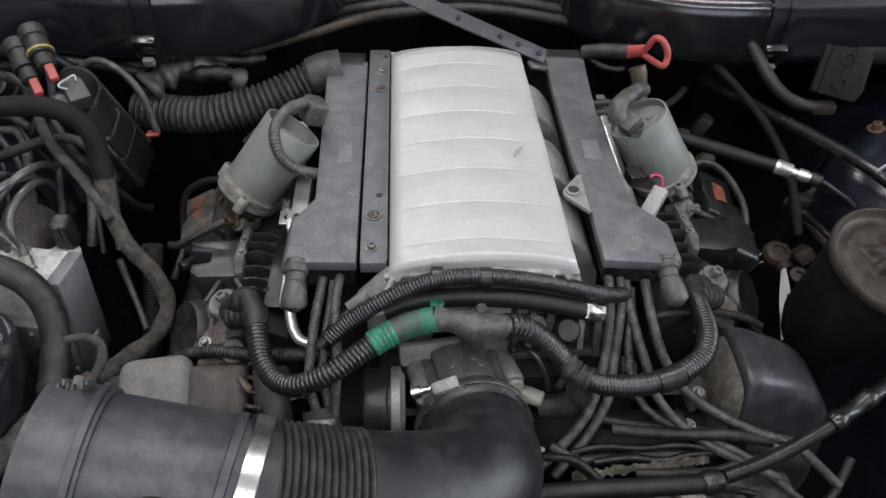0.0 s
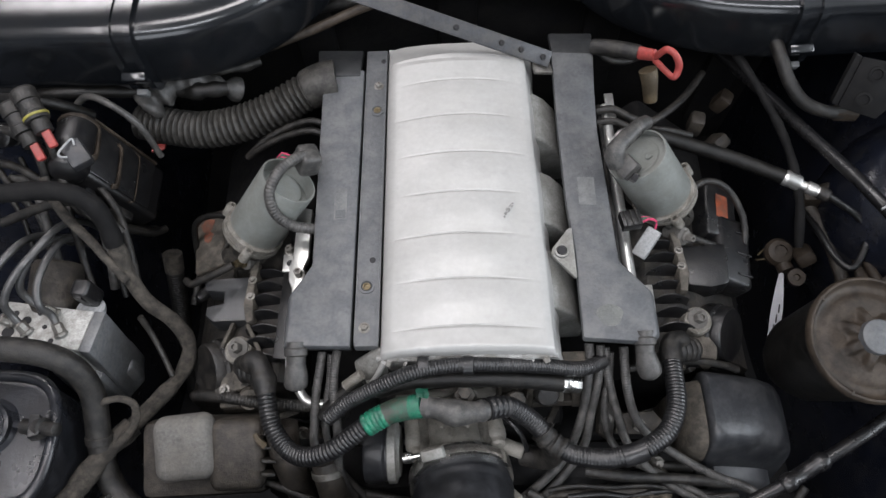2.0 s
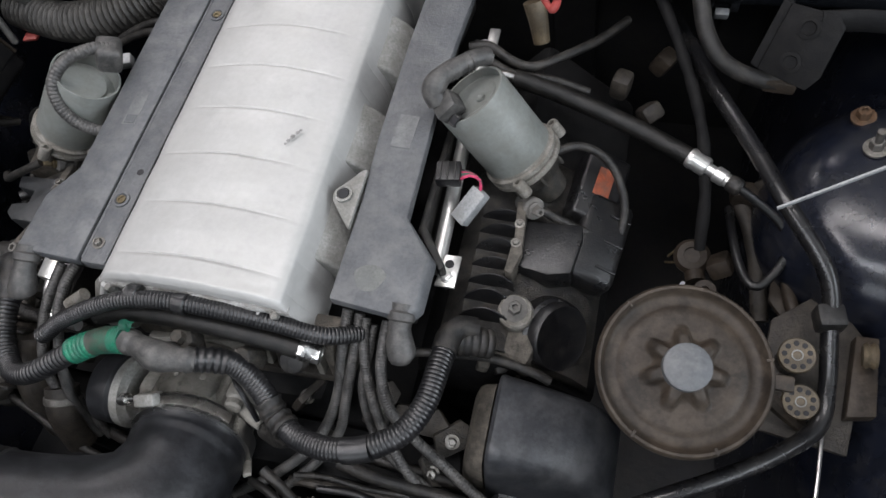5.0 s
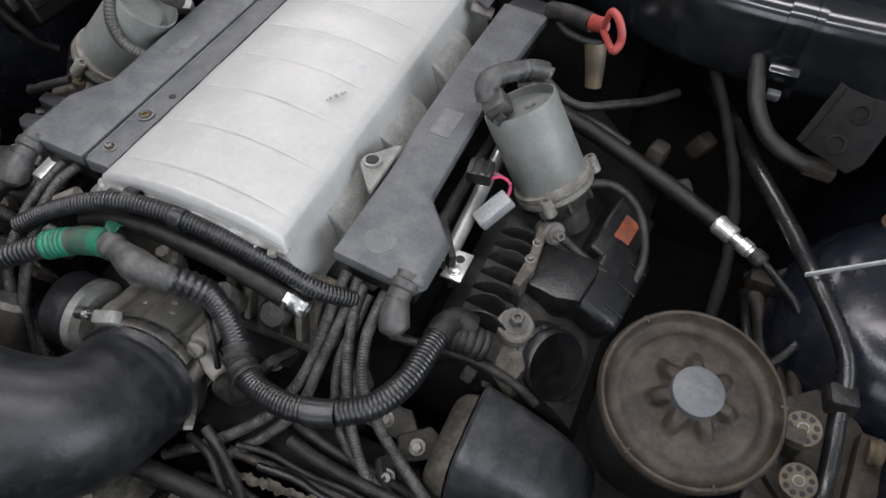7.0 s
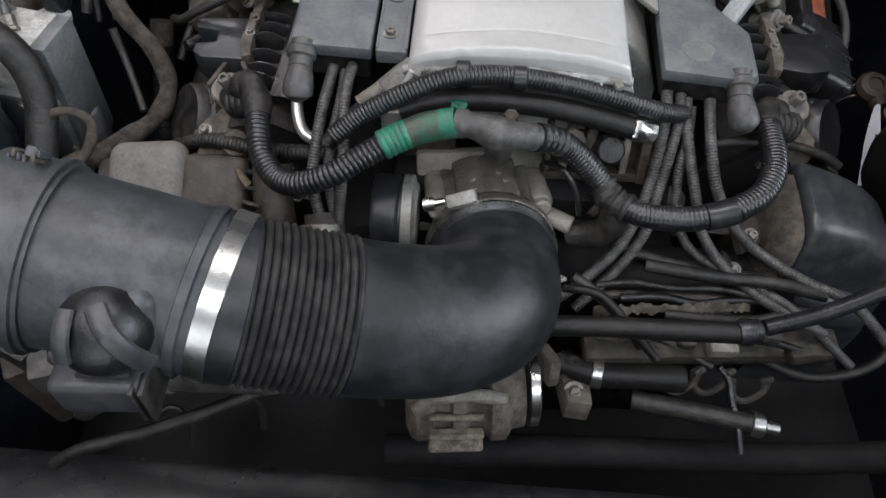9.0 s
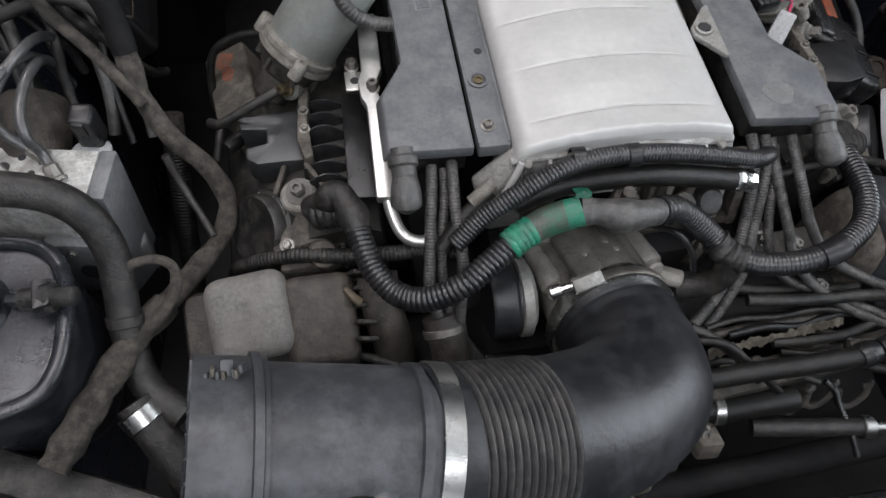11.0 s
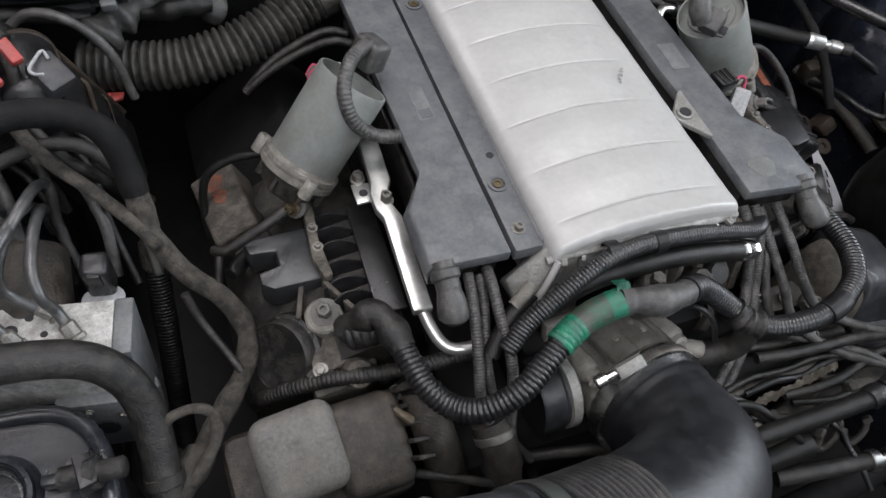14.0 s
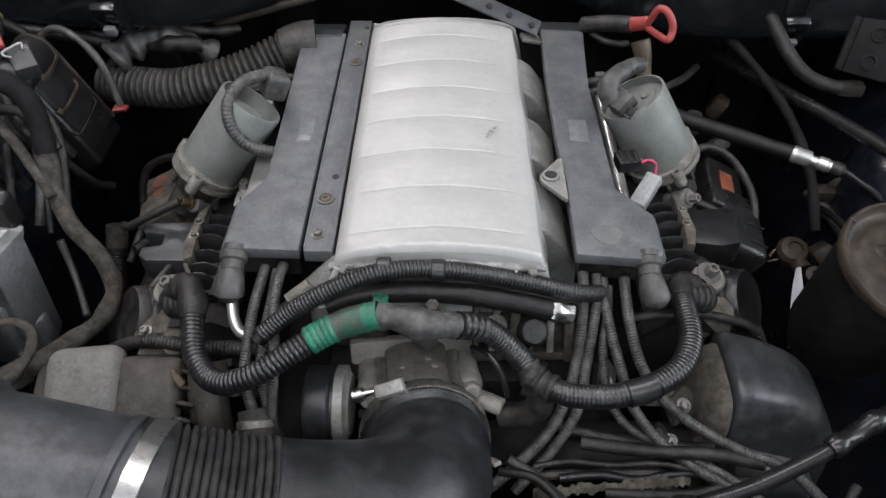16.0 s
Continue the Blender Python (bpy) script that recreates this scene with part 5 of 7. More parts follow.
part("branch", sweep([(-0.41, 0.508, 0.883), (-0.3972, 0.5189, 0.89), (-0.384, 0.532, 0.904), (-0.383, 0.5463, 0.9165), (-0.3955, 0.551, 0.925), (-0.4125, 0.5484, 0.926), (-0.423, 0.5415, 0.921)], lambda f: 0.0058 - 0.0022 * f, 12, 0.003, wobble=0.25), TAPED, hn, "curled taped branch with bare wire ends")
part("wire_end", sweep([(-0.421, 0.543, 0.922), (-0.426, 0.539, 0.919), (-0.429, 0.5345, 0.917)], 0.0016, 6), BRASS, hn, "bare copper wire end")
part("wire_end", sweep([(-0.421, 0.5425, 0.923), (-0.4255, 0.541, 0.9225), (-0.4295, 0.539, 0.921)], 0.0013, 6), DUSTY, hn)
part("branch", sweep([(-0.385, 0.645, 0.94), (-0.378, 0.632, 0.915), (-0.366, 0.61, 0.9), (-0.355, 0.588, 0.89)], 0.0038, 10, wobble=0.15), RUBBERDUST, hn)
th = thing("cable_hose", (-0.43, 0.74, 1.02), "thick dusty rubber cable sleeve that joins the harness", "hose")
part("hose", sweep([(-0.54, 0.733, 1.07), (-0.51, 0.734, 1.074), (-0.4866, 0.7355, 1.0753), (-0.4526, 0.739, 1.0725), (-0.4271, 0.7393, 1.0622), (-0.4105, 0.7339, 1.0455), (-0.4045, 0.7239, 1.023), (-0.4021, 0.7105, 0.9996)], 0.0108, 16, 0.004, wobble=0.08), MATT, th)
part("tape_wrap", sweep([(-0.4035, 0.719, 1.013), (-0.4021, 0.7105, 0.9996), (-0.4015, 0.704, 0.986), (-0.4005, 0.6955, 0.971)], 0.0102, 14, 0.003, wobble=0.14), TAPED, th)
cv = thing("corrugated_sleeve", (-0.43, 0.72, 0.7), "dark corrugated sleeve hanging beside the hydraulic unit", "hose")
part("hose", sweep([(-0.418, 0.79, 0.81), (-0.4225, 0.755, 0.757), (-0.4265, 0.731, 0.72), (-0.4305, 0.71, 0.682), (-0.435, 0.688, 0.64), (-0.44, 0.66, 0.585)], 0.0128, 18, corr=0.004, depth=0.0009), HOSE, cv)
part("tape_end", sweep([(-0.417, 0.795, 0.818), (-0.418, 0.79, 0.81), (-0.4195, 0.78, 0.795)], 0.0142, 16, 0.002, wobble=0.15), TAPED, cv, "dusty taped end")

# ---- hydraulic brake unit ----
ab = thing("brake_hydraulic_unit", (-0.47, 0.62, 0.9), "machined aluminium brake hydraulic unit with a dark controller", "brake unit")
M = pose(-0.4935, 0.6295, 0.914, -4, 2, -8)
part("valve_block", block(M @ pose(0, 0, 0.005), (0.105, 0.05, 0.07), 0.002), ABSALU, ab, "pitted aluminium valve block")
part("controller", block(M @ pose(0.028, -0.002, -0.058), (0.062, 0.066, 0.075), 0.004), ABSGREY, ab, "dark grey plastic controller")
bm = prism([(-0.05, -0.03), (0.012, -0.03), (0.026, 0.0), (0.012, 0.035), (-0.05, 0.035)], -0.11, -0.06, 0.003, M @ pose(0.045, 0, 0))
part("controller_foot", bm, ABSGREY, ab)
bm = block(M @ pose(0.0595, 0.0, -0.028), (0.014, 0.052, 0.135), 0.002)
part("side_plate", bm, ABSGREY, ab)
for px, py, r in ((-0.035, -0.014, 0.007), (-0.012, -0.018, 0.0028), (-0.036, 0.01, 0.004), (-0.008, 0.014, 0.0032), (0.018, -0.018, 0.003), (-0.02, 0.003, 0.0055), (0.004, -0.002, 0.0028)):
    # ports are uncut: black discs give their dark depth
    part("port", lathe([(r, 0), (r, 0.0008), (0, 0.0008)], M @ Vector((px, py, 0.0398)), M.to_3x3() @ Vector((0, 0, 1)), 16), INK, ab, "black disc for the dark of a port")
part("motor", lathe([(0.03, 0), (0.03, 0.06), (0.027, 0.065), (0, 0.066)], M @ Vector((-0.012, 0.024, 0.012)), M.to_3x3() @ Vector((-0.1, 1, 0.35)), 28), BROWN, ab, "brown pump motor")
part("plug", block(M @ pose(0.042, 0.042, 0.05, 8, 0, 0), (0.021, 0.022, 0.042), 0.005, 3), BLACK, ab, "black cable plug")
part("plug_latch", block(M @ pose(0.042, 0.0295, 0.06, 8, 0, 0), (0.01, 0.004, 0.016), 0.001), RELAY, ab)
part("plug_neck", lathe([(0.015, 0), (0.0165, 0.006), (0.0165, 0.01), (0.013, 0.012)], M @ Vector((0.042, 0.03, 0.022)), M.to_3x3() @ Vector((0, 0.2, 1)), 20), PALE, ab)
# the recess is a black disc, its shade put into the colour
part("round_recess", lathe([(0.0105, 0), (0.0105, 0.0012), (0, 0.0012)], M @ Vector((0.03, -0.036, -0.06)), M.to_3x3() @ Vector((0, -1, 0)), 20), INK, ab, "round black disc for the dark of a recess")
for px, py, pz in ((0.022, -0.036, -0.03), (0.046, -0.036, -0.04), (0.06, -0.036, -0.08)):
    part("screw", hexagon(0.0028, 0.003, M @ Vector((px, py, pz)), M.to_3x3() @ Vector((0, -1, 0))), STEEL, ab)


def brake_pipe(points):
    p = Vector(points[0])
    th = thing("brake_pipe", p, "bent grey-coated brake pipe screwed into the hydraulic unit", "pipe", "brake pipes")
    part("pipe", sweep(points, 0.0044, 14, 0.004), COATED, th)
    d = (Vector(points[0]) - Vector(points[1])).normalized()
    part("union_nut", lathe([(0.0048, -0.016), (0.0066, -0.014), (0.0066, -0.004), (0.008, -0.003), (0.008, 0)], p, d, 8), STEEL, th)


top = lambda px, py, h=0.04: tuple(M @ Vector((px, py, h)))
off = lambda x, y, z: (x - 0.0245, y + 0.0185, z - 0.034)
brake_pipe([top(0.028, -0.01), off(-0.45, 0.619, 1.002), off(-0.455, 0.622, 1.02), off(-0.457, 0.642, 1.032), off(-0.453, 0.674, 1.034), off(-0.451, 0.705, 1.02), off(-0.455, 0.73, 0.985), off(-0.46, 0.75, 0.94)])
for k, (px, py) in enumerate(((-0.012, -0.012), (-0.034, -0.002), (0.012, 0.014))):
    x = -0.026 * k if k < 2 else 0.012
    y = 0.004 * k if k < 2 else 0.022
    brake_pipe([top(px, py), off(-0.492 + x, 0.617 + y, 1.008), off(-0.494 + x, 0.624 + y, 1.024), off(-0.485 + x, 0.642 + y, 1.038), off(-0.47 + x, 0.668 + y, 1.044), off(-0.46 + x, 0.7 + y, 1.03), off(-0.458 + x, 0.728 + y, 0.99), off(-0.462 + x, 0.745 + y, 0.94)])
ah = thing("suction_hose", (-0.45, 0.58, 0.92), "thick black rubber hose over the hydraulic unit", "hose")
part("hose", sweep([(-0.6, 0.58, 0.99), (-0.5747, 0.5819, 0.9935), (-0.5244, 0.5869, 0.9975), (-0.4843, 0.586, 0.9945), (-0.4541, 0.5827, 0.9815), (-0.4361, 0.5745, 0.9586), (-0.428, 0.5583, 0.931), (-0.4275, 0.5358, 0.909), (-0.428, 0.5069, 0.885), (-0.42, 0.47, 0.855), (-0.39, 0.44, 0.845)], 0.0138, 20), RUBBERDUST, ah)
part("clip", lathe([(0.0145, -0.005), (0.0156, -0.004), (0.0156, 0.004), (0.0145, 0.005)], (-0.428, 0.515, 0.8918), (0.0, -0.75, -0.6), 20, closed=False), RUBBERDUST, ah, "dull black clip")

# ---- washer-fluid box at the wing ----
fb = thing("fluid_reservoir", (-0.52, 0.5, 0.88), "dusty black moulded reservoir with a rounded rim", "reservoir")
ring = [(-0.62, 0.583), (-0.53, 0.58), (-0.49, 0.574), (-0.468, 0.558), (-0.456, 0.53), (-0.454, 0.49), (-0.459, 0.46), (-0.475, 0.44), (-0.52, 0.43), (-0.62, 0.428)]
part("tank", prism(ring, 0.8, 0.934, 0.012, None, 4), TANK, fb)
part("rim", sweep([(x - 0.004, y, 0.9335 + 0.002 * math.sin(40 * y)) for x, y in ring], 0.0065, 12, 0.004), TANK, fb, "raised rounded rim")
part("neck", lathe([(0.034, -0.004), (0.032, 0.003), (0.029, 0.006), (0.0285, 0.013), (0.0255, 0.0145), (0.0248, 0.011), (0.0236, 0.012), (0.0228, 0.008), (0.0216, 0.009), (0.0208, 0.004), (0.019, 0.0045), (0.0185, -0.004), (0.0, -0.004)], (-0.533, 0.517, 0.936), (0.05, -0.12, 1), 44), TANK, fb, "round filler neck with rings")
part("spigot", lathe([(0.0085, -0.012), (0.0085, 0.006), (0.0115, 0.007), (0.0115, 0.014), (0.0075, 0.015), (0.0075, 0.032), (0.0055, 0.033), (0, 0.033)], (-0.474, 0.514, 0.95), (1, -0.16, 0.22), 16), BLACKDUST, fb)
part("latch", prism([(-0.007, -0.013), (0.005, -0.011), (0.007, 0.0), (0.005, 0.012), (-0.007, 0.013)], -0.009, 0.009, 0.002, pose(-0.468, 0.513, 0.952, 0, 10, 8)), BLACK, fb)
part("strut", block(pose(-0.486, 0.517, 0.943, 0, 0, -8), (0.026, 0.008, 0.012), 0.002), TANK, fb)
lh = thing("coolant_hose", (-0.42, 0.43, 0.85), "dusty black coolant hose with a bright clip", "hose")
part("hose", sweep([(-0.43, 0.455, 0.856), (-0.415, 0.43, 0.84), (-0.395, 0.395, 0.81), (-0.385, 0.36, 0.77)], 0.017, 20), RUBBERDUST, lh)
part("clip", lathe([(0.0175, -0.008), (0.0185, -0.007), (0.0185, 0.007), (0.0175, 0.008)], (-0.424, 0.444, 0.85), (-0.5, 0.7, 0.45), 24, closed=False), BAND, lh, "bright steel clip")
ub = thing("support_beam", (-0.5, 0.38, 0.8), "grimy dark support beam behind the headlamp", "car part")
part("beam", block(pose(-0.49, 0.395, 0.83, 0, 5, -24), (0.2, 0.035, 0.05), 0.008), BLACKDUST, ub)
part("bracket", block(pose(-0.43, 0.36, 0.76, 0, 0, 30), (0.03, 0.05, 0.12), 0.006), BROWN, ub)

# ---- relay box with clips and red plugs ----
rb = thing("relay_box", (-0.44, 0.84, 0.93), "black relay box with pale clips and a domed end", "relay box")
ux = Vector((0.43, -0.05, -0.9)).normalized()
uy = (Vector((-0.05, 0.98, -0.15)) - ux * ux.dot(Vector((-0.05, 0.98, -0.15)))).normalized()
uz = ux.cross(uy)
M = Matrix(((ux.x, uy.x, uz.x, -0.431), (ux.y, uy.y, uz.y, 0.833), (ux.z, uy.z, uz.z, 0.988), (0, 0, 0, 1)))
part("body", block(M @ pose(0.012, 0, -0.034), (0.13, 0.084, 0.066), 0.007, 3), RELAY, rb)
part("lid", block(M @ pose(0.008, 0.001, -0.003), (0.1, 0.074, 0.008), 0.0025, 2), BLACK, rb, "glossy black lid")
part("dome", lathe([(0.0, -0.046), (0.016, -0.045), (0.022, -0.04), (0.0235, -0.034), (0.0235, 0.03), (0.021, 0.037), (0.0, 0.04)], M @ Vector((-0.048, 0.0, -0.016)), uy, 32), BLACK, rb, "rounded black end of the box")
part("dome_band", lathe([(0.0236, -0.003), (0.0246, -0.002), (0.0246, 0.002), (0.0236, 0.003)], M @ Vector((-0.048, 0.03, -0.016)), uy, 32, closed=False), LIDGREY, rb)
for u, v0, v1, wide in ((-0.034, 0.034, -0.012, 0.0042), (0.002, 0.028, -0.032, 0.0038), (0.03, 0.034, -0.038, 0.0016)):
    part("lid_strip", sweep([M @ Vector((u - 0.006, v0, 0.001)), M @ Vector((u, v0 - 0.006, 0.0026)), M @ Vector((u + 0.003, (v0 + v1) / 2, 0.0024)), M @ Vector((u + 0.004, v1, 0.0022)), M @ Vector((u - 0.002, v1 - 0.005, 0.001))], wide, 8, 0.003, flat=0.6), LIDGREY, rb, "dusty raised lid strip")
for v in (-0.03, 0.0, 0.026):
    part("side_rib", block(M @ pose(0.06, v, -0.012), (0.03, 0.003, 0.012), 0.001), BLACK, rb)
part("rear_edge", block(M @ pose(0.008, 0.0395, 0.0005), (0.1, 0.003, 0.006), 0.001), LIDGREY, rb, "dusty edge of the lid")
part("socket", block(M @ pose(0.035, -0.046, -0.03), (0.032, 0.014, 0.03), 0.003), BLACKDUST, rb)
part("socket", block(M @ pose(-0.006, -0.046, -0.03), (0.028, 0.012, 0.026), 0.003), BLACK, rb)
c = Vector((-0.4455, 0.802, 1.0585))
part("plug", block(axis_frame(c + Vector((0.001, 0.002, -0.012)), (0.25, -0.35, 0.9)), (0.024, 0.03, 0.022), 0.003), STRAP, rb, "dusty grey plug")
part("wire_bail", sweep([c + Vector((0.004, 0.005, 0.003)), c + Vector((0.001, 0.0115, 0.0062)), c + Vector((-0.0035, 0.004, 0.007)), c + Vector((-0.009, -0.009, 0.0072)), c + Vector((-0.006, -0.0125, 0.005)), c + Vector((0.0, -0.0115, 0.003))], 0.0013, 8, 0.002), PALE, rb, "bright bent wire bail")
PX = Vector((-0.45, 0.76, 0.47)).normalized()
for k, q in enumerate((Vector((-0.4735, 0.82, 1.073)), Vector((-0.492, 0.812, 1.06)))):
    th = thing("cable_plug", q, "round black cable plug with a red seal", "plug", "cable plugs")
    part("housing", lathe([(0.007, -0.004), (0.0105, -0.002), (0.0105, 0.012), (0.0138, 0.013), (0.0138, 0.022), (0.0125, 0.023), (0.0125, 0.036), (0.0142, 0.037), (0.0142, 0.05), (0.0115, 0.053), (0.0, 0.0535)], q, PX, 26), BLACKDUST, th)
    part("seal", block(axis_frame(q - PX * 0.009 + Vector((0.003, -0.002, 0.002)), PX), (0.01, 0.009, 0.024), 0.0025), RED, th, "red plastic seal")
    part("lead", sweep([q - PX * 0.004, q - PX * 0.02 + Vector((-0.004, 0, -0.008)), q - PX * 0.03 + Vector((-0.015, 0, -0.03)), q - PX * 0.03 + Vector((-0.04, 0.01, -0.06))], 0.005, 12), RUBBERDUST, th)
    if k == 0:
        part("ring", lathe([(0.0138, -0.0016), (0.0148, -0.001), (0.0148, 0.001), (0.0138, 0.0016)], q + PX * 0.018, PX, 24, closed=False), YELLOW, th, "yellow seal ring")
for k, (pts, r) in enumerate((([(-0.6, 0.9, 1.03), (-0.555, 0.885, 1.055), (-0.52, 0.878, 1.06), (-0.49, 0.885, 1.04), (-0.47, 0.9, 1.0)], 0.007), ([(-0.58, 0.86, 1.02), (-0.54, 0.845, 1.045), (-0.505, 0.825, 1.04), (-0.485, 0.815, 1.01), (-0.47, 0.81, 0.96)], 0.006), ([(-0.5, 0.9, 1.0), (-0.465, 0.905, 1.03), (-0.43, 0.89, 1.03), (-0.405, 0.88, 1.0), (-0.395, 0.87, 0.95)], 0.0045), ([(-0.57, 0.93, 1.0), (-0.52, 0.92, 1.02), (-0.47, 0.93, 1.01), (-0.42, 0.945, 0.99)], 0.008), ([(-0.6, 0.83, 1.0), (-0.55, 0.82, 1.01), (-0.51, 0.8, 1.005), (-0.48, 0.785, 0.97)], 0.005))):
    single("plug_lead", sweep(pts, r, 12, 0.004, wobble=0.12), (HOSE, RUBBERDUST, LOOMDUST)[k % 3], pts[0], "black lead running to the relay box plugs", "cable", "plug leads")
for x, y, z, rz in ((-0.53, 0.895, 1.04, 30), (-0.548, 0.85, 1.03, -15)):
    th = thing("round_connector", (x, y, z), "round black connector with a ribbed collar", "plug", "round connectors")
    A3 = Vector((math.sin(math.radians(rz)), -0.6, 0.7))
    part("shell", lathe([(0.006, -0.024), (0.012, -0.02), (0.012, 0.0), (0.0148, 0.001), (0.0148, 0.012), (0.012, 0.014), (0.01, 0.02), (0, 0.02)], (x, y, z), A3, 22), BLACK, th)
    part("collar", lathe([(0.0122, -0.012), (0.0138, -0.011), (0.0138, -0.006), (0.0122, -0.005)], (x, y, z), A3, 22, closed=False), BLACKDUST, th)
single("red_latch", prism([(0, 0), (0.018, 0.004), (0.021, 0.011), (0.004, 0.013)], 0, 0.006, 0.0015, pose(-0.427, 0.9, 0.915, 20, 10, 10)), RED, (-0.42, 0.905, 0.918), "red plastic latch beside the relay box", "latch")
for k in range(4):
    o = 0.012 * k
    single("loom_cable", sweep([(-0.52 + o, 0.84 - o, 1.03), (-0.49 + o, 0.8 - o, 1.0), (-0.47 + o, 0.77 - o * 0.5, 0.985), (-0.45 + o, 0.78, 0.94 - o), (-0.44 + o, 0.8, 0.88)], 0.005, 10), RUBBERDUST, (-0.47, 0.78, 0.98), "dusty black loom cable below the relay box", "cable", "loom cables")
single("thin_cable", sweep([(-0.55, 0.75, 0.99), (-0.5, 0.757, 1.008), (-0.46, 0.76, 1.018), (-0.43, 0.752, 1.014), (-0.405, 0.735, 0.985)], 0.006, 12), RUBBERDUST, (-0.47, 0.76, 1.01), "dusty grey cable across the harness", "cable")
single("thin_cable", sweep([(-0.286, 0.716, 0.93), (-0.3, 0.711, 0.925), (-0.325, 0.706, 0.914), (-0.345, 0.704, 0.903), (-0.356, 0.712, 0.897)], 0.0048, 12), RUBBERDUST, (-0.3, 0.715, 0.905), "dusty earth cable bolted to the valve cover", "cable")
single("thin_cable", sweep([(-0.285, 0.775, 0.945), (-0.32, 0.785, 0.935), (-0.348, 0.785, 0.915), (-0.357, 0.77, 0.88), (-0.355, 0.75, 0.85)], 0.0042, 12), HOSE, (-0.32, 0.78, 0.93), "black cable curved down from the motor", "cable")
single("thin_cable", sweep([(-0.32, 0.79, 0.885), (-0.34, 0.765, 0.88), (-0.35, 0.735, 0.87), (-0.36, 0.7, 0.85)], 0.0045, 10), RUBBERDUST, (-0.34, 0.76, 0.88), "dusty cable beside the coil housing", "cable")

# ---- big corrugated hose at the rear ----
bh = thing("vent_hose", (-0.3, 0.93, 0.955), "large ribbed black vent hose", "hose")
path = [(-0.19, 0.95, 0.982), (-0.2165, 0.942, 0.972), (-0.2524, 0.9285, 0.961), (-0.2963, 0.918, 0.951), (-0.3444, 0.916, 0.943), (-0.3919, 0.925, 0.94), (-0.4402, 0.938, 0.94)]
part("ribbed_hose", sweep(path, 0.0255, 26, corr=0.0084, depth=0.0056), VENT, bh)
part("cuff", sweep([(-0.162, 0.956, 0.985), (-0.182, 0.9525, 0.9845), (-0.2, 0.948, 0.979)], lambda f: 0.0285 - 0.002 * f, 26, 0.004), VENT, bh, "smooth grey cuff")
for k in range(2):
    single("coolant_pipe", sweep([(-0.176, 0.9 - 0.016 * k, 0.965), (-0.196, 0.905 - 0.016 * k, 0.968), (-0.225, 0.905 - 0.014 * k, 0.958), (-0.26, 0.898 - 0.01 * k, 0.942), (-0.29, 0.885, 0.92)], 0.0046, 12), RUBBERDUST, (-0.2, 0.9, 0.95), "thin black pipe that leaves the cable cover", "pipe", "thin pipes")
single("wire_plug", block(pose(-0.207, 0.835, 0.975, 10, 0, 20), (0.02, 0.014, 0.012), 0.002), PALE, (-0.207, 0.835, 0.975), "pale plug with coloured wires", "plug")
for k in range(4):
    single("coloured_wire", sweep([(-0.215, 0.835 + 0.003 * k, 0.975), (-0.226, 0.838 + 0.003 * k, 0.979), (-0.234, 0.832 + 0.003 * k, 0.972)], 0.0014, 6), PINK if k % 2 else GREEN, (-0.22, 0.835, 0.975), "thin coloured wire behind the motor", "wire", "coloured wires")

# ---- cabin air ducts ----
def duct(side, pts, at, fore):
    """A flattened duct; at: where its clipped joint sits along the path."""
    th = thing("air_duct", pts[1], "large glossy black plastic air duct with a clipped joint", "air duct", "air ducts")
    part("duct", sweep(pts, 0.053, 64, 0.012, flat=1.8, power=0.36), DUCT, th)
    p = Vector(at)
    u = Vector((side, 0, 0))
    for k, (lo, hi, r) in enumerate(((-0.016, -0.008, 0.06), (-0.008, 0.008, 0.0578), (0.008, 0.016, 0.06))):
        part("joint_ring", sweep([p + u * lo, p + u * (lo + hi) / 2, p + u * hi], r * 0.985, 64, 0.004, flat=1.74, power=0.36), DUCT, th)
    q = p + Vector((0, -fore, -0.018))
    part("clip", block(axis_frame(q, (0, -1, -0.6)), (0.03, 0.03, 0.012), 0.003), DUCT, th)
    part("clip_tongue", block(axis_frame(q + Vector((0, -0.006, -0.02)), (0, -1, -0.4)), (0.014, 0.012, 0.008), 0.002), LABEL, th)
    return th


duct(-1, [(-0.8, 1.02, 1.066), (-0.6, 1.02, 1.066), (-0.46, 1.02, 1.064), (-0.395, 1.022, 1.062), (-0.335, 1.037, 1.058), (-0.28, 1.078, 1.055), (-0.247, 1.145, 1.05), (-0.24, 1.24, 1.05)], (-0.396, 1.0215, 1.0625), 0.103)
duct(1, [(0.8, 1.06, 1.03), (0.6, 1.06, 1.03), (0.5, 1.06, 1.028), (0.42, 1.062, 1.025), (0.34, 1.08, 1.02), (0.27, 1.12, 1.018), (0.23, 1.18, 1.015), (0.22, 1.26, 1.015)], (0.43, 1.0615, 1.0255), 0.103)
for s, z in ((-1, 1.03),):
    sg = thing("duct_sill", (s * 0.58, 0.96, z), "flat black plastic sill under the air duct", "panel", "duct sills")
    part("panel", block(pose(s * 0.6, 0.955, z - 0.035, 30, 0, 0), (0.38, 0.02, 0.03), 0.006), BODYDIRTY, sg)
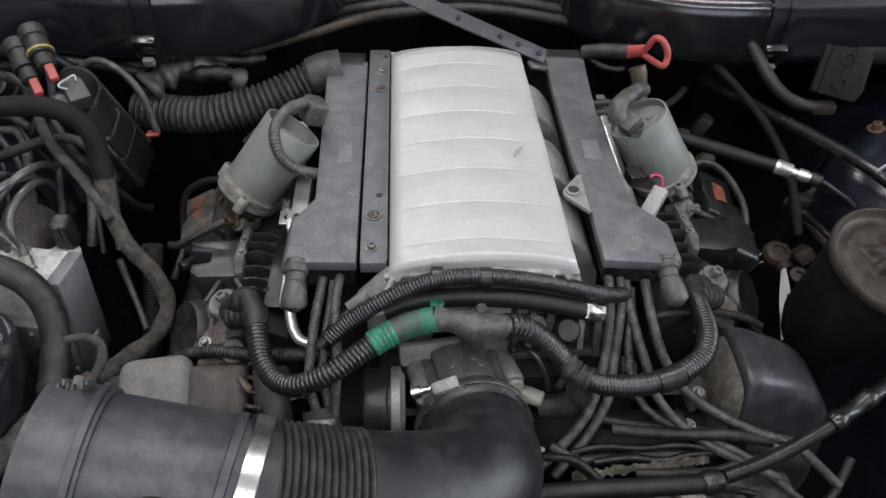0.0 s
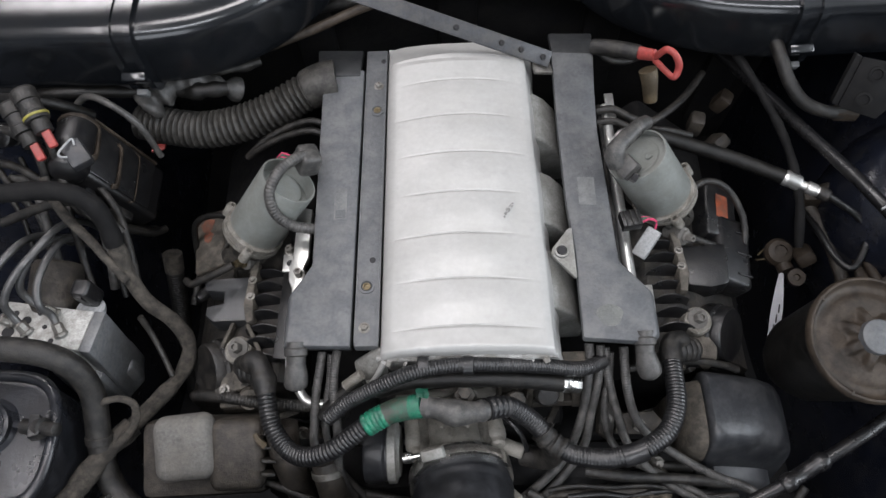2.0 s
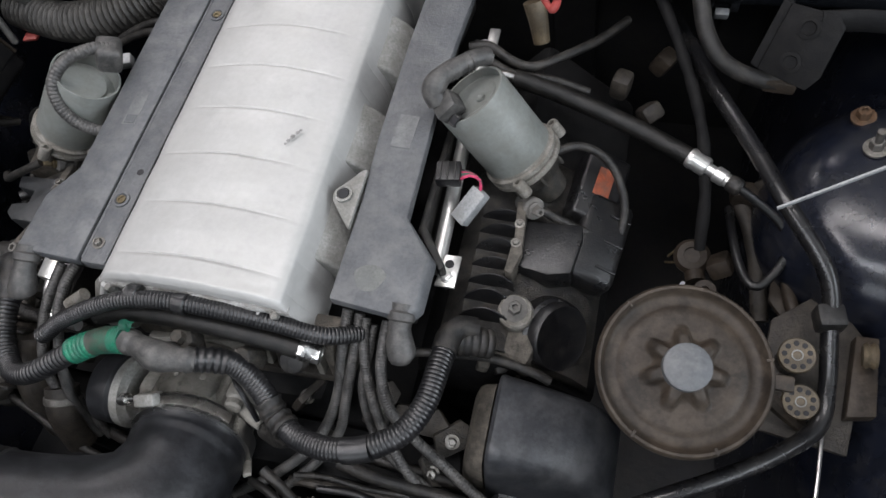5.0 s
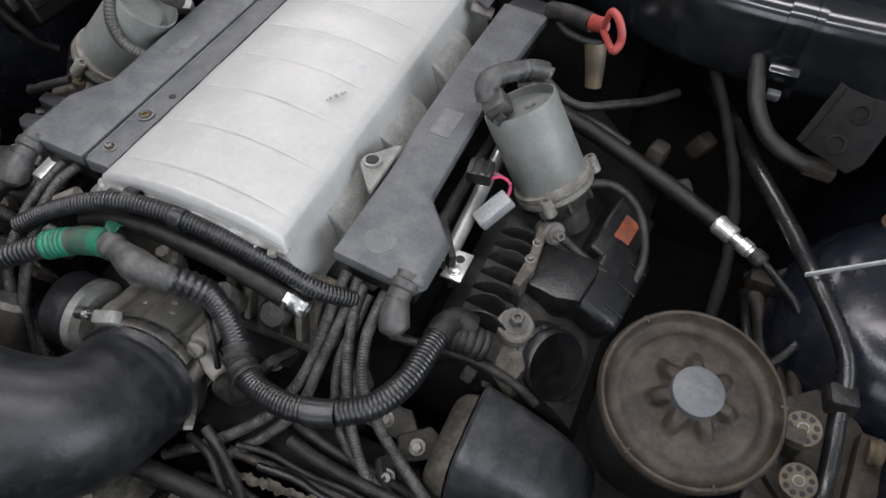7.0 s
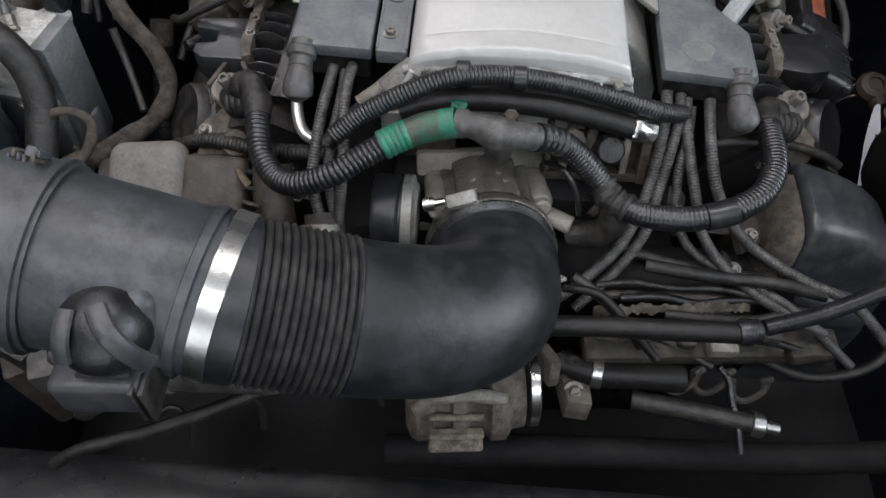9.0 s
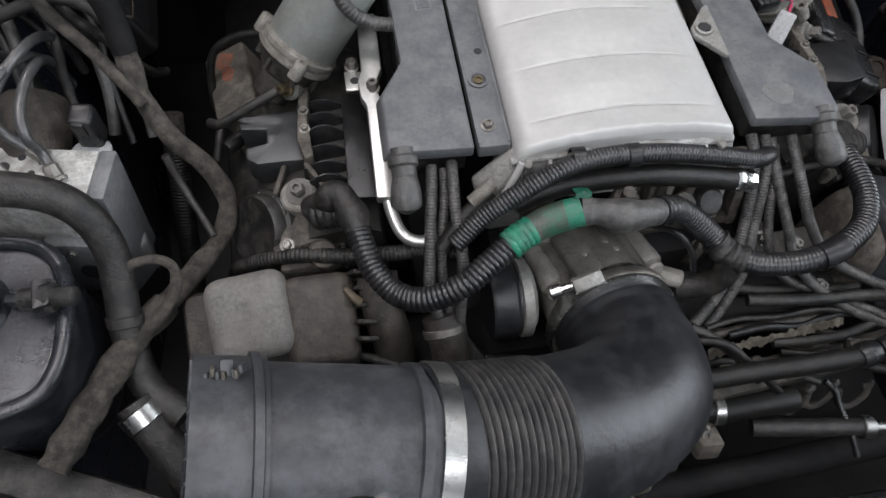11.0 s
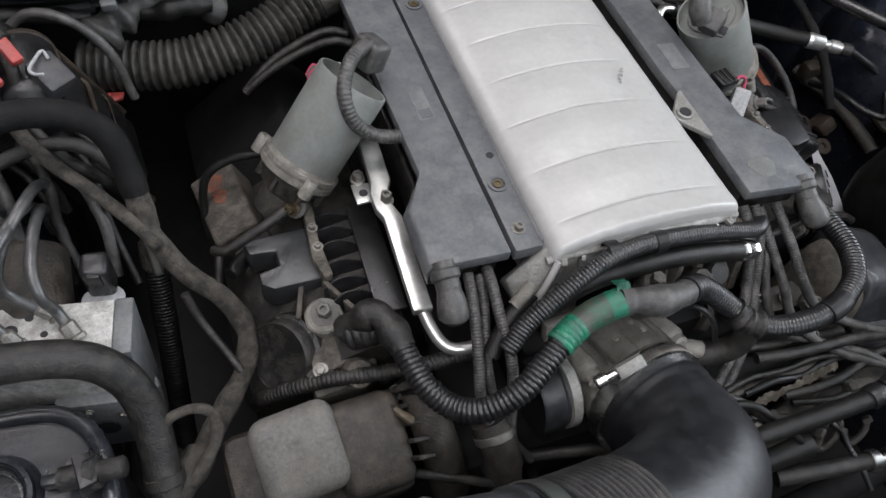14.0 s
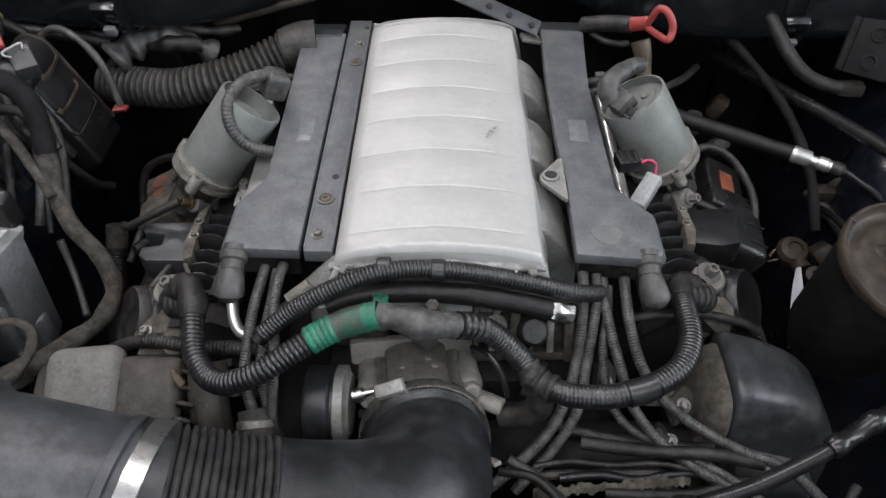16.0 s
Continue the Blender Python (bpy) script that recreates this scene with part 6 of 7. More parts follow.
for k in range(4):
    single("bulkhead_hose", sweep([(-0.4, 1.1 + 0.012 * k, 0.93 + 0.01 * k), (-0.28, 1.1 + 0.01 * k, 0.955 + 0.01 * k), (-0.16, 1.1 + 0.012 * k, 0.985 + 0.011 * k), (0.0, 1.1 + 0.012 * k, 1.005 + 0.011 * k), (0.14, 1.1 + 0.01 * k, 0.99 + 0.012 * k), (0.27, 1.09 + 0.012 * k, 0.96 + 0.011 * k), (0.42, 1.08, 0.92 + 0.008 * k)], 0.0085, 12), RUBBERDUST, (0, 1.1, 0.98), "dusty black hose along the bulkhead", "hose", "bulkhead hoses")
bar = thing("strut_bar", (0.03, 0.985, 1.03), "flat dark steel strap across the rear of the manifold", "brace")
d = Vector((0.118, 0.968, 0.998)) - Vector((-0.2, 1.0, 1.13))
m = axis_frame((Vector((0.118, 0.968, 0.998)) + Vector((-0.2, 1.0, 1.13))) / 2, d, (0, -0.7, 1))
part("strap", block(m, (0.021, 0.004, d.length), 0.001), STRAP, bar)
for f in (0.47, 0.38, 0.3, 0.12):
    q = m @ Vector((0.0, 0.002, d.length * f))
    part("rivet", lathe([(0.004, 0), (0.0035, 0.002), (0.0015, 0.0025), (0, 0.0015)], q, m.to_3x3() @ Vector((0, 1, 0)), 12), BODYDIRTY, bar)
part("foot", block(pose(0.108, 0.962, 0.988, 0, 15, 10), (0.026, 0.018, 0.006), 0.002), STEEL, bar)

# ---- dipstick ----
dp = thing("dipstick", (0.255, 0.93, 1.0), "red-handled dipstick in an oily tan tube", "dipstick")
part("neck", sweep([(0.178, 0.997, 0.988), (0.205, 0.983, 0.998), (0.232, 0.967, 1.005)], 0.0105, 16), BLACKDUST, dp, "dusty black collar")
part("handle_root", sweep([(0.23, 0.968, 1.005), (0.24, 0.96, 1.01), (0.248, 0.952, 1.016)], lambda f: 0.0095 - 0.0015 * f, 14, 0.002, flat=0.75), RED, dp)
loop = [(0.2475, 0.951, 1.013), (0.2495, 0.944, 1.027), (0.2535, 0.937, 1.0415), (0.262, 0.931, 1.041), (0.2695, 0.9262, 1.03), (0.2712, 0.9235, 1.019), (0.267, 0.92, 1.0105), (0.259, 0.9305, 1.01), (0.2475, 0.949, 1.011)]
part("handle", sweep(loop, 0.0044, 12, 0.002, flat=0.75), RED, dp, "red plastic loop handle")
part("tube", sweep([(0.243, 0.95, 0.992), (0.247, 0.944, 0.98), (0.25, 0.94, 0.965), (0.253, 0.934, 0.95)], lambda f: 0.012 - 0.003 * f, 16), TAN, dp, "oily tan dipstick tube")
for pts, r, lab in (([(0.178, 0.915, 0.955), (0.2, 0.915, 0.958), (0.225, 0.905, 0.95), (0.25, 0.903, 0.945), (0.285, 0.93, 0.94), (0.315, 0.965, 0.93), (0.34, 1.0, 0.925)], 0.0052, "black pipe curved away from the cable cover"),
                    ([(0.178, 0.9, 0.95), (0.2, 0.9, 0.952), (0.23, 0.893, 0.942), (0.27, 0.9, 0.93), (0.31, 0.9, 0.915)], 0.0048, "thin black pipe behind the motor"),
                    ([(0.18, 1.0, 0.985), (0.2, 0.985, 0.975), (0.225, 0.99, 0.965), (0.24, 1.0, 0.96)], 0.0045, "thin black pipe beside the dipstick"),
                    ([(0.275, 0.793, 0.935), (0.31, 0.815, 0.932), (0.342, 0.812, 0.915), (0.362, 0.785, 0.893), (0.364, 0.755, 0.875), (0.355, 0.735, 0.862)], 0.0045, "black cable curved round the coil housing"),
                    ([(0.272, 0.752, 0.91), (0.295, 0.747, 0.902), (0.32, 0.742, 0.892), (0.345, 0.742, 0.88)], 0.0048, "dusty earth cable bolted to the valve cover")):
    single("thin_cable", sweep(pts, r, 12), RUBBERDUST, pts[0], lab, "cable")

# ---- refrigerant line ----
ac = thing("refrigerant_line", (0.4, 0.84, 0.92), "thick black refrigerant hose with bright fittings", "hose")
part("hose", sweep([(0.2307, 0.8868, 0.943), (0.2673, 0.8836, 0.9335), (0.3105, 0.875, 0.923), (0.3607, 0.86, 0.9145), (0.4, 0.843, 0.91), (0.424, 0.8305, 0.909)], 0.0096, 18), HOSE, ac)
part("end_elbow", sweep([(0.235, 0.8865, 0.942), (0.219, 0.886, 0.948), (0.205, 0.88, 0.95), (0.198, 0.868, 0.943)], 0.0055, 12), BAND, ac)
D = Vector((0.062, -0.036, -0.004)).normalized()
p0 = Vector((0.42, 0.8325, 0.9095))
part("ferrule", lathe([(0.0099, 0), (0.0108, 0.002), (0.0108, 0.006), (0.0102, 0.007), (0.0102, 0.02), (0.0092, 0.022)], p0, D, 10), CHROME, ac, "bright crimped ferrule")
part("fitting", lathe([(0.0062, 0), (0.0062, 0.01), (0.0085, 0.011), (0.0085, 0.022), (0.007, 0.023), (0.0075, 0.03)], p0 + D * 0.02, D, 12), CHROME, ac, "bright screw fitting")
part("pipe", sweep([p0 + D * 0.046, p0 + D * 0.06, (0.4926, 0.7946, 0.8950), (0.5126, 0.7839, 0.8850), (0.5254, 0.7680, 0.8730), (0.5220, 0.7494, 0.8650), (0.5065, 0.7260, 0.8600), (0.4941, 0.7220, 0.8600), (0.4835, 0.7451, 0.8550), (0.4762, 0.7833, 0.8500), (0.4746, 0.8267, 0.8300)], 0.0046, 14), BLACK, ac)
part("grip", lathe([(0.0075, 0), (0.009, 0.003), (0.009, 0.012), (0.0065, 0.015)], p0 + D * 0.046, D, 14), BLACKDUST, ac)
rd = thing("black_pipe", (0.48, 0.8, 0.97), "glossy black pipe running down past the strut tower", "pipe")
part("pipe", sweep([(0.37, 1.04, 0.925), (0.41, 0.955, 0.936), (0.447, 0.87, 0.948), (0.476, 0.812, 0.954), (0.503, 0.757, 0.956), (0.535, 0.715, 0.94), (0.548, 0.69, 0.925), (0.552, 0.66, 0.905), (0.556, 0.62, 0.885), (0.55, 0.585, 0.88), (0.52, 0.555, 0.888), (0.478, 0.525, 0.898), (0.43, 0.497, 0.905), (0.38, 0.47, 0.9), (0.33, 0.445, 0.89), (0.27, 0.42, 0.88), (0.22, 0.405, 0.875)], lambda f: 0.0084 - 0.0012 * f, 16), GLOSS, rd)
part("block", block(pose(0.549, 0.672, 0.915, 0, 0, 10), (0.024, 0.022, 0.022), 0.004), BLACKDUST, rd, "dusty plastic pipe block")
part("joint", lathe([(0.009, -0.01), (0.0105, -0.009), (0.0105, -0.003), (0.0118, -0.002), (0.0118, 0.005), (0.0095, 0.01)], (0.205, 0.4, 0.876), (-1, -0.2, 0.05), 18), BLACK, rd, "screwed pipe joint")
part("pipe", sweep([(0.205, 0.399, 0.876), (0.15, 0.399, 0.872), (0.09, 0.401, 0.866), (0.03, 0.4, 0.862), (-0.01, 0.4, 0.86)], 0.0092, 16), HOSE, rd)
part("coupling", lathe([(0.0075, -0.03), (0.01, -0.026), (0.01, -0.016), (0.0085, -0.014), (0.0085, 0.014), (0.01, 0.016), (0.01, 0.026), (0.0075, 0.03)], (0.36, 0.46, 0.897), (0.85, 0.45, 0.12), 16), GLOSS, rd)

# ---- dark hoses and dusty mounts between the engine and the strut tower ----
for pts, r in (([(0.345, 1.04, 0.985), (0.372, 0.985, 0.972), (0.4, 0.925, 0.955), (0.425, 0.868, 0.93), (0.44, 0.81, 0.895), (0.445, 0.76, 0.85)], 0.006),):
    single("wing_loom", sweep(pts, r, 14, 0.004, wobble=0.2), MATT, pts[0], "dark dusty hose that drops from under the air duct", "hose", "wing looms")
em = thing("engine_mount", (0.47, 0.74, 0.8), "dusty brown engine mount castings beside the strut tower", "engine mount")
part("plate", prism([(0.5212, 0.7615), (0.5486, 0.7367), (0.5747, 0.7131), (0.5669, 0.6875), (0.5386, 0.6915), (0.5168, 0.7218)], 0.829, 0.835, 0.0015), LIDGREY, em, "dusty pressed plate")
q = Vector((0.5472, 0.7170, 0.8352))
part("plate_hole", lathe([(0.007, 0), (0.007, 0.0008), (0, 0.0008)], q, (0, 0, 1), 18), INK, em)
for k, (pts, r) in enumerate((([(0.4807, 0.8639, 0.8200), (0.5021, 0.8036, 0.8150), (0.5107, 0.7522, 0.8100), (0.5172, 0.7116, 0.8000)], 0.009), ([(0.5310, 0.7539, 0.8400), (0.5364, 0.7157, 0.8420), (0.5513, 0.6808, 0.8450)], 0.006), ([(0.5310, 0.7566, 0.8600), (0.5505, 0.7383, 0.8650), (0.5690, 0.7177, 0.8700)], 0.004))):
    part("stay", sweep(pts, r, 10, 0.005, wobble=0.2), (BROWN, LIDGREY, RUBBERDUST)[k], em)
for k, (x, y, z) in enumerate([(0.4912, 0.8476, 0.8300), (0.5148, 0.8555, 0.8400), (0.4744, 0.7719, 0.8000), (0.3785, 0.9485, 0.8300), (0.3863, 1.0021, 0.8600), (0.3414, 0.9621, 0.8600)]):
    part("lump", block(pose(x, y, z, 25 * k, 17 * k, 40 * k), (0.032, 0.022, 0.026), 0.006, 2), (LIDGREY, BROWN)[k % 2], em)

# ---- steering fluid reservoir ----
rs = thing("steering_reservoir", (0.425, 0.578, 0.9), "dusty brown-grey steering fluid reservoir with a fluted cap", "reservoir")
C, A = (0.4235, 0.578, 0.982), Vector((0.06, -0.2, 0.97))
part("bowl", lathe([(0.042, -0.16), (0.053, -0.13), (0.06, -0.05), (0.0635, -0.012), (0.0635, -0.0055)], C, A, 40), HOSE, rs, "dark dusty bowl")
part("lid", lathe([(0.063, -0.006), (0.067, -0.004), (0.0678, 0.001), (0.067, 0.0045), (0.0655, 0.0062), (0.0635, 0.0062), (0.062, 0.0035), (0.0605, -0.001), (0.0575, -0.0032), (0.053, -0.0036), (0.05, -0.0026), (0.048, -0.0008), (0.042, 0.0002), (0.036, 0.0005), (0.0, 0.0005)], C, A, 64), LIDGREY, rs, "round brown-grey lid")
m = axis_frame(C, A)
bm = bmesh.new()
rings = []
for i in range(13):
    r = 0.015 + 0.023 * i / 12
    row = []
    for k in range(112):
        a = 2 * math.pi * k / 112
        wave = 0.5 + 0.5 * math.cos(7 * a + 0.4)
        reach = 0.0265 + 0.0105 * wave * wave * (3 - 2 * wave)
        g = max(0.0, min(1.0, (reach - r) / 0.0135))
        row.append(bm.verts.new(m @ Vector((r * math.cos(a), r * math.sin(a), 0.0002 + 0.0105 * g * g * (3 - 2 * g) + 0.002 * max(0.0, 1 - (r - 0.015) / 0.008)))))
    rings.append(row)
for ra, rb2 in zip(rings, rings[1:]):
    for k in range(112):
        bm.faces.new((ra[k], ra[(k + 1) % 112], rb2[(k + 1) % 112], rb2[k]))
part("cap", bm, LIDGREY, rs, "star-shaped grip of the cap")
part("cap_disc", lathe([(0.0185, 0.01), (0.0182, 0.0185), (0.0165, 0.0195), (0.0, 0.0198)], C, A, 36), COVER, rs, "flat dark centre disc")
for a in (0.3, 2.4, 4.2, 5.2):
    part("lid_notch", block(m @ pose(0.064 * math.cos(a), 0.064 * math.sin(a), 0.0055, 0, 0, math.degrees(a)), (0.006, 0.0025, 0.0022), 0.0006), LIDGREY, rs)
part("lid_tab", block(m @ pose(0.073, 0.004, 0.0, 0, 0, 0), (0.016, 0.012, 0.008), 0.002), LIDGREY, rs)
nk = thing("bleed_union", (0.445, 0.77, 0.78), "dusty round hose union with a wire clip", "hose union")
part("stalk", sweep([(0.452, 0.755, 0.785), (0.447, 0.778, 0.785), (0.444, 0.785, 0.78)], 0.011, 16), LIDGREY, nk)
part("knob", lathe([(0.014, -0.01), (0.019, -0.006), (0.02, 0.004), (0.016, 0.01), (0.009, 0.012), (0.009, 0.009), (0, 0.009)], (0.445, 0.783, 0.79), (-0.1, -0.3, 1), 24), LIDGREY, nk)
part("wire_clip", sweep([(0.42, 0.785, 0.78), (0.428, 0.79, 0.788), (0.436, 0.785, 0.784), (0.428, 0.778, 0.782), (0.418, 0.78, 0.775)], 0.0016, 6), BRASS, nk)
part("ear", lathe([(0.012, 0), (0.012, 0.006), (0.005, 0.007), (0.004, 0.003), (0, 0.003)], (0.462, 0.745, 0.785), (-0.1, -0.3, 1), 20), LIDGREY, nk)
for x, y, z in ((0.524, 0.634, 0.912), (0.534, 0.602, 0.886)):
    gd = thing("drilled_disc", (x, y, z), "dusty plastic disc with a ring of holes and a bright centre", "fastener", "drilled discs")
    A2 = Vector((-0.1, -0.25, 0.95))
    m = axis_frame((x, y, z), A2)
    part("disc", lathe([(0.0145, -0.012), (0.0155, 0), (0.0145, 0.002), (0, 0.002)], (x, y, z), A2, 28), TAN, gd)
    part("eye", lathe([(0.0048, 0.002), (0.0048, 0.0032), (0.0038, 0.0032), (0.0036, 0.002)], (x, y, z), A2, 18, closed=False), CASTGREY, gd, "bright steel eye")
    for k in range(9):
        a = 2 * math.pi * k / 9
        part("hole", lathe([(0.0026, 0), (0.0021, 0.0006), (0, 0.0006)], m @ Vector((0.0103 * math.cos(a), 0.0103 * math.sin(a), 0.0018)), A2, 10), INK, gd)
    part("post", sweep([m @ Vector((0, 0, -0.01)), m @ Vector((0, 0, -0.08))], 0.012, 14), CASTDARK, gd)
mb = thing("mounting_bracket", (0.55, 0.64, 0.85), "dusty pressed steel bracket beside the reservoir", "bracket")
part("plate", prism([(0.5, 0.58), (0.58, 0.57), (0.6, 0.68), (0.565, 0.73), (0.515, 0.69)], 0.852, 0.858, 0.002), BROWN, mb)
part("arm", sweep([(0.49, 0.62, 0.9), (0.51, 0.6, 0.885), (0.54, 0.59, 0.86)], 0.007, 8), LIDGREY, mb)
part("flange", prism([(0.575, 0.6), (0.6, 0.605), (0.605, 0.68), (0.585, 0.68)], 0.857, 0.872, 0.002), LIDGREY, mb)
part("stay", sweep([(0.557, 0.595, 0.87), (0.556, 0.55, 0.86), (0.553, 0.5, 0.85)], 0.002, 8), BAND, mb, "thin bright stay rod")
part("spring_coil", lathe([(0.01, 0), (0.012, 0.003), (0.01, 0.006), (0.012, 0.009), (0.01, 0.012)], (0.585, 0.655, 0.885), (1, 0, 0.2), 14), TAN, mb)

# ---- strut tower ----
st = thing("strut_tower", (0.6, 0.82, 0.9), "dark blue painted strut tower with rusty nuts", "car part")
prof = [(0.135, -0.2), (0.13, -0.06), (0.118, -0.02), (0.1, 0.008), (0.075, 0.022), (0.045, 0.026), (0.0, 0.026)]
part("dome", lathe(prof, (0.62, 0.81, 0.91), (-0.12, -0.1, 1), 48), BODY, st, "dark blue painted dome")
for x, y, mt in ((0.577, 0.886, RUST), (0.5845, 0.8445, STEEL)):
    part("nut", hexagon(0.0068, 0.012, (x, y, 0.929 if mt is RUST else 0.936), (-0.2, 0, 1), 1.7), mt, st, "rusty flange nut" if mt is RUST else "dark flange nut")
part("stud", sweep([(0.5845, 0.8445, 0.936), (0.5805, 0.8445, 0.962)], 0.0038, 10), STEEL, st)
bk = thing("wing_bracket", (0.52, 0.95, 0.93), "black pressed bracket with two holes", "bracket")
WB = axis_frame((0.4955, 0.886, 1.018), (-0.3, -0.75, 0.58))
part("plate", prism([(-0.026, -0.03), (0.02, -0.034), (0.027, -0.02), (0.027, 0.026), (0.018, 0.034), (-0.022, 0.032)], -0.0025, 0.0025, 0.0012, WB), MATT, bk)
part("flange", prism([(-0.026, -0.03), (-0.022, 0.032), (-0.03, 0.034), (-0.034, -0.028)], -0.016, 0.001, 0.0012, WB), MATT, bk)
for dx, dy in ((0.0, 0.017), (-0.002, -0.015)):
    part("hole_rim", lathe([(0.0095, 0), (0.0095, 0.0015), (0.0065, 0.002), (0.0055, 0.0004), (0, 0.0004)], WB @ Vector((dx, dy, 0.0026)), WB.to_3x3() @ Vector((0, 0, 1)), 20), MATT, bk)
part("arm", sweep([(0.505, 0.9, 1.035), (0.55, 0.91, 1.03), (0.62, 0.915, 1.02), (0.72, 0.92, 1.0)], 0.012, 12, flat=0.5), MATT, bk, "dark painted arm of the bracket")
wp = thing("wing_hose", (0.45, 0.93, 0.96), "dusty grey hose clipped along the wing", "hose")
part("hose", sweep([(0.402, 0.985, 1.015), (0.408, 0.95, 1.006), (0.4155, 0.925, 0.994), (0.43, 0.906, 0.98), (0.448, 0.898, 0.97), (0.472, 0.8935, 0.9635), (0.49, 0.893, 0.9615)], 0.0085, 14), RUBBERDUST, wp)
part("clip", block(pose(0.492, 0.893, 0.9615, 0, 0, -4), (0.03, 0.017, 0.015), 0.003), LIDGREY, wp)
single("zip_tie", block(look((0.535, 0.765, 0.982), (0.492, 0.745, 0.968)) , (0.002, 0.0048, 0.1), 0.0004), PALE, (0.53, 0.765, 0.98), "white plastic zip tie", "zip tie")

# ---- paper tag ----
tg = thing("paper_tag", (0.41, 0.68, 0.795), "creased white paper tag with black print", "tag")
a, b = Vector((0.437, 0.745, 0.8)), Vector((0.398, 0.628, 0.795))
wv = Vector((0.5, -0.22, 0.55)).normalized()
bm = bmesh.new()
grid = []
for i in range(9):
    f = i / 8
    wd = 0.0034 + 0.0052 * min(1, f * 2.2)
    row = []
    for j in range(4):
        g = j / 3 - 0.5
        row.append(bm.verts.new(a.lerp(b, f) + wv * wd * 2 * g + Vector((-0.4, 0.2, 0.9)) * 0.002 * math.sin(f * 7 + j)))
    grid.append(row)
for r0, r1 in zip(grid, grid[1:]):
    for j in range(3):
        bm.faces.new((r0[j], r0[j + 1], r1[j + 1], r1[j]))
bmesh.ops.solidify(bm, geom=bm.faces[:], thickness=0.0006)
part("paper", bm, PAPER, tg)
for k in range(4):
    q = a.lerp(b, 0.45 + 0.12 * k) + Vector((-0.4, 0.2, 0.9)) * 0.0026
    part("print_bar", block(axis_frame(q + wv * (0.0035 - 0.0022 * k), (b - a).normalized(), wv.cross(b - a)), (0.0016, 0.0007, 0.012), 0.0), INK, tg)

# ---- black timing housing ----
ch = thing("timing_housing", (0.32, 0.52, 0.85), "black plastic timing housing with a dusty brown flank", "engine cover")


def shell_loft(prof, stations, pivot):
    """Carries a section (x, z) along y; each station is (y, lift, how far it keeps its width from the pivot)."""
    bm = bmesh.new()
    rows = []
    for y, lift, wide in stations:
        rows.append([bm.verts.new((pivot + (x - pivot) * wide, y + 0.0012 * noise.noise((x * 30, y * 30, z * 30)), z + lift)) for x, z in prof])
    n = len(prof)
    for a, b in zip(rows, rows[1:]):
        for i in range(n):
            bm.faces.new((a[i], a[(i + 1) % n], b[(i + 1) % n], b[i]))
    bm.faces.new(rows[0])
    bm.faces.new(rows[-1])
    return bm


prof = [(0.272, 0.7), (0.272, 0.884), (0.2732, 0.8915), (0.277, 0.8945), (0.29, 0.8905), (0.31, 0.8835), (0.33, 0.8745), (0.348, 0.864), (0.364, 0.8515), (0.377, 0.837), (0.386, 0.82), (0.391, 0.798), (0.392, 0.77), (0.39, 0.7)]
rows_y = [(0.58, -0.012, 0.97), (0.575, -0.004, 0.99), (0.566, 0.0, 1.0), (0.545, 0.0005, 1.0), (0.52, 0.0, 1.0), (0.507, -0.0015, 1.0), (0.5005, -0.0055, 0.998), (0.4965, -0.012, 0.995), (0.492, -0.024, 0.985), (0.487, -0.04, 0.97), (0.482, -0.06, 0.95), (0.479, -0.085, 0.92)]
part("cover", shell_loft(prof, rows_y, 0.272), HOUSE, ch, "smooth rounded black cover", 50)
prof = [(0.244, 0.7), (0.244, 0.8), (0.2455, 0.825), (0.248, 0.848), (0.252, 0.866), (0.258, 0.8765), (0.2705, 0.884), (0.2705, 0.7)]
part("flank", shell_loft(prof, [(0.572, -0.008, 0.97), (0.564, 0.0, 1.0), (0.54, 0.001, 1.0), (0.515, -0.001, 1.0), (0.502, -0.004, 1.0), (0.494, -0.012, 0.98), (0.488, -0.03, 0.95), (0.484, -0.06, 0.9)], 0.27), SPECK, ch, "dusty brown flank")
part("ledge", shell_loft([(0.28, 0.7), (0.28, 0.822), (0.286, 0.829), (0.3, 0.827), (0.34, 0.812), (0.36, 0.798), (0.366, 0.78), (0.366, 0.7)], [(0.482, 0.0, 1.0), (0.468, -0.001, 1.0), (0.462, -0.006, 0.99), (0.458, -0.02, 0.96), (0.455, -0.05, 0.92)], 0.28), HOUSE, ch)
# ---- low clutter in front of the engine ----
lo = thing("front_bracket", (0.12, 0.4, 0.8), "pale oxidised cast bracket low in front of the engine", "bracket")
for k in range(6):
    part("casting", block(pose(0.1 + 0.035 * k, 0.415 + 0.006 * math.sin(k * 2.0), 0.822 + 0.006 * math.cos(k * 3), 10 * math.sin(k), 8 * math.cos(k * 2), 15 * math.sin(k * 3)), (0.022 + 0.01 * math.sin(k * 5), 0.012 + 0.006 * (k % 2), 0.016), 0.004), CASTDARK if k % 3 else CAST, lo)
part("arm", block(pose(0.2, 0.42, 0.8, 0, 0, 5), (0.24, 0.03, 0.02), 0.005), CASTDARK, lo)
al = thing("alternator", (0.02, 0.37, 0.75), "grimy alternator with a bright slip ring low beneath the intake hose", "alternator")
part("body", lathe([(0.03, -0.07), (0.04, -0.066), (0.045, -0.06), (0.045, -0.046), (0.039, -0.043), (0.039, -0.03), (0.047, -0.027), (0.047, -0.016), (0.04, -0.012), (0.04, 0.004), (0.046, 0.008), (0.046, 0.022), (0.036, 0.028), (0.034, 0.04)], (-0.012, 0.373, 0.768), (1, 0.1, 0), 36), DUSTY, al)
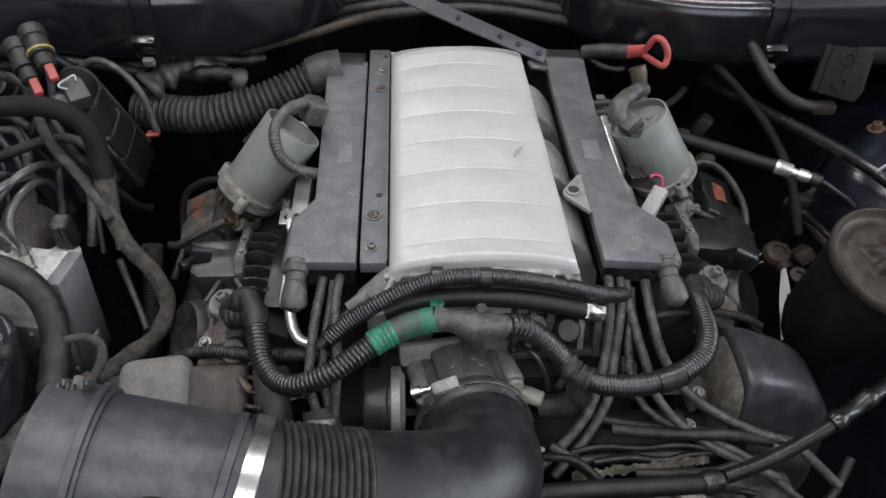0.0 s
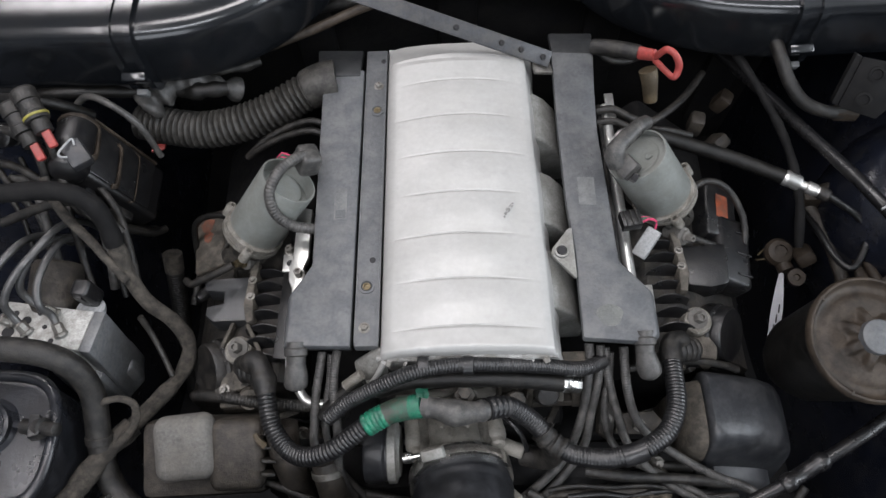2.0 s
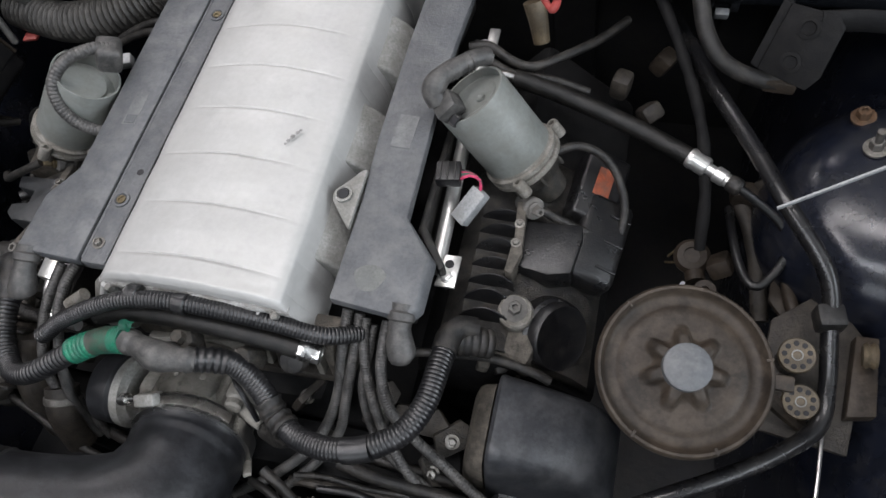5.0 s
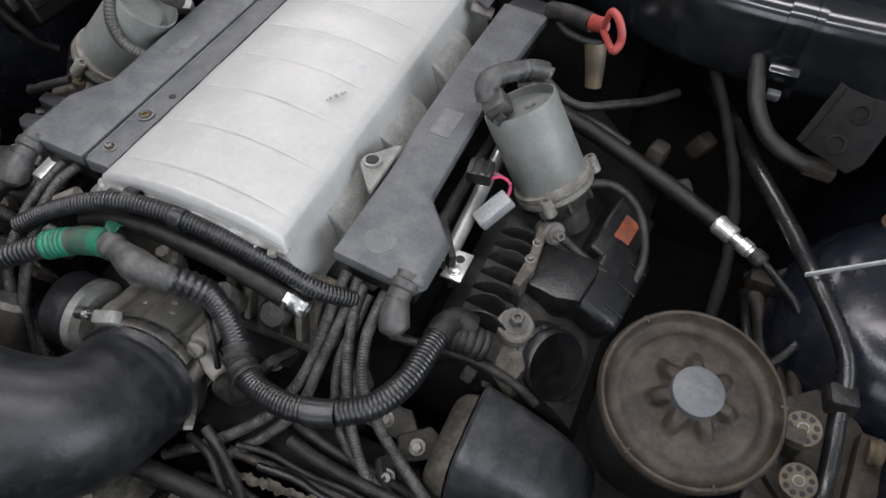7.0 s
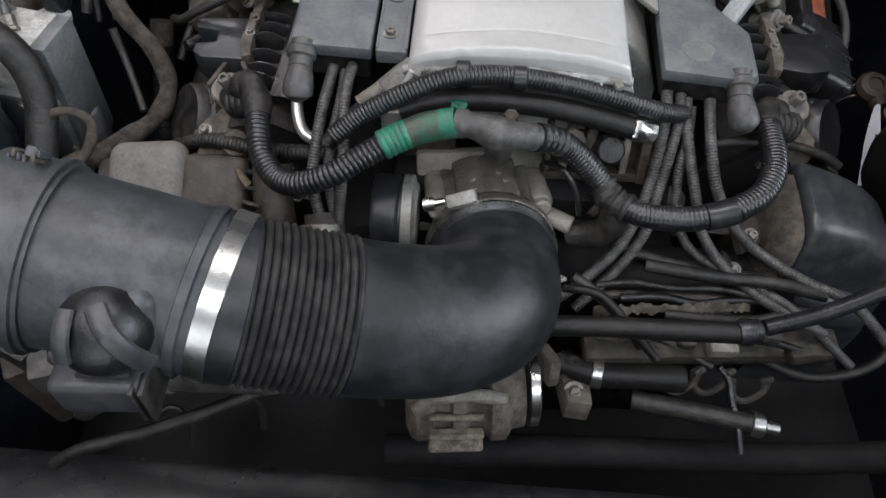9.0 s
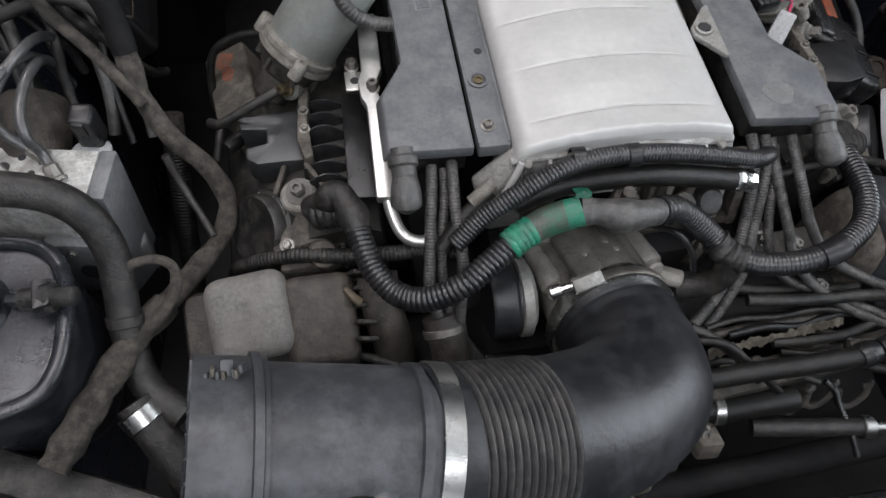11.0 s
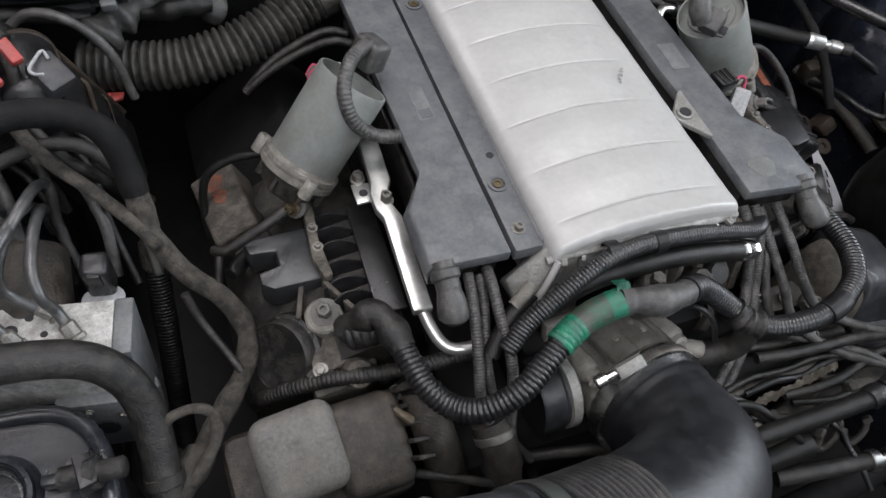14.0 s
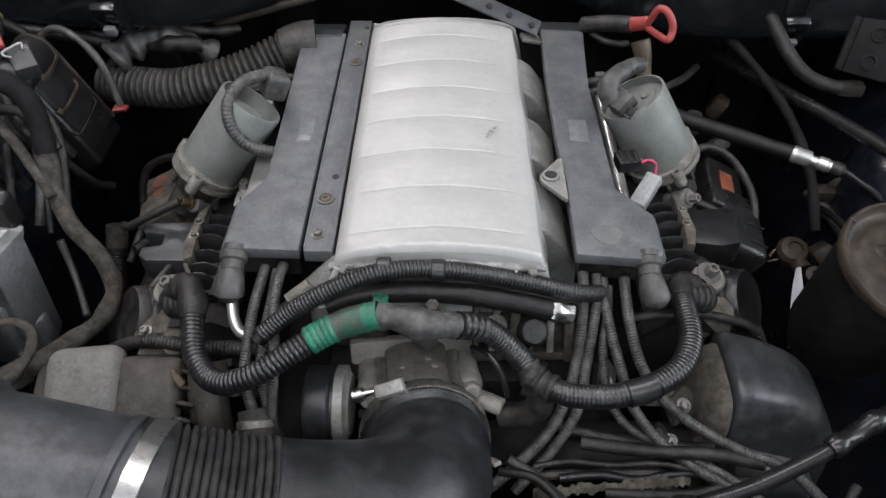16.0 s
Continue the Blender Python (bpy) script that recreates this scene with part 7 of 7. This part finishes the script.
part("ring", lathe([(0.03, 0), (0.036, 0.002), (0.036, 0.01), (0.03, 0.012)], (0.03, 0.378, 0.772), (1, 0.1, 0), 28), BAND, al)
for k in range(9):
    a = -0.3 + 0.42 * k
    part("rib", block(axis_frame((-0.036, 0.361, 0.765), (1, 0.1, 0)) @ pose(0.042 * math.cos(a), 0.042 * math.sin(a), 0, 0, 0, math.degrees(a)), (0.012, 0.006, 0.05), 0.002, 1), OXIDE, al)
part("hook", sweep([(-0.07, 0.34, 0.8), (-0.055, 0.345, 0.812), (-0.02, 0.35, 0.815), (0.01, 0.352, 0.808)], 0.006, 10, 0.004, wobble=0.2), CAST, al)
part("terminal", prism([(-0.013, -0.034), (0.01, -0.038), (0.014, -0.01), (0.011, 0.02), (0.004, 0.032), (-0.012, 0.026)], -0.012, 0.012, 0.003, pose(0.073, 0.386, 0.775, -20, 8, 6)), SPECK, al, "dusty brown casting lug")
part("lug", block(pose(0.05, 0.395, 0.79, -25, 10, 20), (0.012, 0.03, 0.03), 0.003), DUSTY, al)
part("bolt", hexagon(0.006, 0.01, (0.073, 0.372, 0.79), (0.1, -0.6, 0.8)), STEEL, al)
for pts, r, mt, lab in (([(0.06, 0.399, 0.788), (0.0952, 0.39, 0.79), (0.14, 0.389, 0.792), (0.175, 0.39, 0.79)], 0.0125, HOSE, "short dusty hose with a bright clip"),
                        ([(0.13, 0.372, 0.776), (0.16, 0.366, 0.781), (0.2, 0.36, 0.782), (0.236, 0.3555, 0.78)], 0.0092, RUBBERDUST, "dusty hose with a bright end low in front of the engine"),
                        ([(-0.365, 0.345, 0.865), (-0.325, 0.328, 0.862), (-0.2817, 0.337, 0.842), (-0.2231, 0.3355, 0.853), (-0.18, 0.338, 0.854), (-0.12, 0.36, 0.845)], 0.0115, LOOMDUST, "dark hose under the air mass tube"),
                        ([(-0.37, 0.27, 0.8), (-0.34, 0.28, 0.818), (-0.263, 0.304, 0.83), (-0.188, 0.338, 0.84), (-0.12, 0.37, 0.845)], 0.0058, RUBBERDUST, "thin cable under the air mass tube"),
                        ([(0.24, 0.43, 0.78), (0.3, 0.41, 0.77), (0.36, 0.42, 0.78), (0.4, 0.46, 0.8)], 0.005, RUBBERDUST, "drooping thin hose low in the bay"),
                        ([(-0.1, 0.33, 0.7), (0.1, 0.34, 0.71), (0.3, 0.35, 0.7), (0.5, 0.37, 0.7)], 0.016, MATT, "fat black hose along the radiator")):
    single("low_hose", sweep(pts, r, 14, wobble=0.06), mt, pts[0], lab, "hose", "low hoses")
single("hose_clip", lathe([(0.0135, -0.005), (0.0145, -0.004), (0.0145, 0.004), (0.0135, 0.005)], (0.0952, 0.39, 0.79), (1, -0.15, 0.05), 20, closed=False), BAND, (0.0952, 0.39, 0.79), "bright steel clip on a low hose", "hose clip")
single("hose_end", lathe([(0.0105, -0.006), (0.0115, -0.005), (0.0115, 0.005), (0.0105, 0.006), (0.006, 0.0065), (0.006, 0.02), (0, 0.02)], (0.241, 0.3547, 0.78), (1, -0.14, -0.05), 20), BAND, (0.241, 0.3547, 0.78), "bright steel end of a low hose", "hose end")
single("hose_collar", lathe([(0.0112, -0.008), (0.0135, -0.0075), (0.0138, 0.0), (0.0135, 0.0075), (0.0112, 0.008)], (-0.2817, 0.337, 0.842), (1, 0, 0.1), 22, closed=False), CAPGREY, (-0.2817, 0.337, 0.842), "dusty rubber collar on the low hose", "hose collar")
for pts, r in (([(-0.31, 0.3, 0.78), (-0.29, 0.31, 0.815), (-0.275, 0.318, 0.825), (-0.262, 0.31, 0.805), (-0.27, 0.3, 0.77)], 0.003), ([(-0.25, 0.36, 0.8), (-0.235, 0.345, 0.835), (-0.22, 0.335, 0.84), (-0.205, 0.33, 0.81), (-0.21, 0.325, 0.76)], 0.0035), ([(-0.15, 0.38, 0.8), (-0.13, 0.36, 0.835), (-0.11, 0.35, 0.83), (-0.1, 0.345, 0.79)], 0.003)):
    single("looped_cable", sweep(pts, r, 8), RUBBERDUST, pts[0], "thin dusty cable looping under the intake hose", "cable", "looped cables")
rc = thing("resonator", (-0.38, 0.37, 0.87), "dusty black moulded fitting under the air mass tube", "air duct")
part("body", lathe([(0.028, -0.03), (0.032, -0.01), (0.03, 0.01), (0.02, 0.024), (0.012, 0.028), (0, 0.028)], (-0.35, 0.36, 0.855), (0.1, -0.4, 0.9), 24), BLACKDUST, rc)
part("neck", block(pose(-0.38, 0.35, 0.825, 0, 0, 20), (0.05, 0.04, 0.04), 0.008), LOOMDUST, rc)
fan = thing("radiator_cowl", (0, 0.22, 0.6), "black radiator fan cowl low at the front", "cowl")
part("cowl", block(pose(0, 0.25, 0.55, -8), (1.1, 0.06, 0.36), 0.015), BLACK, fan)

# ---- fan of thin hoses and cables low beside the throttle body ----
FAN = (([(0.132, 0.475, 0.85), (0.17, 0.468, 0.853), (0.211, 0.466, 0.85), (0.25, 0.463, 0.852), (0.296, 0.458, 0.845)], 0.0062, RUBBERDUST, "black tapered hose low beside the engine"),
       ([(0.088, 0.456, 0.84), (0.12, 0.46, 0.842), (0.161, 0.458, 0.84), (0.2, 0.459, 0.842), (0.241, 0.454, 0.838)], 0.003, RUBBERDUST, "thin dusty cable low beside the engine"),
       ([(0.112, 0.45, 0.83), (0.15, 0.452, 0.833), (0.182, 0.449, 0.83), (0.23, 0.455, 0.832), (0.284, 0.45, 0.828)], 0.0042, BLACK, "thin black hose low beside the engine"),
       ([(0.152, 0.436, 0.83), (0.19, 0.432, 0.834), (0.234, 0.436, 0.83), (0.27, 0.445, 0.832), (0.307, 0.448, 0.83)], 0.0048, RUBBERDUST, "dusty black hose low beside the engine"),
       ([(0.159, 0.428, 0.825), (0.2, 0.418, 0.828), (0.24, 0.418, 0.826), (0.278, 0.411, 0.822)], 0.0036, HOSE, "thin black cable low beside the engine"),
       ([(0.063, 0.452, 0.86), (0.085, 0.44, 0.853), (0.11, 0.423, 0.84), (0.13, 0.405, 0.822)], 0.0052, RUBBERDUST, "short grey hose in front of the throttle body"),
       ([(0.207, 0.4, 0.8), (0.216, 0.39, 0.796), (0.218, 0.378, 0.79), (0.224, 0.35, 0.78), (0.227, 0.33, 0.77)], 0.0032, BLACK, "drooping black cable low at the front"),
       ([(0.06, 0.425, 0.815), (0.1, 0.428, 0.82), (0.15, 0.42, 0.812), (0.2, 0.4, 0.8)], 0.004, RUBBERDUST, "thin grey cable low at the front"),
       ([(0.11, 0.5, 0.84), (0.15, 0.49, 0.835), (0.2, 0.485, 0.832), (0.26, 0.48, 0.83)], 0.006, RUBBERDUST, "dusty hose under the breather"),
       ([(-0.13, 0.46, 0.83), (-0.09, 0.45, 0.835), (-0.05, 0.44, 0.83), (-0.02, 0.41, 0.81)], 0.006, RUBBERDUST, "dusty hose under the pulley"),
       ([(-0.24, 0.47, 0.86), (-0.2, 0.455, 0.85), (-0.16, 0.44, 0.84), (-0.12, 0.43, 0.83)], 0.0045, RUBBERDUST, "thin cable under the filler housing"))
for pts, r, mt, lab in FAN:
    single("low_cable", sweep(pts, r, 10), mt, pts[0], lab, "cable", "low cables")
for k, (x, y, z, w) in enumerate(((0.2, 0.53, 0.85, 0.03), (0.235, 0.52, 0.845, 0.022), (0.16, 0.535, 0.86, 0.026), (0.22, 0.49, 0.83, 0.02), (-0.2, 0.53, 0.85, 0.026), (-0.23, 0.545, 0.86, 0.03), (0.09, 0.53, 0.87, 0.022))):
    th = thing("small_bracket", (x, y, z), "grimy pressed bracket with a bolt on the engine front", "bracket", "small brackets")
    part("plate", prism([(-w, -0.012), (w * 0.7, -0.014), (w, 0.0), (w * 0.6, 0.014), (-w * 0.8, 0.012)], -0.004, 0.004, 0.0015, pose(x, y, z, 25 + 8 * k, 10 * math.sin(k * 2), 40 * k)), CASTDARK if k % 2 else BROWN, th)
    part("bolt", hexagon(0.005, 0.008, (x, y - 0.004, z + 0.004), (0.1, -0.4, 0.9)), STEEL, th)

ob = thing("oxidised_bracket", (0.16, 0.44, 0.82), "torn pale oxidised sheet strip along the engine front", "bracket")
rnd = random.Random(5)


def ragged_strip(pts, wide, tilt):
    """A thin sheet along the points with torn, uneven edges."""
    line, _ = resample(spline(pts, 10), 0.0028)
    bm = bmesh.new()
    rows = []
    for i, q in enumerate(line):
        a, b = wide * rnd.uniform(0.35, 1.0), wide * rnd.uniform(0.45, 1.0)
        side = Vector((0.1, math.cos(tilt), math.sin(tilt)))
        up = Vector((0, 0, 0.0012 * math.sin(i * 0.9)))
        rows.append([bm.verts.new(q - side * a + up), bm.verts.new(q + up + Vector((0, 0, 0.0008))), bm.verts.new(q + side * b + up)])
    for r0, r1 in zip(rows, rows[1:]):
        for j in range(2):
            bm.faces.new((r0[j], r0[j + 1], r1[j + 1], r1[j]))
    bmesh.ops.solidify(bm, geom=bm.faces[:], thickness=0.0011)
    return bm


part("sheet", ragged_strip([(0.086, 0.433, 0.829), (0.12, 0.437, 0.832), (0.16, 0.4395, 0.834), (0.2, 0.444, 0.833), (0.232, 0.449, 0.83)], 0.0062, 0.5), OXIDE, ob)
part("sheet", ragged_strip([(0.165, 0.43, 0.824), (0.185, 0.43, 0.826), (0.21, 0.434, 0.824)], 0.0055, 0.7), OXIDE, ob)
part("sheet", ragged_strip([(0.095, 0.418, 0.815), (0.12, 0.414, 0.813), (0.15, 0.41, 0.812)], 0.0048, 0.4), DUSTY, ob)
part("spine", sweep([(0.08, 0.452, 0.828), (0.14, 0.455, 0.83), (0.2, 0.456, 0.829), (0.25, 0.458, 0.827)], 0.0045, 8, 0.004, wobble=0.5), BROWN, ob)

# brackets and a drooping loop low in front of the engine
for k, (x, y, z) in enumerate(((0.17, 0.392, 0.79), (0.2, 0.395, 0.785), (0.235, 0.39, 0.785), (0.055, 0.395, 0.79))):
    th = thing("wire_loop", (x, y, z), "bent pale wire bracket low in front of the engine", "bracket", "wire brackets")
    part("wire", sweep([(x - 0.016, y, z + 0.012), (x - 0.012, y - 0.008, z - 0.004), (x, y - 0.012, z - 0.008), (x + 0.014, y - 0.006, z + 0.002), (x + 0.016, y + 0.002, z + 0.012)], 0.0035, 8), CASTDARK, th)
    part("foot", block(pose(x + 0.016, y + 0.002, z + 0.012, 30, 20 * k, 30), (0.012, 0.006, 0.01), 0.002), CASTDARK, th)

# ---- looms behind the relay box and cables over the hydraulic unit ----
for k, pts in enumerate(([(-0.43, 0.99, 1.02), (-0.4, 0.967, 0.995), (-0.365, 0.948, 0.985), (-0.335, 0.944, 0.99), (-0.306, 0.95, 0.985)],
                         [(-0.39, 1.0, 1.03), (-0.38, 0.975, 1.01), (-0.395, 0.95, 0.985), (-0.421, 0.935, 0.965)],
                         [(-0.36, 0.99, 1.0), (-0.33, 0.975, 0.995), (-0.3, 0.985, 0.985), (-0.27, 1.0, 0.98)])):
    single("bulkhead_loom", sweep(pts, 0.01 - 0.002 * k, 14, 0.004, wobble=0.5), RUBBERDUST if k else HOSE, pts[0], "lumpy dusty loom under the air duct", "cable", "bulkhead looms")
pts = [(-0.415, 0.93, 0.975), (-0.395, 0.946, 0.985), (-0.353, 0.962, 0.99), (-0.32, 0.957, 0.982), (-0.3, 0.965, 0.965)]
single("bulkhead_loom", sweep(pts, 0.015, 18, 0.003, wobble=0.8), LOOMDUST, pts[0], "thick dusty wrapped loom under the air duct", "cable", "bulkhead looms")
pts = [(-0.3, 1.0, 0.985), (-0.267, 1.006, 0.995), (-0.199, 1.03, 1.003), (-0.141, 1.055, 1.01), (-0.1, 1.075, 1.01)]
single("bulkhead_pipe", sweep(pts, 0.0065, 12), LIDGREY, pts[0], "dusty brown pipe behind the manifold", "pipe")
for k in range(8):
    w = 0.01 * math.sin(k * 2.7)
    x = -0.56 + 0.017 * k
    pts = [(x - 0.03, 0.82 + w, 1.0 + w), (x, 0.795 - w, 0.995), (x + 0.022, 0.765 + w, 0.975 - w), (x + 0.03 + w, 0.73, 0.945), (x + 0.036, 0.69 + w, 0.91)]
    single("tangled_cable", sweep(pts, 0.0032 + 0.0012 * (k % 3), 10, 0.005, wobble=0.1), (HOSE, RUBBERDUST, LOOMDUST)[k % 3], pts[0], "dusty cable in the tangle over the hydraulic unit", "cable", "tangled cables")

# ---- small castings on the nose of the near valve cover ----
nb = thing("nose_casting", (-0.27, 0.565, 0.87), "dusty brown casting with ledges below the cam cap", "casting")
part("ledge", prism([(-0.3, 0.552), (-0.25, 0.556), (-0.238, 0.57), (-0.242, 0.588), (-0.3, 0.585)], 0.84, 0.874, 0.004), SPECK, nb)
part("boss", lathe([(0.014, 0), (0.014, 0.02), (0.012, 0.024), (0.006, 0.025), (0.005, 0.018), (0, 0.018)], (-0.262, 0.57, 0.868), (0.1, -0.5, 0.8), 22), SPECK, nb)
part("tab", block(pose(-0.29, 0.572, 0.882, 15, -10, 25), (0.026, 0.014, 0.008), 0.002), CASTDARK, nb)
part("tab", block(pose(-0.247, 0.6, 0.893, 10, 12, -20), (0.02, 0.022, 0.01), 0.003), SPECK, nb)
part("bolt", hexagon(0.0045, 0.007, (-0.291, 0.571, 0.887), (-0.1, -0.3, 1)), STEEL, nb)
part("web", block(pose(-0.256, 0.625, 0.9, 0, 0, 28), (0.005, 0.05, 0.014), 0.0015), SPECK, nb)
part("web", block(pose(-0.292, 0.64, 0.892, 0, 0, -18), (0.005, 0.04, 0.012), 0.0015), SPECK, nb)
part("clip", block(pose(-0.235, 0.553, 0.88, 20, 20, 40), (0.014, 0.01, 0.016), 0.003), BLACK, nb)
